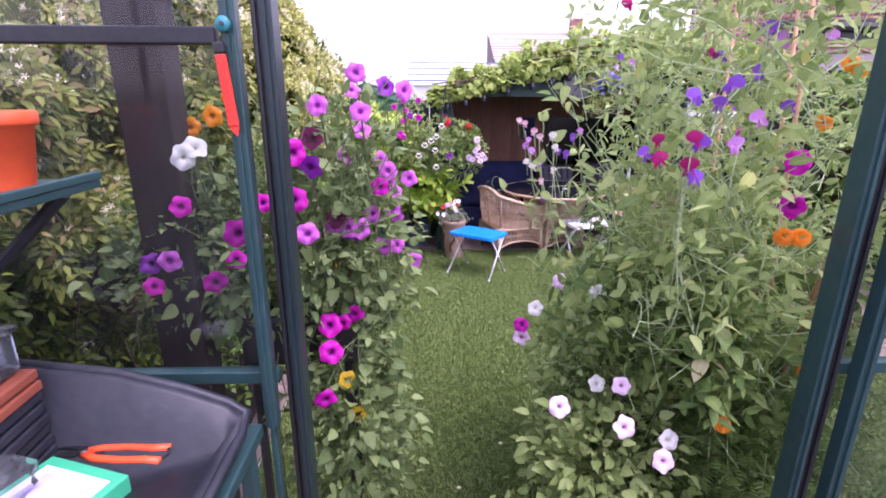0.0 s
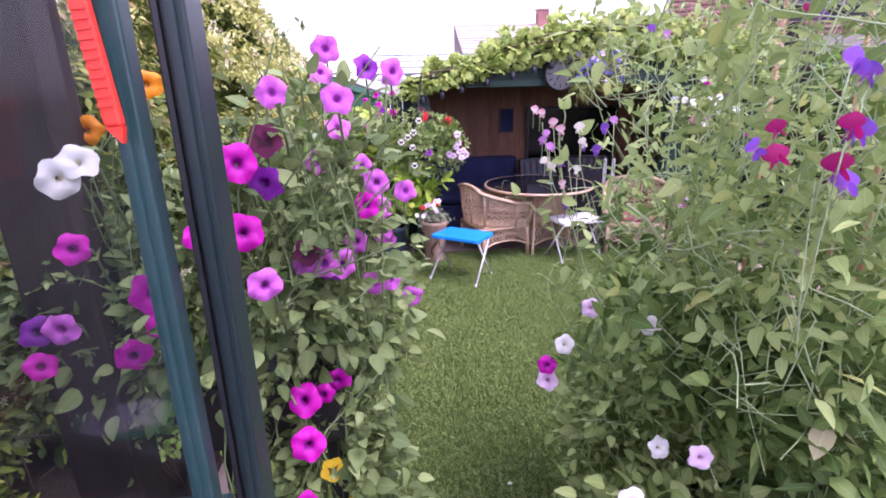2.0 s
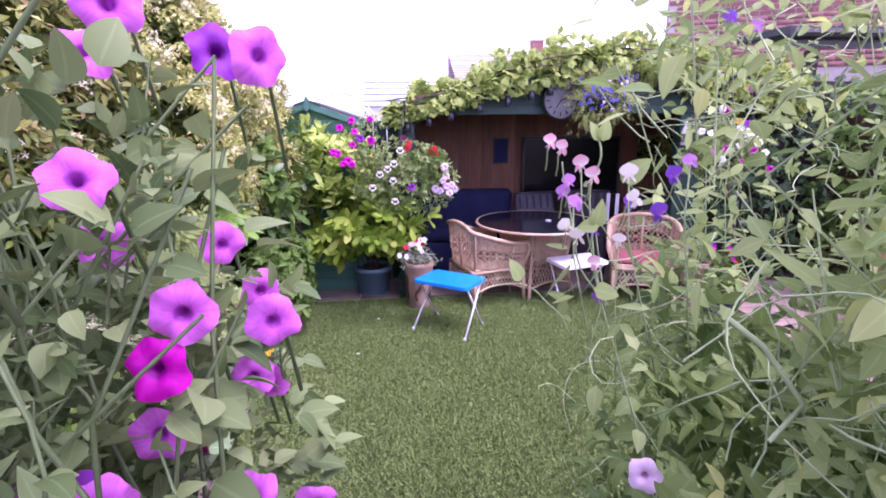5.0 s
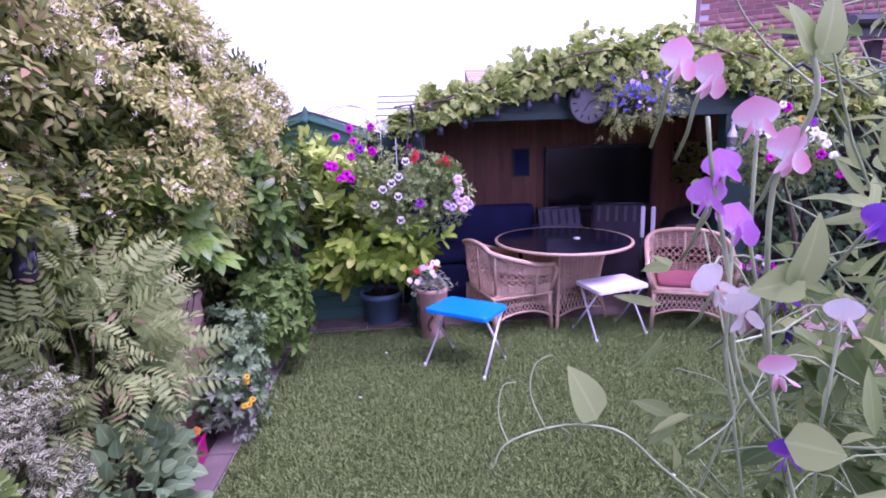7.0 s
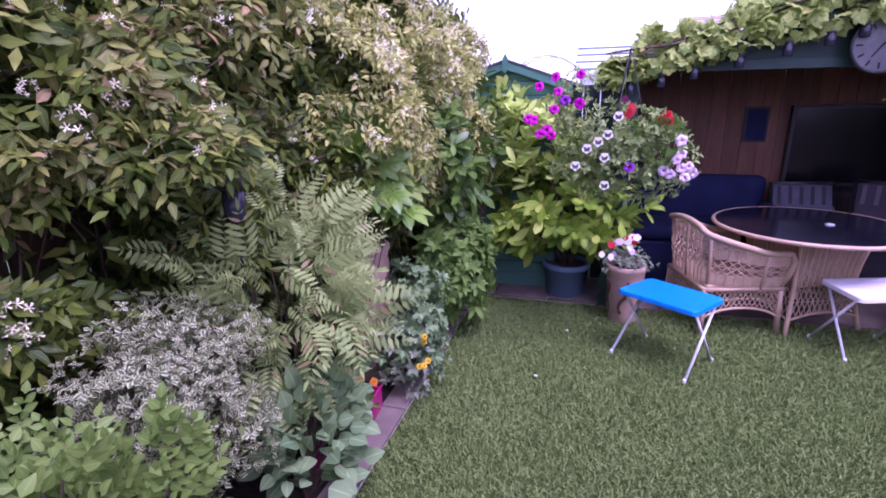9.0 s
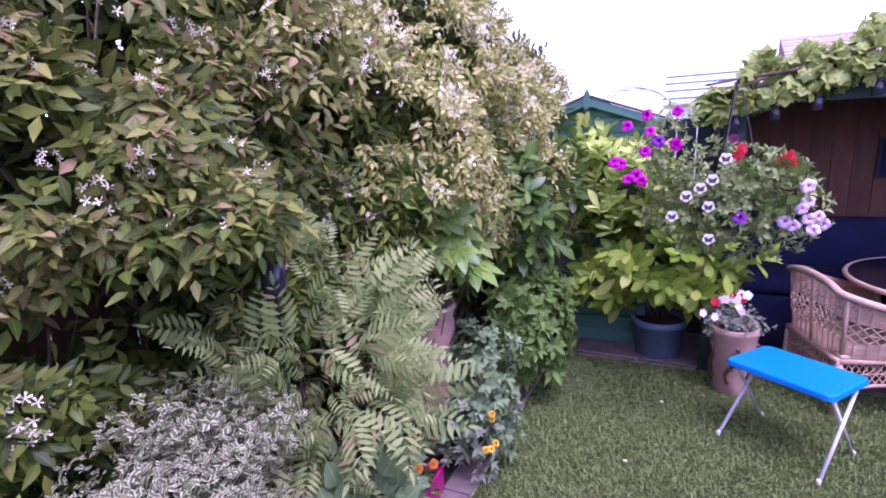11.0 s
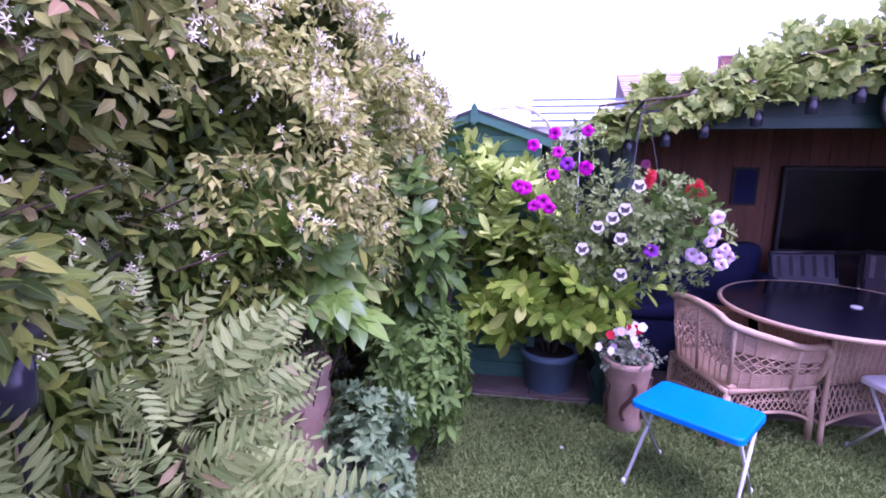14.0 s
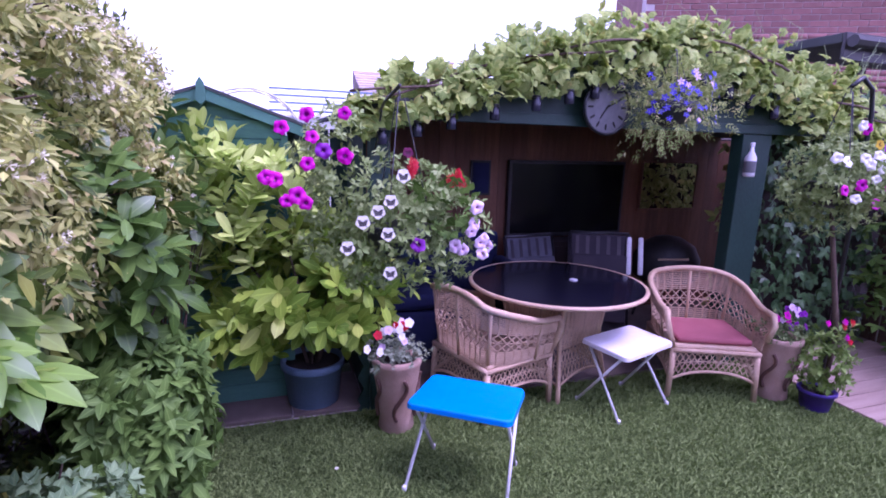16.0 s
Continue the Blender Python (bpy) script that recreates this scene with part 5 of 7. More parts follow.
def hedge_points(n, depth, seed, z0=0.15):
    P, D = [], []
    while len(P) < n:
        y, z = rng.uniform(2.45, 9.4), rng.uniform(z0, 2.9)
        lump = noise.noise(Vector((y * 1.7, z * 1.9, seed))) * 0.36 + noise.noise(Vector((y * 5, z * 5, seed + 4))) * 0.13
        if z > hedge_top(y) + lump or (y > 7.15 and z < 1.55):
            continue
        hole = noise.noise(Vector((y * 2.6, z * 2.9, 11.0)))
        if hole > (0.02 if depth < 0.12 else 0.12) + (0.2 if y > 5.4 else 0.0) and depth < 0.6 and rng.random() < 0.93:
            continue
        x = hedge_face(y, z) + lump - depth - 0.07 * rng.random()
        P.append((x, y, z))
        near = max(0.0, 1 - (hedge_top(y) - z) / 0.4)
        D.append((0.45 + rng.normal(0, 0.25), -0.1 + rng.normal(0, 0.6), -0.35 + 1.2 * near + rng.normal(0, 0.35)))
    return np.array(P), np.array(D)


hedge = thing("jasmine_hedge", "tall star jasmine hedge, bronze-green leaves with small white flowers", "hedge", (0, 0, 0))
FACING = (0.75, -0.35, 0.55)
P, D = hedge_points(8000, 0.0, 3.0)
tall = np.array([[(hedge_face(y, hedge_top(y)) - 0.1 + rng.normal(0, 0.02), y + rng.normal(0, 0.015), hedge_top(y) - 0.1 + 0.075 * j) for j in range(int(rng.integers(4, 7)))][k] for y in rng.uniform(5.2, 9.3, 34) for k in range(4)])
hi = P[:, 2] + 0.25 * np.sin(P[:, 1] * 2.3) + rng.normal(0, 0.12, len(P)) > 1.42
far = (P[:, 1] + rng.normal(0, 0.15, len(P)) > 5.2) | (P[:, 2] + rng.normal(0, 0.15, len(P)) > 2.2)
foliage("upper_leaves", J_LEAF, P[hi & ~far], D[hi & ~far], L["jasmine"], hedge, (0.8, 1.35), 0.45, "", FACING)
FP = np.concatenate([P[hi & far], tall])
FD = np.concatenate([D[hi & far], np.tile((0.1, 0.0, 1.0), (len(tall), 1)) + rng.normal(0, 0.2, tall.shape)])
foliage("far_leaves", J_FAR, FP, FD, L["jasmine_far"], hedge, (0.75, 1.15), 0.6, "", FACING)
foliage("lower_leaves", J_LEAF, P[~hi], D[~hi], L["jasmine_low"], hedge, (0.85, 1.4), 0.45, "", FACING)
# Inner layers take the dark leaf at every height, as coloured-in shade.
P6, D6 = hedge_points(3600, 0.5, 8.0)
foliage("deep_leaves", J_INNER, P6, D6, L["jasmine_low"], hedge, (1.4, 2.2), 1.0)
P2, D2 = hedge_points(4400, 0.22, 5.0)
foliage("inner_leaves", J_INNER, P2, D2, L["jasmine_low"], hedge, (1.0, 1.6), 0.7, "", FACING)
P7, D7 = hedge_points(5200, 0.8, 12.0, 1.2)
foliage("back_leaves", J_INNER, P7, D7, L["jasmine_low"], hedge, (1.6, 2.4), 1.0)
P3, D3 = hedge_points(260, 0.1, 9.0)
wiry("branch_growth", [[(-1.35 + rng.normal(0, 0.1), y + rng.normal(0, 0.2), max(0.0, z - 0.6)), ((x - 1.2) / 2, y + rng.normal(0, 0.1), z - 0.1), (x, y, z)] for x, y, z in P3], 0.005, M["bark"], hedge)
P4, D4 = hedge_points(5200, -0.04, 3.0, 0.9)
w = 0.08 + 0.3 * np.clip(P4[:, 2] - 1.3, 0, 1) + 0.05 * ((P4[:, 1] > 5.0) & (P4[:, 2] > 1.6))
P4 = P4[rng.random(len(P4)) < w]
D4 = np.stack([np.full(len(P4), 1.0), rng.normal(-0.3, 0.5, len(P4)), rng.normal(-0.2, 0.5, len(P4))], 1)
foliage("blossom", SPRAYS, P4, D4, F["cream"], hedge, (0.65, 1.1), 1.5)
P5, _ = hedge_points(60, -0.07, 3.0, 0.5)
for x, y, z in P5:
    if y < 5.4:
        bloom("spray", "cream", hedge, (x, y, z), (1, -0.4 + rng.normal(0, 0.4), rng.normal(-0.1, 0.4)), rng.uniform(0.8, 1.15))

VINE_LEAF = merge(*[turned(leaf_shape(l, 0.066, 3, 0.05, 0.25, 0.85 if a else 1.1), Matrix.Rotation(radians(a), 4, "Z")) for a, l in ((0, 0.075), (48, 0.068), (-48, 0.068), (100, 0.055), (-100, 0.055))])
FATSIA_LEAF = merge(*[turned(leaf_shape(l, 0.074, 4, 0.14, 0.25, 1.25), Matrix.Rotation(radians(a), 4, "Z")) for a, l in ((0, 0.17), (35, 0.16), (-35, 0.16), (70, 0.13), (-70, 0.13), (105, 0.1), (-105, 0.1))])


def shrub(name, label, base, centre, radii, shapes, material, n, size=(0.8, 1.2), rough=0.3, out=1.0, upward=0.25, roll=0.5, low=-0.7, category="shrub", stems=24, seed=1, shell=0.5, freq=2.2, droop=0.0, up=(0, 0, 1)):
    """A shrub: branching stems from its base and leaves through the outer half of its mass."""
    e = thing(name, label, category, base)
    off = Vector(base)
    c = Vector(centre) - off
    P, N = ball_points(n, c, radii, rough, freq, shell, low, seed)
    ok = P[:, 2] > 0.02
    P, N = P[ok], N[ok]
    D = N * out + rng.normal(0, 0.35, N.shape) + np.array((0, 0, upward - droop))
    foliage("crown", shapes, P, D, material, e, size, roll, "", up)
    lines = []
    for k in rng.integers(0, len(P), stems):
        tip = Vector(P[k])
        mid = tip * 0.5 + Vector((rng.normal(0, 0.03), rng.normal(0, 0.03), 0.05))
        lines.append([(tip.x * 0.1, tip.y * 0.1, 0), mid, tip])
    wiry("stem_growth", lines, 0.005, M["bark"], e)
    return e


shrub("euonymus", "low variegated shrub with white-edged grey-green leaves", (-0.8, 4.22, 0.03), (-0.76, 4.22, 0.74), (0.29, 0.32, 0.3), [rosette(leaf_shape(0.025, 0.016, 2, 0.14, 0.2), 5, 62, 25, s, 0.02) for s in (1, 2, 3)], L["euonymus"], 2500, (0.7, 1.25), 0.4, shell=0.45, roll=1.0)
shrub("hydrangea", "leafy pale green shrub at the border's near end", (-0.68, 3.7, 0.03), (-0.6, 3.74, 0.6), (0.27, 0.32, 0.36), [sprig(leaf_shape(0.05, 0.032, 3, 0.2, 0.2), 2, 0.05, 62, s) for s in (1, 2)], L["hydrangea"], 420, (0.7, 1.1), 0.3, upward=0.5, up=(0.3, -0.4, 0.8))
shrub("plectranthus", "low plant with broad blue-green leaves", (-0.6, 4.64, 0.03), (-0.52, 4.64, 0.36), (0.19, 0.27, 0.28), [leaf_shape(0.095, 0.075, 6, 0.12, 0.2, 1.05), leaf_shape(0.08, 0.064, 6, 0.12, 0.2, 1.05)], L["blue_green"], 230, (0.7, 1.1), 0.2, out=0.8, upward=0.35, roll=0.35, up=(0.35, -0.45, 0.9))
SORB = [frond(leaf_shape(0.09, 0.027, 3, 0.16, 0.2), 7, 0.22, 0.25), frond(leaf_shape(0.078, 0.022, 3, 0.16, 0.25), 7, 0.18, 0.45), frond(leaf_shape(0.062, 0.017, 3, 0.16, 0.2), 7, 0.14, 0.2)]
shrub("sorbaria", "feathery false spirea with drooping ferny leaves", (-0.8, 4.95, 0.03), (-0.72, 4.82, 0.86), (0.32, 0.45, 0.42), SORB, L["sorbaria"], 430, (0.5, 0.95), 0.4, out=0.8, upward=-0.05, roll=0.4, shell=0.4, up=(0.6, -0.45, 0.8))
LAUREL = [rosette(leaf_shape(0.145, 0.058, 5, 0.14, 0.22, 1.8), 7, 58, 18, s, 0.05) for s in (1, 2, 3)]
BIG_LAUREL = [rosette(leaf_shape(0.165, 0.066, 5, 0.14, 0.25, 1.9), 7, 60, 20, s, 0.06) for s in (1, 2, 3)]
shrub("fatsia", "fatsia with large bright green hand-shaped leaves", (-0.85, 5.62, 0.03), (-0.71, 5.58, 1.26), (0.24, 0.3, 0.3), [FATSIA_LEAF], L["fatsia"], 95, (0.75, 1.2), 0.25, out=0.9, upward=-0.1, roll=0.3, low=-0.5, up=(0.7, -0.5, 0.7))
shrub("laurel_bush", "dark green glossy-leaved shrub against the hedge", (-0.7, 6.5, 0.03), (-0.5, 6.6, 1.16), (0.26, 0.4, 0.5), BIG_LAUREL, L["laurel_dark"], 72, (0.85, 1.15), 0.25, upward=0.5, roll=0.3)
shrub("laurel_sprig", "upright laurel shoots beside the shed", (-0.5, 7.12, 0.03), (-0.36, 7.1, 1.32), (0.22, 0.16, 0.5), LAUREL, L["laurel_dark"], 46, (0.75, 1.0), 0.2, upward=0.5)
MINT = [rosette(leaf_shape(0.084, 0.038, 4, 0.18, 0.2), 8, 66, 16, s, 0.025) for s in (1, 2)]
shrub("round_bush", "neat rounded mid-green bush at the lawn corner", (-0.62, 6.55, 0.03), (-0.44, 6.5, 0.48), (0.31, 0.36, 0.42), MINT, L["round"], 380, (0.85, 1.2), 0.12, upward=0.4, shell=0.3)
shrub("grey_shrub", "small grey-green leafy plant in the border", (-0.58, 5.75, 0.03), (-0.46, 5.68, 0.38), (0.2, 0.3, 0.36), [rosette(leaf_shape(0.05, 0.03, 3, 0.2, 0.2), 6, 55, 20, 4)], L["blue_green"], 380, (0.8, 1.2), 0.3)
sil = shrub("silver_ragwort", "silver-leaved ragwort with a few yellow flowers", (-0.55, 5.62, 0.03), (-0.46, 5.6, 0.26), (0.16, 0.24, 0.24), [rosette(leaf_shape(0.055, 0.02, 2, 0.2, 0.2, 1.0, 0.15), 6, 50, 20, 5)], L["silver"], 200, (0.7, 1.1), 0.35)
for x, y, z in ((-0.272, 5.3, 0.346), (-0.26, 5.33, 0.36), (-0.29, 5.28, 0.35), (-0.31, 5.42, 0.42), (-0.3, 5.4, 0.46)):
    bloom("marigold", "yellow", sil, (x, y, z), (0.5, -0.6, 0.6), 0.6)
gl = shrub("lavender", "low grey tufted plant at the border edge", (-0.5, 6.1, 0.03), (-0.5, 6.12, 0.16), (0.1, 0.2, 0.14), [leaf_shape(0.06, 0.006, 2, 0.1, 0.2)], L["silver"], 300, (0.7, 1.1), 0.3)

trough = thing("flower_trough", "magenta plastic trough planted with orange pansies", "planter", (-0.592, 5.05, 0.032), 3)
bm = bmesh.new()
for s in (-1, 1):
    box(bm, 0.062 * s - 0.006, 0.062 * s + 0.006, -0.29, 0.29, 0.0, 0.125, 0.003)
    box(bm, -0.0555, 0.0555, 0.284 * s - 0.005, 0.284 * s + 0.005, 0.0, 0.125, 0.003)
box(bm, -0.055, 0.055, -0.278, 0.278, 0, 0.006)
part("wall", bm, M["magenta_plastic"], trough)
for s in (-1, 1):
    part("rim", boxed(0.067 * s - 0.008, 0.067 * s + 0.008, -0.302, 0.302, 0.126, 0.136, 0.003), M["magenta_plastic"], trough)
part("compost", boxed(-0.054, 0.054, -0.277, 0.277, 0.08, 0.1), M["soil"], trough, "dark compost")
P, N = ball_points(150, (0, 0, 0.14), (0.08, 0.24, 0.08), 0.3)
foliage("leaves", [leaf_shape(0.04, 0.02, 2)], P[P[:, 2] > 0.1], N[P[:, 2] > 0.1] + np.array((0, 0, 0.5)), L["round"], trough)
for k in range(11):
    bloom("pansy", "orange", trough, (-0.57 + rng.normal(0, 0.025), 4.93 + 0.032 * k, 0.25 + rng.uniform(0, 0.09)), (0.7, -0.7, 0.5), 0.75)

for y, r in ((6.05, 0.09), (4.35, 0.1)):
    pot("black_pot", "black plastic pot half hidden in the border", r * 0.8, r, 0.16, M["black_plastic"], (-0.62 if y > 5 else -0.5, y, 0.032), 0.006)

urn = thing("terracotta_urn", "tall terracotta urn with a dark scrolled relief", "urn", (-0.74, 5.64, 0.032))
part("body", lathe(bmesh.new(), [(0.09, 0), (0.1, 0.02), (0.09, 0.1), (0.12, 0.45), (0.145, 0.7), (0.14, 0.8), (0.155, 0.83), (0.15, 0.85), (0.13, 0.85), (0.12, 0.8)], 32), M["terracotta"], urn, "", None, True)
for k in range(6):
    a = k * 1.05
    f = lambda t: ((0.1495 - 0.05 * abs(t)) * math.cos(a + 0.28 * math.sin(3 * t)), (0.1495 - 0.05 * abs(t)) * math.sin(a + 0.28 * math.sin(3 * t)), 0.68 + 0.11 * t)
    part("scroll", tubed([f(t) for t in np.linspace(-1.2, 1.0, 12)], 0.007, 6), M["terra_dark"], urn, "dark scrolled relief", None, True)

sol = thing("solar_lamp", "black capped solar lamp on a stake", "garden lamp", (-0.7, 4.55, 0.1))
part("stake", tubed([(0, 0, -0.07), (0, 0, 1.17)], 0.006, 8), M["black_metal"], sol)
part("cover", lathe(bmesh.new(), [(0.03, 1.171), (0.036, 1.19), (0.042, 1.29)], 20), M["lamp_glass"], sol, "smoked lamp cover", None, True)
part("cap", lathe(bmesh.new(), [(0.05, 1.291), (0.056, 1.3), (0.056, 1.318), (0.035, 1.335), (0.01, 1.337)], 24), M["black_plastic"], sol, "", None, True)

# ---------------------------------------------------------------- potted laurel and baskets by the summerhouse
lp = pot("planted_tub", "blue-grey plastic tub on the slabs, holding a laurel", 0.16, 0.19, 0.29, M["pot_blue"], (0.34, 7.37, 0.03), 0.012)
la = thing("potted_laurel", "bushy yellow-green laurel growing in the blue-grey tub", "shrub", (0.34, 7.37, 0.29))
POT_LAUREL = [rosette(leaf_shape(0.145, 0.058, 5, 0.12, 0.12, 2.1), 8, 44, 20, s, 0.08) for s in (4, 5, 6)]
for k in range(7):
    a = k * 0.9
    part("branch", tubed([(0.03 * math.cos(a), 0.03 * math.sin(a), -0.02), (0.14 * math.cos(a), 0.1 * math.sin(a) - 0.04, 0.35), (0.4 * math.cos(a) - 0.05, 0.2 * math.sin(a) - 0.08, 0.8)], 0.011, 8, True, 0.5), M["bark"], la, "", None, True)
P, N = ball_points(140, (-0.02, -0.1, 0.5), (0.58, 0.34, 0.46), 0.3, 2.2, 0.5, -0.92, 4)
up_enough = P[:, 2] > 0.14
P, N = P[up_enough], np.maximum(N[up_enough], (-1, -1, -0.2))
foliage("crown", POT_LAUREL, P, N + np.array((0, -0.15, 0.45)) + rng.normal(0, 0.25, N.shape), L["laurel"], la, (0.9, 1.3), 0.4)
P, N = ball_points(105, (-0.33, -0.08, 0.98), (0.42, 0.26, 0.5), 0.35, 2.2, 0.5, -0.6, 6)
foliage("young_growth", POT_LAUREL, P, N * 0.5 + np.array((-0.1, -0.1, 1.1)) + rng.normal(0, 0.2, N.shape), L["laurel_top"], la, (0.75, 1.15), 0.4, "pale yellow-green young shoots")


def hanging_basket(label, at, radii, top, leaf, material, n, size, cat="hanging basket", hook=None, droop=0.1, rough=0.3, seed=1):
    e = thing("hanging_basket", label, cat, at)
    part("bowl", lathe(bmesh.new(), [(0.02, -0.13), (0.1, -0.1), (0.15, -0.03), (0.16, 0.03), (0.15, 0.032), (0.02, 0.03)], 24), M["black_metal"], e, "", None, True)
    for k in range(3):
        a = k * 2.094
        part("chain", tubed([(0.155 * math.cos(a), 0.155 * math.sin(a), 0.03), (0.02 * math.cos(a), 0.02 * math.sin(a), top - 0.03)], 0.003, 5), M["steel"], e)
    part("hook", tubed([(0, 0, top - 0.04), (0, 0, top - 0.01), (0, 0.012, top), (0, 0.024, top - 0.008)], 0.004, 6), M["steel"], e)
    P, N = ball_points(int(n * 1.35), (0, 0, 0.02), radii, rough, 2.2, 0.6, -0.95, seed)
    foliage("crown", leaf, P, N + rng.normal(0, 0.4, N.shape) + np.array((0, 0, 0.2 - droop)), material, e, size, 0.8)
    return e


SMALL = [rosette(leaf_shape(0.036, 0.02, 2, 0.2, 0.2), 6, 55, 22, s, 0.02) for s in (1, 2)]
hb = hanging_basket("full hanging basket of petunias, white pansies and red geranium", (0.68, 6.44, 1.3), (0.42, 0.25, 0.3), 0.62, SMALL, L["basket"], 560, (0.8, 1.25))
P, N = ball_points(110, (-0.33, -0.1, 0.34), (0.17, 0.13, 0.24), 0.3, 2.2, 0.7)
foliage("petunia_growth", SMALL, P, N + np.array((0, -0.2, 0.6)), L["basket"], hb, (0.7, 1.0), 0.8)
P, N = ball_points(110, (0.17, -0.08, 0.12), (0.17, 0.15, 0.13), 0.2, 2.2, 0.5)
foliage("geranium_leaves", [leaf_shape(0.05, 0.055, 3, 0.1, 0.15, 0.8)], P, N + np.array((0, -0.3, 0.6)), L["round"], hb, (0.7, 1.1), 0.8)
BASKET_FLOWERS = [("magenta", 0.27, 1.79), ("magenta", 0.41, 1.8), ("magenta", 0.29, 1.71), ("magenta", 0.27, 1.61), ("magenta", 0.41, 1.64), ("magenta", 0.18, 1.74), ("magenta", 0.12, 1.56), ("magenta", 0.19, 1.47), ("magenta", 0.26, 1.46), ("purple", 0.33, 1.66), ("purple", 0.71, 1.28), ("magenta", 0.15, 1.55), ("magenta", 0.23, 1.49)]
for c, x, z in BASKET_FLOWERS:
    bloom("petunia", c, hb, (x, 6.2, z), (rng.normal(-0.05, 0.15), -1, rng.normal(0.1, 0.15)), rng.uniform(0.75, 1.0))
for x, z in ((0.63, 1.57), (0.58, 1.47), (0.53, 1.43), (0.47, 1.39), (0.57, 1.34), (0.41, 1.29), (0.58, 1.18)):
    bloom("pansy", "pansy_white", hb, (x, 6.15, z), (-0.1, -1, 0.15), 0.9, 0.0)
bloom("pansy", "pansy_wine", hb, (0.66, 6.2, 1.66), (0, -1, 0.1), 0.7, 0.0)
for x, z in ((1.0, 1.42), (1.02, 1.34), (1.01, 1.27), (1.09, 1.23), (0.93, 1.24), (1.04, 1.21), (0.97, 1.22), (1.06, 1.27), (0.99, 1.31)):
    bloom("petunia", "blush", hb, (x - 0.02, 6.27 + rng.normal(0, 0.03), z + 0.01), (0.1, -1, 0.1), rng.uniform(0.75, 0.95))
for x, z in ((0.91, 1.54), (0.935, 1.525), (0.89, 1.53), (0.915, 1.56), (0.71, 1.58), (0.715, 1.6), (0.705, 1.56)):
    bloom("cluster", "scarlet", hb, (x - 0.015, 6.28, z + 0.01), (rng.normal(0, 0.3), -1, 0.3), 1.1)
br = thing("basket_bracket", "black iron bracket that carries the hanging basket", "bracket", (0.7, 7.16, 1.8))
part("arm", tubed([(0, 0, 0), (0, -0.3, 0.1), (-0.02, -0.72, 0.14)], 0.008, 8), M["black_metal"], br, "", None, True)
part("stay", tubed([(0, 0, -0.18), (0, -0.22, 0.06)], 0.006, 8), M["black_metal"], br)

lob = hanging_basket("hanging basket of blue lobelia and wiry yellowing stems", (2.5, 6.86, 1.96), (0.33, 0.25, 0.23), 0.34, [sprig(leaf_shape(0.026, 0.009, 2, 0.1, 0.2), 3, 0.05, 50, s) for s in (1, 2, 3)], L["bluebell"], 620, (0.6, 1.3), droop=0.25, rough=0.5, seed=3)
for k in range(60):
    a, h = rng.uniform(0, 6.28), rng.uniform(-0.1, 0.2)
    x, y = 2.5 + 0.27 * math.cos(a) * rng.uniform(0.7, 1.05), 6.86 - abs(math.sin(a)) * 0.24
    bloom("star", "lobelia" if rng.random() < 0.75 else "blush", lob, (x, y, 1.95 + h), (math.cos(a), -1, 0.3), rng.uniform(1.0, 1.7))

rb = hanging_basket("hanging basket of white and magenta petunias", (3.46, 6.46, 1.5), (0.36, 0.26, 0.3), 0.6, SMALL, L["basket"], 480, (0.85, 1.25), seed=5)
RIGHT_FLOWERS = [("white", 3.26, 1.86), ("magenta", 3.5, 2.02), ("white", 3.31, 1.45), ("white", 3.52, 1.67), ("white", 3.62, 1.58), ("white", 3.49, 1.62), ("white", 3.19, 1.66), ("white", 3.1, 1.68), ("white", 3.38, 1.65), ("white", 3.69, 1.5), ("magenta", 3.34, 1.53), ("magenta", 3.49, 1.42), ("magenta", 3.59, 1.51), ("magenta", 3.21, 1.5), ("magenta", 3.76, 1.36), ("white", 3.33, 1.68), ("white", 3.44, 1.7), ("magenta", 3.3, 1.84), ("white", 3.58, 1.64), ("white", 3.45, 1.56), ("yellow", 3.42, 1.76), ("purple", 3.5, 1.74)]
for c, x, z in RIGHT_FLOWERS:
    bloom("petunia" if c not in ("yellow", "purple") else "pansy", c, rb, (x, 6.22, z), (rng.normal(-0.3, 0.15), -1, rng.normal(0.1, 0.15)), rng.uniform(0.8, 1.05))
ps = thing("basket_stand", "black pole with a crook that carries a basket", "stand", (3.74, 6.5, 0))
part("pole", tubed([(0, 0, -0.05), (0, 0, 1.95), (-0.05, -0.01, 2.1), (-0.18, -0.03, 2.16), (-0.28, -0.04, 2.1)], 0.014, 8), M["black_metal"], ps, "", None, True)
part("stem", tubed([(0.06, 0.02, 0), (0.02, -0.03, 0.5), (-0.06, 0.0, 0.9), (-0.2, 0, 1.35)], 0.022, 8, True, 0.6), M["bark"], ps, "twisting brown woody stem", None, True)

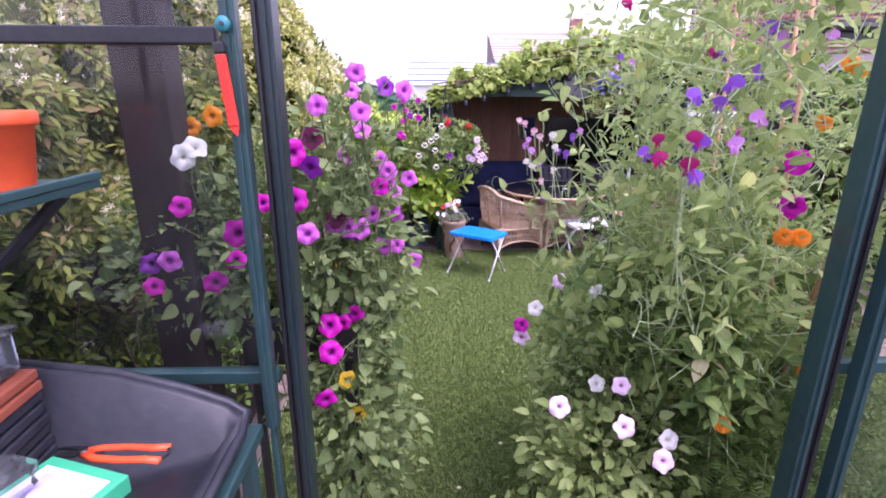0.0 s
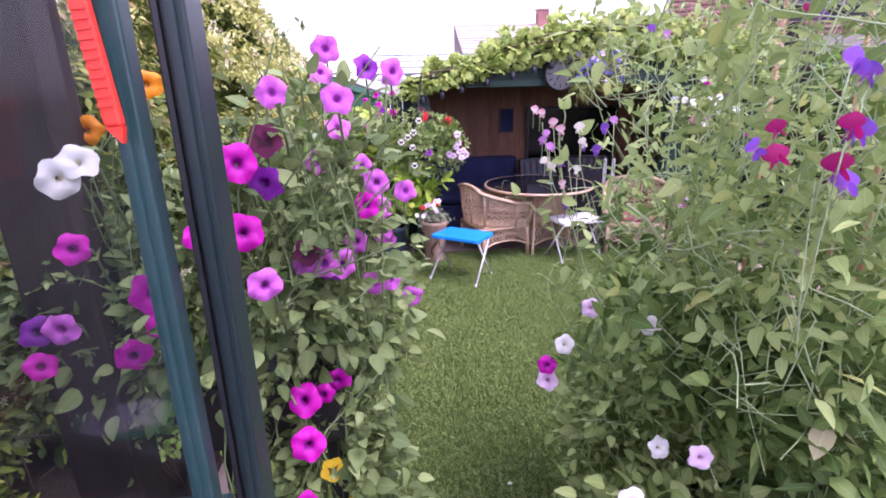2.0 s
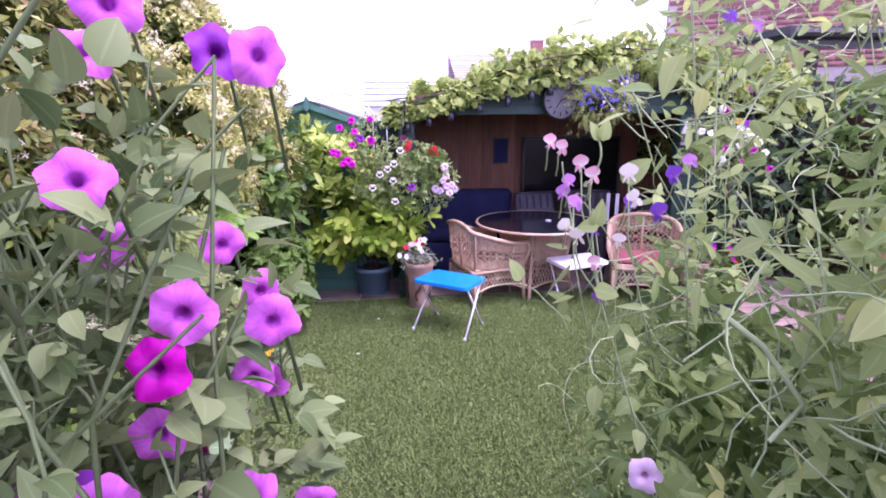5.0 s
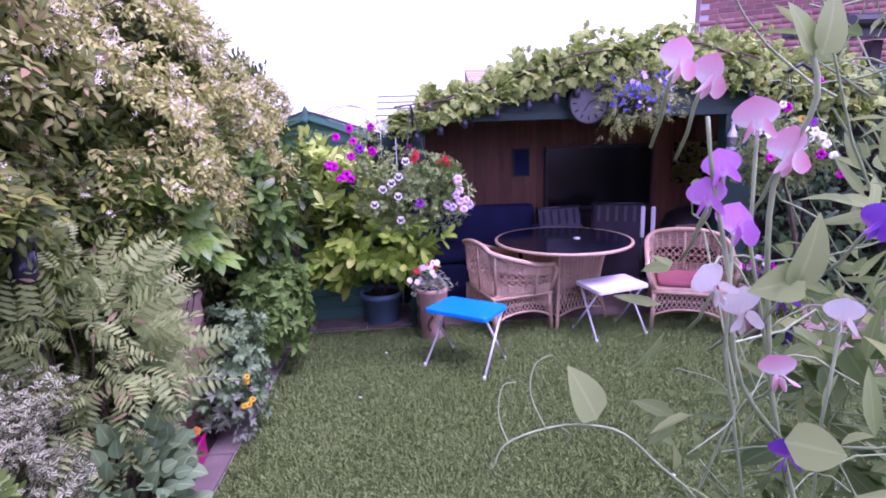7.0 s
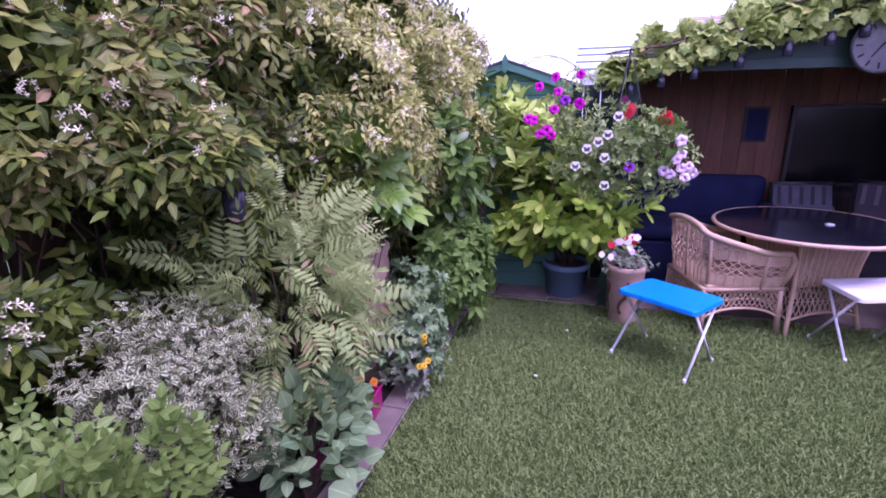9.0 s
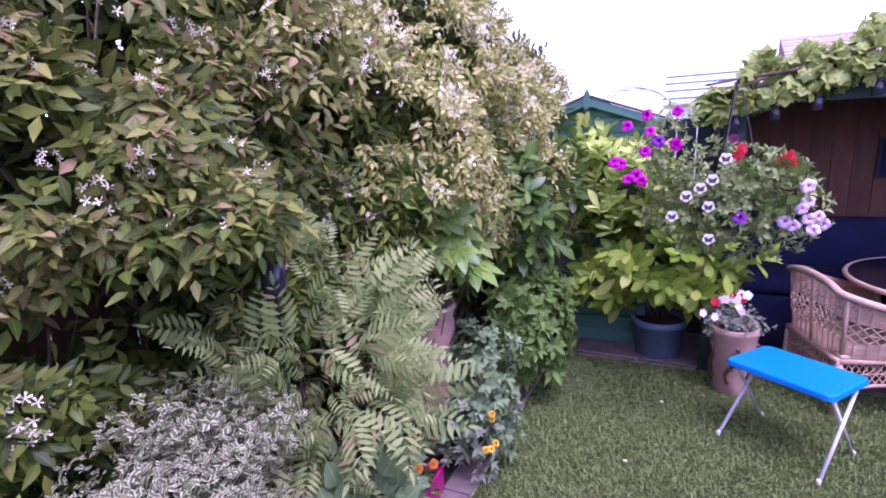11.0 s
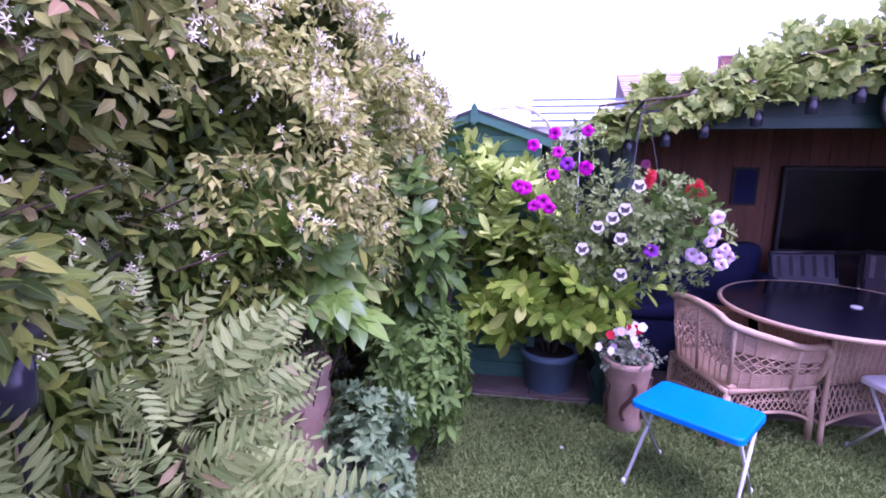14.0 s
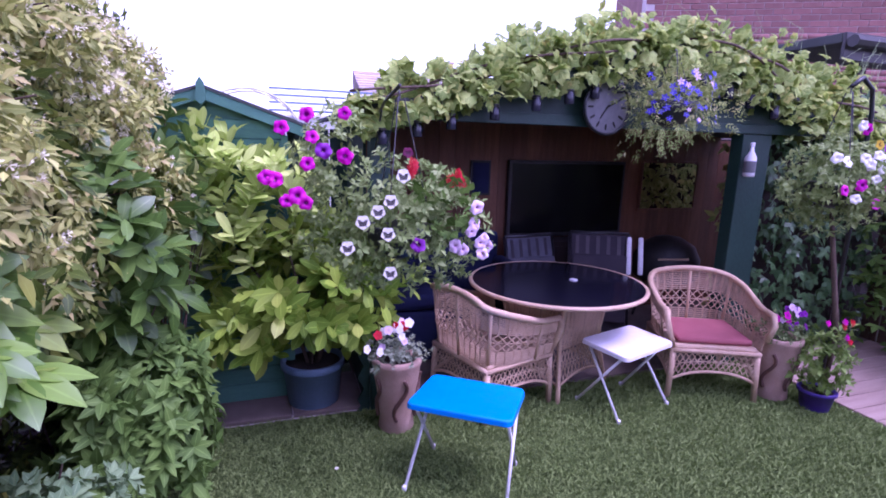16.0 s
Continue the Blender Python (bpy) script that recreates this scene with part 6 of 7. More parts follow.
tp = thing("terracotta_pot", "tall terracotta pot with a dark carved relief", "flower pot", (0.8, 6.96, 0), group="carved terracotta pots")
part("wall", lathe(bmesh.new(), [(0.1, 0), (0.108, 0.01), (0.1, 0.08), (0.118, 0.24), (0.138, 0.36), (0.14, 0.4), (0.15, 0.42), (0.15, 0.45), (0.14, 0.455), (0.125, 0.455), (0.12, 0.42)], 36), M["terracotta"], tp, "", None, True)
part("compost", lathe(bmesh.new(), [(0.118, 0.41), (0.118, 0.42), (0.01, 0.43)], 20), M["soil"], tp)
for k in range(5):
    a = 3.4 + k * 1.2566
    pts = []
    for t in np.linspace(-1, 1, 14):
        z = 0.22 + 0.13 * t
        r = 0.1 + 0.0375 * (z / 0.36) + 0.004
        pts.append((r * math.cos(a + 0.3 * math.sin(2.6 * t)), r * math.sin(a + 0.3 * math.sin(2.6 * t)), z))
    part("relief", tubed(pts, 0.012, 6), M["terra_dark"], tp, "dark carved relief", None, True)
copy_thing(tp, pose(3.46, 6.64, 0, 0, 0, 80))
for n, (x, y) in enumerate(((0.8, 6.96), (3.46, 6.64))):
    e = thing("bedding_plant", "silver-leaved bedding with pale and crimson flowers in a terracotta pot", "flowers", (x, y, 0.43))
    P, N = ball_points(260, (0, 0, 0.05), (0.17, 0.15, 0.11), 0.3, 2.5, 0.7, -0.5, n)
    foliage("crown", [rosette(leaf_shape(0.03, 0.012, 2, 0.2, 0.2), 6, 50, 25, 3)], P, N + np.array((0, 0, 0.4)), L["silver"] if n == 0 else L["petunia"], e, (0.7, 1.2), 1.0)
    for k in range(16):
        c = ("blush", "white", "scarlet", "white")[k % 4] if n == 0 else ("purple", "blush", "magenta", "purple")[k % 4]
        bloom("pansy", c, e, (x + rng.normal(0, 0.08), y - 0.06 + rng.normal(0, 0.03), 0.53 + rng.uniform(0, 0.16)), (rng.normal(0, 0.4), -1, 0.4), rng.uniform(0.6, 0.95))
pot("violet_pot", "small violet plastic pot on the lawn edge", 0.085, 0.11, 0.14, M["purple_plastic"], (3.6, 6.42, 0), 0.006)
vp = thing("pot_plant", "leafy green pot plant with a few crimson flowers", "flowers", (3.6, 6.42, 0.13))
P, N = ball_points(170, (0, 0, 0.22), (0.2, 0.18, 0.22), 0.35)
foliage("crown", SMALL, P, N + np.array((0, 0, 0.4)), L["hydrangea"], vp, (1.0, 1.5), 0.8)
for k in range(6):
    bloom("cluster", "scarlet" if k % 2 else "magenta", vp, (3.6 + rng.normal(0, 0.1), 6.3, 0.55 + rng.uniform(-0.05, 0.12)), (0, -1, 0.3), 0.9)

# ---------------------------------------------------------------- vine on the roof, ivy on the wall
vine = thing("grape_vine", "pale green grape vine trained along the summerhouse roof", "climber", (0, 0, 0))
ROOF = [(0.5, 1.86), (1.0, 1.98), (1.4, 2.07), (1.83, 2.18), (2.2, 2.27), (2.64, 2.36), (3.1, 2.3), (3.74, 2.14), (4.22, 2.02), (4.75, 1.88)]
CREST = [(0.5, 1.9), (1.0, 2.12), (1.4, 2.27), (1.83, 2.4), (2.2, 2.5), (2.64, 2.52), (3.1, 2.56), (3.74, 2.5), (4.22, 2.4), (4.75, 2.24)]
xs = rng.uniform(0.52, 4.75, 2500)
lo = np.interp(xs, *zip(*ROOF)) - 0.14 - 0.12 * (xs > 3.0) * rng.random(2500)
hi = np.interp(xs, *zip(*CREST)) + 0.05 * np.sin(xs * 9) + 0.05 * np.sin(xs * 23 + 1)
P = np.stack([xs, 6.98 + 0.4 * rng.random(2500) ** 1.3, lo + (hi - lo) * rng.random(2500)], 1)
P[:, 1] += np.maximum(0, P[:, 2] - np.interp(xs, *zip(*ROOF))) * 0.4
D = np.stack([rng.normal(0, 0.6, 2500), -0.7 + rng.normal(0, 0.4, 2500), rng.normal(-0.1, 0.6, 2500)], 1)
foliage("leaves", [VINE_LEAF], P, D, L["vine"], vine, (0.5, 1.15), 0.8, up=(0, -0.7, 0.7))
for k in range(2):
    part("cane", tubed([(x, 7.05 + 0.05 * math.sin(x * 5 + k), np.interp(x, *zip(*ROOF)) + 0.06 + 0.04 * math.sin(x * 4 + 2 * k)) for x in np.linspace(0.55, 4.7, 40)], 0.008, 6), M["bark"], vine, "brown woody cane", None, True)
wiry("tendril_growth", [[(x, 7.0, z), (x + rng.normal(0, 0.04), 6.98, z + 0.1), (x + rng.normal(0, 0.1), 6.96, z + rng.uniform(0.12, 0.26))] for x, z in zip(xs[:40], hi[:40] - 0.14)], 0.0016, M["pale_stem"], vine)

solo("wall_side", boxed(3.8, 6.6, 7.42, 7.5, -0.05, 2.15), M["dark_wood"], "dark boarded wall behind the ivy", "wall", kind="structure")
ivy = thing("ivy", "dark green ivy covering the wall beside the summerhouse", "climber", (4.9, 7.4, 0))
n = 1500
P = np.stack([rng.uniform(-1.1, 1.6, n), -0.02 - 0.16 * rng.random(n), rng.uniform(0.02, 2.2, n)], 1)
D = np.stack([rng.normal(0, 0.5, n), -0.35 + rng.normal(0, 0.2, n), -0.8 + rng.normal(0, 0.3, n)], 1)
IVY_LEAF = merge(*[turned(leaf_shape(l, 0.04, 2, 0.1, 0.15), Matrix.Rotation(radians(a), 4, "Z")) for a, l in ((0, 0.085), (60, 0.06), (-60, 0.06))])
foliage("leaves", [IVY_LEAF], P, D, L["ivy"], ivy, (0.8, 1.3), 0.4, up=(0, -1, 0.3))
P[:, 1] = 0.12 + 0.14 * rng.random(n)
D[:, 1] *= -1
foliage("back_leaves", [IVY_LEAF], P, D, L["vine"], ivy, (0.9, 1.5), 0.4, up=(0, 1, 0.3))

# ---------------------------------------------------------------- petunias by the greenhouse door
mg = thing("petunia_planter", "tall planter overflowing with magenta and violet petunias", "planter", (0.1, 2.66, 0))
part("trough", boxed(-0.2, 0.16, -0.07, 0.1, 1.05, 1.22, 0.02), M["black_plastic"], mg)
for x in (-0.17, 0.12):
    for y in (-0.04, 0.08):
        part("leg", boxed(x - 0.012, x + 0.012, y - 0.012, y + 0.012, 0, 1.049, 0.003), M["black_metal"], mg)
NEAR_LEFT = [("magenta", 0.14, 2.46, 1.72), ("magenta", 0.138, 2.449, 1.605), ("magenta", 0.05, 2.48, 1.59), ("magenta", 0.038, 2.317, 1.553), ("magenta", -0.02, 2.44, 1.45), ("pink", 0.181, 2.376, 1.534), ("magenta", 0.336, 2.622, 1.605), ("pink", 0.315, 2.419, 1.819), ("pink", 0.2, 2.5, 1.83), ("purple", 0.17, 2.5, 1.68), ("magenta", 0.192, 2.504, 1.231), ("magenta", 0.225, 2.53, 1.225), ("magenta", 0.255, 2.55, 1.245), ("magenta", 0.212, 2.408, 1.198), ("magenta", 0.183, 2.432, 1.038), ("pink", 0.21, 2.575, 1.502), ("pink", 0.283, 2.596, 1.489), ("purple", 0.262, 2.6, 1.487), ("pink", 0.245, 2.585, 1.495), ("pink", 0.341, 2.665, 1.416)]
NEAR_MORE = [("magenta", -0.09, 2.46, 1.38), ("white", -0.078, 2.36, 1.719), ("white", -0.06, 2.38, 1.74), ("purple", -0.27, 2.5, 1.42), ("magenta", -0.16, 2.48, 1.58), ("pink", 0.424, 2.768, 1.334), ("pink", 0.367, 2.842, 1.471), ("pink", 0.36, 2.8, 1.5), ("pink", 0.405, 2.788, 1.869), ("pink", 0.26, 2.799, 1.919), ("pink", 0.29, 2.642, 1.761), ("pink", 0.221, 2.788, 1.674), ("pink", 0.318, 2.876, 1.65), ("pink", 0.309, 2.665, 1.516), ("pink", 0.375, 2.7, 1.41), ("pink", 0.36, 2.63, 1.65), ("pink", 0.42, 2.68, 1.62)]
NEAR_END = [("pink", 0.34, 2.95, 1.56), ("pink", 0.36, 2.93, 1.53), ("purple", 0.345, 2.85, 1.88), ("pink", 0.25, 2.76, 1.87), ("magenta", -0.25, 2.46, 1.37), ("pink", -0.2, 2.46, 1.44)]
PLEAF = [leaf_shape(0.052, 0.037, 7, 0.22, 0.3, 1.1), leaf_shape(0.04, 0.026, 6, 0.3, 0.35, 1.1), rosette(leaf_shape(0.03, 0.016, 3, 0.2, 0.1), 5, 45, 20, 3, 0.03)]
for c, r, n, sd in (((-0.02, 0.0, 1.4), (0.34, 0.2, 0.3), 1100, 1), ((0.14, 0.02, 1.62), (0.2, 0.16, 0.28), 420, 2), ((0.12, -0.02, 0.9), (0.2, 0.2, 0.5), 1300, 3), ((0.2, 0.14, 1.35), (0.15, 0.18, 0.34), 420, 4), ((-0.32, -0.02, 1.36), (0.27, 0.16, 0.3), 650, 5)):
    P, N = ball_points(n, c, r, 0.3, 2.4, 0.6, -0.95, sd)
    ok = (P[:, 1] > -0.36) & cleared(P, NEAR_LEFT + NEAR_MORE + NEAR_END, (0.1, 2.66, 0))
    foliage("crown", PLEAF, P[ok], N[ok] + rng.normal(0, 0.4, N[ok].shape) + np.array((0, 0, 0.1)), L["petunia"], mg, (0.55, 1.1), 0.7)
lines = []
for k in range(70):
    x0, x1 = rng.uniform(-0.15, 0.26), min(0.3, max(-0.3, rng.normal(0.08, 0.16)))
    y1 = rng.uniform(-0.16, 0.16)
    z1 = rng.choice([rng.uniform(1.5, 1.93), rng.uniform(0.6, 1.1)], p=[0.65, 0.35])
    lines.append([(x0, 0, 1.2), ((x0 + x1) / 2, y1 * 0.9 - 0.02, (1.25 + z1) / 2 + 0.08), (x1, y1, z1)])
shoots, tips = [], []
for k in range(64):
    a = Vector((rng.uniform(-0.3, 0.3), rng.uniform(-0.2, 0.22), rng.uniform(1.35, 1.62)))
    lean = Vector((rng.normal(0.01, 0.04), rng.normal(-0.01, 0.04), rng.uniform(0.1, 0.3)))
    bow = Vector((rng.normal(0, 0.03), rng.normal(0, 0.03), 0))
    pts = [a + lean * f + bow * math.sin(math.pi * f) for f in np.linspace(0, 1, 6)]
    shoots.append(pts)
    tips += [(p, (rng.normal(0, 0.8), rng.normal(-0.2, 0.6), 0.45)) for p in pts for _ in (0, 1)]
wiry("upright_growth", shoots, 0.0017, M["stem"], mg, 5, 0.7)
foliage("shoot_leaves", [leaf_shape(0.036, 0.015, 4, 0.25, 0.3), leaf_shape(0.026, 0.01, 3, 0.2, 0.1)], [t[0] for t in tips], [t[1] for t in tips], L["petunia"], mg, (0.7, 1.3), 0.6)
wiry("stem_growth", lines, 0.0028, M["stem"], mg)
for c, x, y, z in NEAR_LEFT + NEAR_MORE + NEAR_END:
    bloom("petunia", c, mg, (x, y, z), (0.35 + rng.normal(0, 0.25), -1, 0.15 + rng.normal(0, 0.25)), rng.uniform(0.72, 0.98))
    part("flower_stalk", tubed([(x - 0.1, y + 0.1 - 2.66, z - 0.13), (x - 0.1 - 0.005, y + 0.06 - 2.66, z - 0.02), (x - 0.1, y + 0.03 - 2.66, z)], 0.0025, 5), M["stem"], mg, "", None, True)
bloom("pansy", "pansy_wine", mg, (0.168, 2.545, 1.749), (0.3, -1, 0.1), 1.0, 0.0)
bloom("pansy", "pansy_wine", mg, (0.22, 2.56, 1.53), (0.3, -1, 0.1), 0.9, 0.0)
for x, y, z in ((0.235, 2.5, 1.06), (0.253, 2.541, 0.914)):
    bloom("pansy", "yellow", mg, (x, y, z), (0.3, -1, 0.2), 0.85, 0.0)
for x, y, z in ((-0.1, 2.6, 1.8), (-0.17, 2.62, 1.77), (-0.05, 2.62, 1.85)):
    bloom("petunia", "orange", mg, (x, y, z), (0.4, -1, 0.1), 0.8)

# ---------------------------------------------------------------- sweet peas on canes
sp = thing("sweet_peas", "tangled sweet peas on canes with pink, white and violet flowers", "climber", (1.45, 2.98, 0))
for k in (0, 1, 6):
    a = k * 0.9
    bx, by = 0.36 * math.cos(a), 0.34 * math.sin(a)
    part("cane", tubed([(bx, by, 0), (bx * 0.7, by * 0.7, 2.3)], 0.007, 8), M["cane"], sp, "brown bamboo cane", None, True)
part("cane", tubed([(0.2, -0.34, 0.9), (0.38, -0.3, 1.85)], 0.011, 8), M["cane"], sp, "brown bamboo cane", None, True)


PEAS = [("pea_wine", 1.08, 2.85, 2.11), ("pea_wine", 1.01, 2.36, 1.751), ("pea_wine", 1.016, 2.357, 1.704), ("pea_violet", 0.98, 2.37, 1.72), ("pea_wine", 1.032, 2.255, 1.761), ("pea_violet", 1.05, 2.26, 1.75), ("pea_violet", 1.049, 2.26, 1.676), ("pea_wine", 1.04, 2.27, 1.7), ("pea_mauve", 1.148, 2.28, 1.747), ("pea_mauve", 1.2, 2.31, 1.8), ("pea_violet", 1.225, 3.244, 1.989), ("pea_mauve", 1.25, 3.2, 1.97), ("pea_violet", 1.311, 2.487, 2.003), ("pea_mauve", 1.33, 2.48, 1.98), ("pea_wine", 1.259, 2.649, 1.96), ("pea_violet", 1.28, 2.64, 1.95), ("pea_violet", 1.02, 2.26, 1.846), ("pea_violet", 1.12, 2.29, 1.87), ("pea_violet", 1.2, 2.35, 1.9), ("pea_violet", 1.13, 2.35, 1.83), ("pea_violet", 1.4, 2.5, 1.82), ("pea_mauve", 1.55, 2.6, 2.0)]
PEAS_NEAR = [("pea_pink", 0.81, 3.08, 1.76), ("pea_pink", 0.83, 3.08, 1.75), ("pea_pink", 0.87, 3.08, 1.72), ("pea_pink", 0.89, 3.08, 1.7), ("pea_mauve", 0.85, 3.08, 1.69), ("pea_mauve", 0.84, 3.08, 1.67), ("pea_mauve", 0.86, 3.08, 1.65), ("pea_white", 0.85, 3.08, 1.61), ("pea_white", 0.87, 3.08, 1.59), ("pea_violet", 0.9, 3.08, 1.6), ("pea_white", 0.95, 3.08, 1.58), ("pea_pink", 0.91, 3.08, 1.54), ("pea_violet", 0.92, 3.08, 1.47), ("pea_violet", 0.96, 3.08, 1.65), ("pea_white", 0.92, 3.0, 1.71), ("pea_white", 0.93, 3.0, 1.67), ("pea_violet", 0.97, 2.98, 1.65), ("pea_violet", 0.99, 2.98, 1.71), ("pea_mauve", 1.01, 2.98, 1.73)]


def pea_point():
    while True:
        z = rng.uniform(0.05, 2.25)
        a = rng.uniform(0, 6.283)
        r = (0.3 + 0.28 * math.sin(min(1.0, z / 1.9) * math.pi * 0.62)) * (0.45 + 0.55 * rng.random() ** 0.5) * (1 + 0.3 * noise.noise(Vector((math.cos(a) * 1.5, math.sin(a) * 1.5, z * 2))))
        p = Vector((r * math.cos(a) * 1.05, r * math.sin(a) * 1.05, z))
        if rng.random() < 0.3 and z > 0.7:
            p = Vector((-0.22 + 0.3 * r * math.cos(a), -0.42 + 0.6 * r * math.sin(a), 0.55 + 0.72 * z))
        open_side = p.x < -0.28 and p.y > -0.22 and z > 0.95
        if p.x > -0.56 and p.y > -0.71 and not ((open_side and rng.random() < 0.78) or (z > 1.5 and rng.random() < 0.45)):
            return p


n = 9000
P = np.array([pea_point() for _ in range(n)])
D = np.stack([P[:, 0] * 1.2 + rng.normal(0, 0.6, n), P[:, 1] * 1.2 + rng.normal(0, 0.6, n), rng.normal(0.25, 0.6, n)], 1)
PEA_OVAL = leaf_shape(0.05, 0.026, 4, 0.22, 0.2)
PEALEAF = [merge(turned(PEA_OVAL, Matrix.Rotation(radians(46), 4, "Z")), turned(PEA_OVAL, Matrix.Rotation(radians(-46), 4, "Z") @ Matrix.Rotation(0.3, 4, "Y"))), leaf_shape(0.06, 0.034, 5, 0.25, 0.35, 1.1), leaf_shape(0.075, 0.016, 4, 0.3, 0.2)]
DOOR_SIDE = [("", 1.413, 2.449, 1.695), ("", 1.4, 2.419, 1.589), ("", 1.334, 2.285, 1.542)]
ok = cleared(P, PEAS + DOOR_SIDE, (1.45, 2.98, 0), (-0.5, -1.0, 0.05), 0.3, 0.04) & cleared(P, PEAS_NEAR, (1.45, 2.98, 0), (-0.5, -1.0, 0.05), 0.5, 0.04)
P, D, n = P[ok], D[ok], int(ok.sum())
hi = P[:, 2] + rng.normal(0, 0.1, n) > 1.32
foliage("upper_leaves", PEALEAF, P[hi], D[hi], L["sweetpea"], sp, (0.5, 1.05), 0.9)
# Low and inner leaves get the darker copy, shade set in its colour.
foliage("lower_leaves", PEALEAF, P[~hi], D[~hi], L["pea_shaded"], sp, (0.6, 1.1), 0.7)
foliage("inner_leaves", PEALEAF, P[~hi][:2600] * np.array((0.72, 0.72, 0.97)), D[~hi][:2600], L["pea_shaded"], sp, (1.2, 1.9), 1.0)
lines, curls = [], []
for k in range(520):
    p = pea_point()
    q = p + Vector((rng.normal(0, 0.1), rng.normal(0, 0.1), rng.uniform(0.0, 0.45)))
    m = (p + q) / 2 + Vector((rng.normal(0, 0.05), rng.normal(0, 0.05), 0))
    lines.append([p, m, q])
for k in range(700):
    p = pea_point()
    if p.z < 0.7:
        continue
    o = Vector((p.x, p.y, 0)).normalized() * 0.03
    pts = [p]
    d = Vector((o.x, o.y, rng.uniform(-0.01, 0.03)))
    for j in range(7):
        d = Matrix.Rotation(rng.normal(0.25, 0.3), 3, "Z") @ d + Vector((0, 0, rng.normal(0, 0.01)))
        pts.append(pts[-1] + d * 0.8)
    if all(v.x > -0.62 and v.y > -0.69 for v in pts):
        curls.append(pts)
for k in range(260):
    p = pea_point()
    if p.z < 1.0:
        continue
    pts = [p]
    d = Vector((rng.normal(-0.2, 1), rng.normal(-0.3, 0.8), rng.normal(0.1, 0.8))).normalized() * 0.045
    for j in range(7):
        d = (d + Vector((rng.normal(0, 0.012), rng.normal(0, 0.012), rng.normal(0, 0.012)))).normalized() * 0.045
        pts.append(pts[-1] + d)
    if all(v.x > -0.55 and v.y > -0.7 for v in pts):
        lines.append(pts)
wiry("stem_growth", [ln for ln in lines if min(v.x for v in ln) > -0.5 and min(v.y for v in ln) > -0.69], 0.0019, M["pale_stem"], sp, 5, 0.7)
wiry("tendril_growth", curls, 0.0016, M["pale_stem"], sp, 4, 0.5)
for c, x, y, z in PEAS + PEAS_NEAR:
    bloom("pea", c, sp, (x, y, z), (-0.35 + rng.normal(0, 0.45), -1, rng.normal(0.05, 0.2)), rng.uniform(0.5, 0.68) if y > 2.95 else rng.uniform(0.65, 0.9), rng.normal(0, 0.3))
for k, (c, x, y, z) in enumerate(PEAS + PEAS_NEAR):
    drop = rng.uniform(0.2, 0.4) if k % 4 == 0 else 0.05
    side = rng.uniform(0.02, 0.12) if k % 4 == 0 else 0.012
    part("flower_stalk", tubed([(x + side - 1.45, y - 2.93, z - drop), (x + side * 0.5 - 1.45, y - 2.955, z - drop * 0.6), (x + side * 0.1 - 1.45, y - 2.97, z - drop * 0.25), (x - 1.45, y - 2.98, z)], 0.0014, 5), M["pale_stem"], sp, "", None, True)


def eased(pts, n=4):
    """A smooth line through points."""
    pts = [Vector(p) for p in pts]
    q = [2 * pts[0] - pts[1]] + pts + [2 * pts[-1] - pts[-2]]
    out = []
    for i in range(1, len(q) - 2):
        for t in np.arange(n) / n:
            out.append(0.5 * (2 * q[i] + (q[i + 1] - q[i - 1]) * t + (2 * q[i - 1] - 5 * q[i] + 4 * q[i + 1] - q[i + 2]) * t * t + (3 * q[i] - q[i - 1] - 3 * q[i + 1] + q[i + 2]) * t ** 3))
    return out + [pts[-1]]


SHOOT = [(0.87, 1.4), (0.85, 1.44), (0.82, 1.47), (0.79, 1.5), (0.76, 1.51), (0.73, 1.51), (0.7, 1.5), (0.69, 1.48)]
part("shoot", tubed(eased([(x - 1.45, 0.1 + 0.004 * math.sin(9 * x), z) for x, z in SHOOT]), 0.0013, 6, True, 0.4), M["pale_stem"], sp, "pale trailing shoot", None, True)
for pts in ([(0.73, 1.51), (0.72, 1.535), (0.724, 1.555), (0.738, 1.56), (0.744, 1.553)], [(0.702, 1.5), (0.696, 1.52), (0.7, 1.54), (0.712, 1.54)], [(0.742, 1.51), (0.75, 1.5), (0.75, 1.488)], [(0.84, 1.48), (0.875, 1.5), (0.882, 1.512), (0.87, 1.53), (0.84, 1.54)]):
    part("tendril", tubed(eased([(x - 1.45, 0.1 + 0.006 * k, z) for k, (x, z) in enumerate(pts)], 5), 0.0006, 5, True, 0.6), M["pale_stem"], sp, "curling tendril", None, True)
for pts, r in (([(0.89, 3.08, 1.79), (0.901, 3.07, 1.74), (0.893, 3.09, 1.68), (0.908, 3.1, 1.58), (0.93, 3.1, 1.47), (1.0, 3.08, 1.25), (1.1, 3.05, 0.9)], 0.0017), ([(0.835, 3.08, 1.73), (0.842, 3.08, 1.69), (0.86, 3.08, 1.62), (0.885, 3.09, 1.53), (0.95, 3.1, 1.45)], 0.0014)):
    part("main_stem", tubed(eased([(x - 1.45, y - 2.98, z) for x, y, z in pts]), r, 8, True, 1.3), M["pale_stem"], sp, "pale climbing stem", None, True)
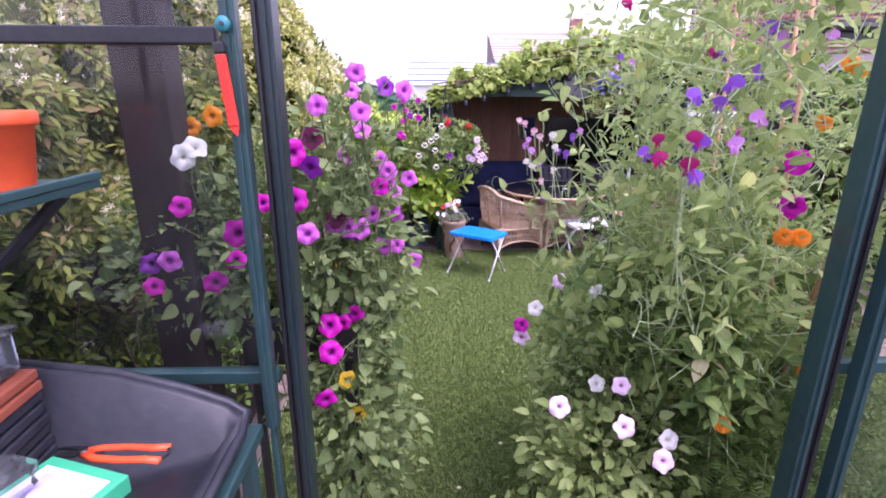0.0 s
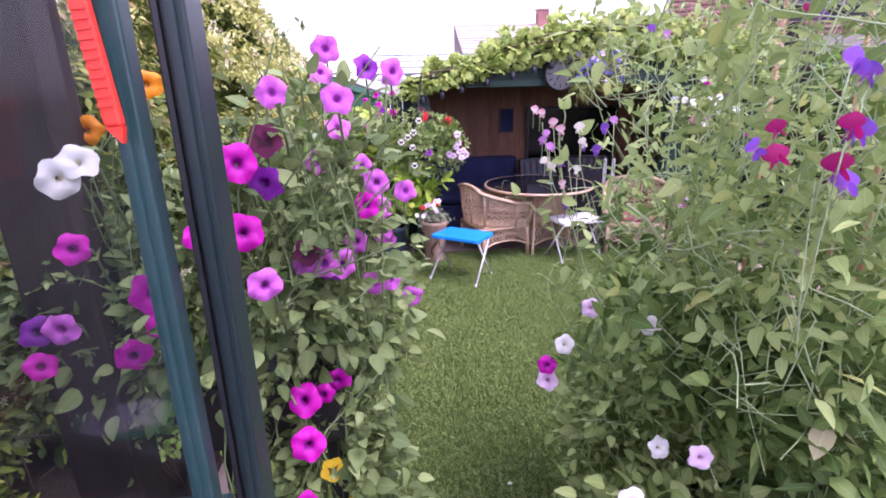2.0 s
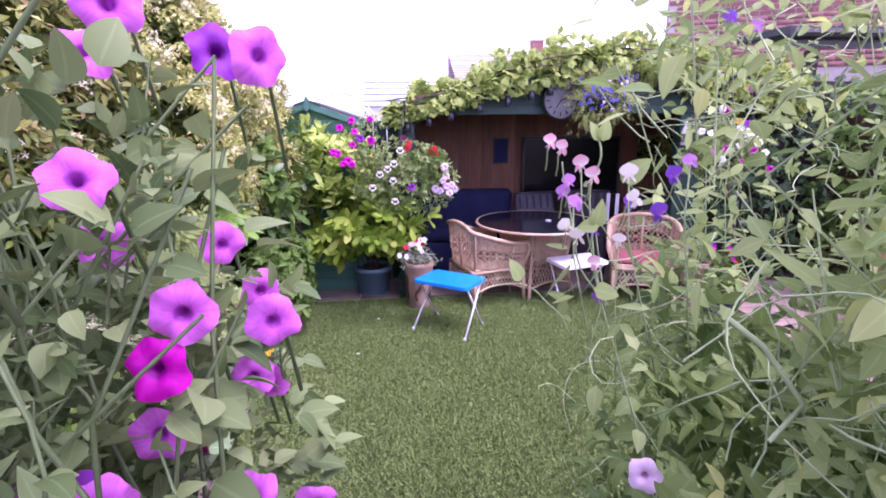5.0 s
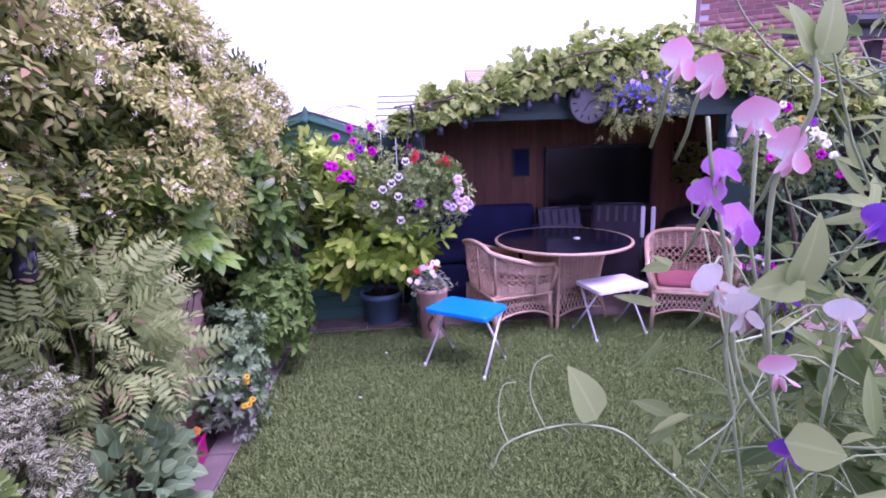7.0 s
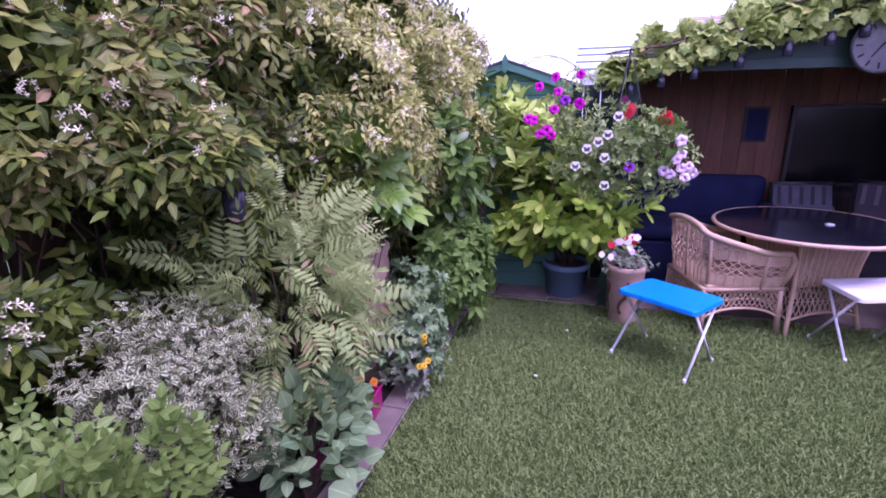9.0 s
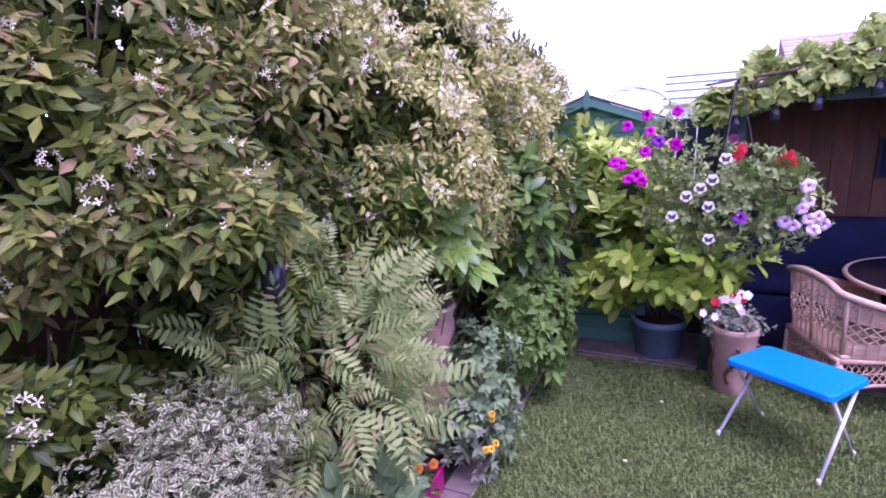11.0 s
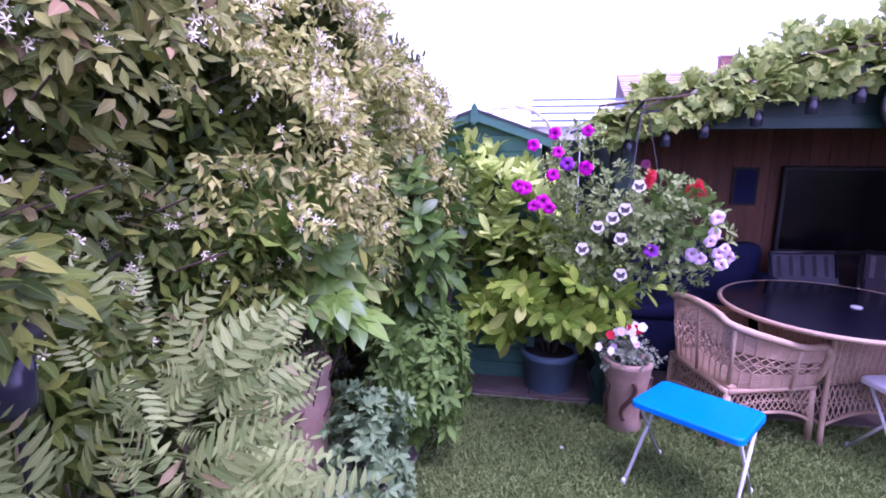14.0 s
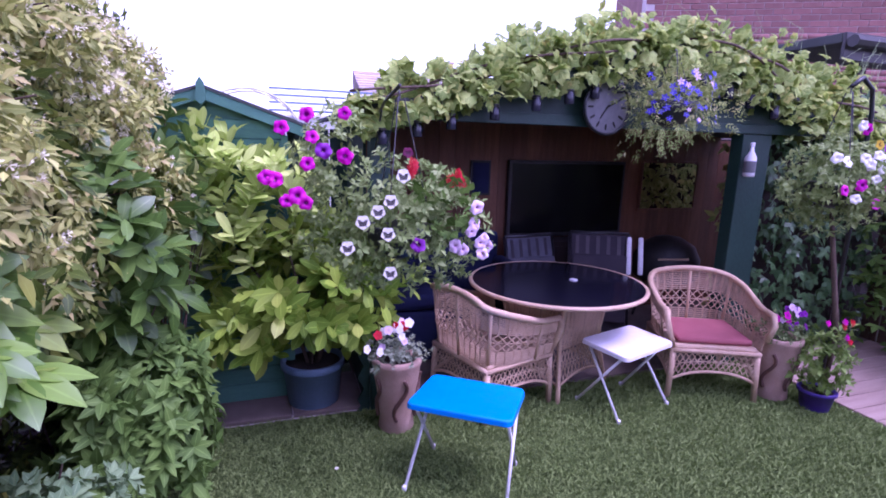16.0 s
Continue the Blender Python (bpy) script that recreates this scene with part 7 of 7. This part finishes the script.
for d, at, l in (((-0.4, 0.0, 1.0), (0.768, 3.08, 1.515), 0.045), ((0.25, -0.2, 0.9), (0.892, 3.06, 1.615), 0.052), ((-0.95, -0.2, -0.1), (0.9, 3.06, 1.622), 0.04), ((0.3, 0.0, 1.0), (0.9, 3.07, 1.765), 0.042), ((-0.35, 0.0, 1.0), (0.894, 3.07, 1.765), 0.036), ((0.8, -0.3, 0.6), (0.93, 3.05, 1.7), 0.06), ((0.9, -0.2, -0.2), (0.9, 3.06, 1.5), 0.05)):
    ax = Vector(d).normalized()
    side = ax.cross(Vector((0.3, -0.9, 0.35))).normalized()
    turn = Matrix((side, ax, side.cross(ax))).transposed().to_4x4()
    dv, dq, du = turned(leaf_shape(l, l * 0.66, 7, 0.15, 0.2, 0.95), Matrix.Translation((at[0] - 1.45, at[1] - 2.98, at[2])) @ turn)
    child("shoot_leaf", fast_mesh("shoot_leaf", dv, dq, L["sweetpea"], du), sp)
wiry("seed_pod", [[(-0.43, -0.1, 1.52), (-0.4, -0.16, 1.49), (-0.36, -0.2, 1.42), (-0.42, -0.22, 1.38)]], 0.005, M["pale_stem"], sp, 6, 0.7)
for d in ((-0.5, -0.3, -0.8), (0.8, -0.3, -0.5)):
    dv, dq, du = turned(leaf_shape(0.075, 0.042, 4, 0.2, 0.15), Matrix.Translation((-0.27, -0.66, 1.22)) @ Vector(d).to_track_quat("Y", "Z").to_matrix().to_4x4())
    child("yellow_leaf", fast_mesh("yellow_leaf", dv, dq, L["dead"], du), sp, "yellowed leaf")

# ---------------------------------------------------------------- bedding at the foot of the sweet peas
BLUSH = [("blush", 0.811, 2.315, 1.08), ("blush", 0.967, 2.265, 1.05), ("white", 1.132, 2.342, 0.948), ("white", 0.992, 2.544, 1.003), ("blush", 1.021, 2.434, 1.063), ("white", 1.026, 2.701, 1.244), ("blush", 0.82, 2.869, 1.0), ("magenta", 0.815, 2.87, 1.05), ("blush", 0.964, 2.937, 1.193), ("blush", 1.09, 2.28, 0.93), ("white", 0.86, 2.86, 1.12)]
bd = thing("blush_petunias", "pale pink and white petunias in a pot by the doorway", "flowers", (1.15, 2.62, 0))
part("pot", lathe(bmesh.new(), [(0.13, 0), (0.135, 0.01), (0.17, 0.26), (0.18, 0.27), (0.18, 0.3), (0.16, 0.3), (0.15, 0.28)], 28), M["black_plastic"], bd, "black plastic pot", None, True)
for c, r, nn, sd in (((-0.05, 0, 0.58), (0.3, 0.22, 0.34), 640, 1), ((-0.2, 0.1, 0.9), (0.14, 0.16, 0.32), 260, 2), ((-0.16, -0.16, 0.72), (0.26, 0.16, 0.3), 520, 3)):
    P, N = ball_points(nn, c, r, 0.3, 2.4, 0.6, -0.9, sd)
    ok = (P[:, 1] > -0.34) & cleared(P, BLUSH, (1.15, 2.62, 0), (-0.3, -1.0, 0.6))
    foliage("crown", PLEAF, P[ok], N[ok] + rng.normal(0, 0.4, N[ok].shape), L["basket"], bd, (0.6, 1.1), 0.7)
for c, x, y, z in BLUSH:
    bloom("petunia", c, bd, (x, y, z), (-0.2 + rng.normal(0, 0.25), -1, 0.6 + rng.normal(0, 0.2)), rng.uniform(0.75, 0.95))
mgd = thing("marigolds", "orange marigolds with dark feathery leaves", "flowers", (1.62, 2.6, 0))
P, N = ball_points(800, (-0.06, -0.04, 0.6), (0.38, 0.24, 0.56), 0.3, 2.4, 0.6, -0.9, 3)
ok = (P[:, 1] > -0.33) & cleared(P, [("", 1.254, 2.313, 1.016), ("", 1.524, 2.402, 1.116)], (1.62, 2.6, 0), (-0.5, -1.0, 0.5))
P, N = P[ok], N[ok]
foliage("crown", [frond(leaf_shape(0.035, 0.01, 2, 0.1, 0.1), 5, 0.08, 0.2)], P, N + np.array((-0.2, -0.4, 0.1)), L["marigold"], mgd, (0.8, 1.3), 0.7)
for x, y, z in ((1.254, 2.313, 1.016), (1.334, 2.285, 1.542), (1.305, 2.3, 1.54), (1.524, 2.402, 1.116), (1.6, 2.45, 1.2), (1.66, 2.5, 1.0)):
    bloom("marigold", "orange", mgd, (x, y, z), (-0.4, -1, 0.5), 0.8)
for x, y, z in ((1.413, 2.449, 1.695), (1.4, 2.419, 1.589), (1.72, 2.6, 1.68)):
    bloom("petunia", "magenta", mgd, (x, y, z), (-0.75, -1, 0.1), 0.95)
for x, y, z in ((1.7, 2.7, 1.95), (1.73, 2.7, 1.93), (1.66, 2.7, 1.78)):
    bloom("petunia", "orange", mgd, (x, y, z), (-0.5, -1, 0.2), 0.7)
std = thing("plant_stand", "green metal plant stand beside the doorway", "stand", (0.98, 2.5, 0))
for x, y in ((0, 0), (0.3, 0), (0, 0.24), (0.3, 0.24)):
    part("leg", boxed(x - 0.012, x + 0.012, y - 0.012, y + 0.012, 0, 0.52, 0.003), M["green_metal"], std)
for y in (0, 0.24):
    part("rail", boxed(0.013, 0.287, y - 0.01, y + 0.01, 0.46, 0.485, 0.003), M["green_metal"], std)

rh = thing("fence_climber", "dense green climber along the garden fence", "climber", (5.3, 4.6, 0))
n = 1800
P = np.stack([-0.05 - 0.25 * rng.random(n), rng.uniform(-2.4, 2.6, n), rng.uniform(0.05, 2.1, n)], 1)
D = np.stack([-0.7 + rng.normal(0, 0.3, n), rng.normal(0, 0.5, n), rng.normal(-0.2, 0.4, n)], 1)
foliage("leaves", [IVY_LEAF], P, D, L["round"], rh, (1.0, 1.6), 0.5, up=(-0.7, 0, 0.7))

# ---------------------------------------------------------------- beyond the garden
house = thing("brick_house", "red brick house wall rising behind the summerhouse", "house", (4.95, 10.3, 0), -28)
part("wall", boxed(0.0, 9.0, 0.012, 0.3, -0.06, 6.5), M["mortar"], house, "pale mortar and brick core")
part("side_wall", boxed(0.0, 0.3, 0.301, 3.0, -0.06, 6.5), M["brick"], house)
part("roof", prism(bmesh.new(), [(-0.2, 6.5), (9.2, 6.5), (9.2, 6.62), (-0.2, 6.62)], -0.3, 3.2), M["roof_tile"], house)
part("gutter", tubed([(-0.2, -0.35, 6.5), (9.2, -0.35, 6.5)], 0.06, 8), M["black_plastic"], house)
lean = thing("lean_to_roof", "dark lean-to roof edge over the ivy wall", "roof", (5.0, 7.55, 0), kind="structure")
part("roof_edge", boxed(-0.3, 4.0, -0.1, 0.7, 2.62, 2.7, 0.01), M["felt"], lean)
part("fascia", boxed(-0.3, 4.0, -0.13, -0.102, 2.48, 2.7, 0.005), M["black_plastic"], lean)
part("gutter", tubed([(-0.3, -0.19, 2.62), (4.0, -0.19, 2.62)], 0.05, 8), M["black_plastic"], lean)
for x in (0.1, 1.5, 3.0):
    part("post", boxed(x, x + 0.1, 0.0, 0.1, 2.1, 2.48), M["dark_wood"], lean)

far = thing("far_house", "distant house with a tiled roof and a chimney", "house", (8.0, 25.0, 0))
part("wall", boxed(-4.2, 8, 0.3, 6, -0.06, 3.3), M["render_wall"], far)
rows = 12
for k in range(rows):
    y0, y1 = -0.2 + 3.2 * k / rows, -0.2 + 3.2 * (k + 1.15) / rows
    z0, z1 = 3.2 + 1.55 * k / rows + 0.06, 3.2 + 1.55 * (k + 1.15) / rows
    bm = bmesh.new()
    vs = [bm.verts.new(c) for c in ((-4.4, y0, z0), (8.2, y0, z0), (8.2, y1, z1), (-4.4, y1, z1))]
    bm.faces.new(vs)
    vs = [bm.verts.new(c) for c in ((-4.4, y0, z0 - 0.06), (8.2, y0, z0 - 0.06), (8.2, y0, z0), (-4.4, y0, z0))]
    bm.faces.new(vs)
    part("roof_strip", bm, M["roof_tile"], far)
part("roof_back", boxed(-4.4, 8.2, 2.9, 3.1, 3.0, 4.78), M["roof_tile"], far)
ch = part("chimney", boxed(-0.35, 0.2, 2.6, 3.1, 4.4, 5.35, 0.02), M["brick"], far, "brick chimney stack")
part("chimney_cap", boxed(-0.4, 0.25, 2.55, 3.15, 5.352, 5.42), M["mortar"], ch)
for x in (-3, 0.5, 4):
    part("window", boxed(x, x + 1.1, 0.27, 0.299, 1.2, 2.4), M["screen"], far)

con = thing("conservatory", "white conservatory roof with thin blue glazing bars", "conservatory", (1.2, 12.6, 0))
part("wall", boxed(-1.0, 1.6, 0.0, 2.5, -0.06, 2.05), M["render_wall"], con)
for k in range(7):
    part("roof_bar", boxed(-1.1, 1.7, -0.05 + 0.18 * k, 0.02 + 0.18 * k, 2.12 + 0.07 * k, 2.15 + 0.07 * k), M["white_paint"] if k % 2 else M["pot_blue"], con)
part("roof", prism(bmesh.new(), [(-1.1, 2.04), (1.7, 2.04), (1.7, 2.08), (-1.1, 2.08)], -0.05, 2.5), M["white_plastic"], con)

# ---------------------------------------------------------------- paving and bricks, piece by piece
pav = thing("pavement", "pinkish concrete slabs edging the lawn", "paving", (0, 0, 0), kind="structure")
part("bedding", boxed(-0.558, -0.412, 2.3, 7.19, -0.058, 0.004), M["mortar"], pav)
part("bedding", boxed(-0.7, 0.66, 7.192, 7.72, -0.058, 0.008), M["mortar"], pav)
part("bedding", boxed(3.802, 5.38, 2.3, 7.4, -0.058, -0.004), M["mortar"], pav)


def piece(name, sx, sy, sz, material, bevel=0.004):
    bm = boxed(0, sx, 0, sy, 0, sz)
    bmesh.ops.bevel(bm, geom=[e for e in bm.edges if all(v.co.z > sz * 0.5 for v in e.verts)], offset=bevel, segments=1, affect="EDGES")
    me = bpy.data.meshes.new(name)
    bm.to_mesh(me)
    bm.free()
    me.materials.append(material)
    return me


edge_me = piece("slab", 0.142, 0.592, 0.026, M["slab"])
for k in range(8):
    child("slab", edge_me, pav, "", pose(-0.556, 2.36 + 0.6 * k, 0.0, 0, rng.normal(0, 0.4), rng.normal(0, 0.15)))
terr_me = piece("slab", 0.442, 0.525, 0.026, M["slab"])
for k in range(3):
    child("slab", terr_me, pav, "", pose(-0.698 + 0.452 * k, 7.194, 0.006 + 0.001 * k))
board_me = piece("board", 1.56, 0.14, 0.02, M["board"])
for k in range(34):
    child("board", board_me, pav, "", pose(3.81, 2.34 + 0.147 * k, -0.006))

brick_me = piece("brick", 0.215, 0.065, 0.011, M["brick"], 0.003)
count, rest = 0, []
for row in range(int(6.5 / 0.075)):
    for k in range(40):
        x, z = k * 0.225 - (0.1125 if row % 2 else 0), row * 0.075
        if x < 0 or x > 8.7:
            continue
        if 3.15 < z < 4.5 and x < 3.6:
            child("brick", brick_me, house, "", Matrix.Translation((x, 0.0125, z)) @ Matrix.Rotation(radians(90), 4, "X"))
        elif z > 2.4:
            rest.append((x, z))
V, Q = [], []
for x, z in rest:
    n0 = len(V)
    V += [(x, 0.002, z), (x + 0.215, 0.002, z), (x + 0.215, 0.002, z + 0.065), (x, 0.002, z + 0.065), (x, 0.013, z), (x + 0.215, 0.013, z), (x + 0.215, 0.013, z + 0.065), (x, 0.013, z + 0.065)]
    Q += [(n0, n0 + 1, n0 + 2, n0 + 3), (n0, n0 + 4, n0 + 5, n0 + 1), (n0 + 1, n0 + 5, n0 + 6, n0 + 2), (n0 + 2, n0 + 6, n0 + 7, n0 + 3), (n0 + 3, n0 + 7, n0 + 4, n0)]
child("bricks", fast_mesh("bricks", V, Q, M["brick"], None, False), house, "", None, "stuff")

# fine weave that nobody could count
for ob in list(bpy.data.objects):
    if ob.parent and ob.name.split(".")[0] in ("skirt", "panel") and ob.parent.name.split(".")[0] in ("wicker_armchair", "round_table"):
        tagged(ob, kind="stuff")
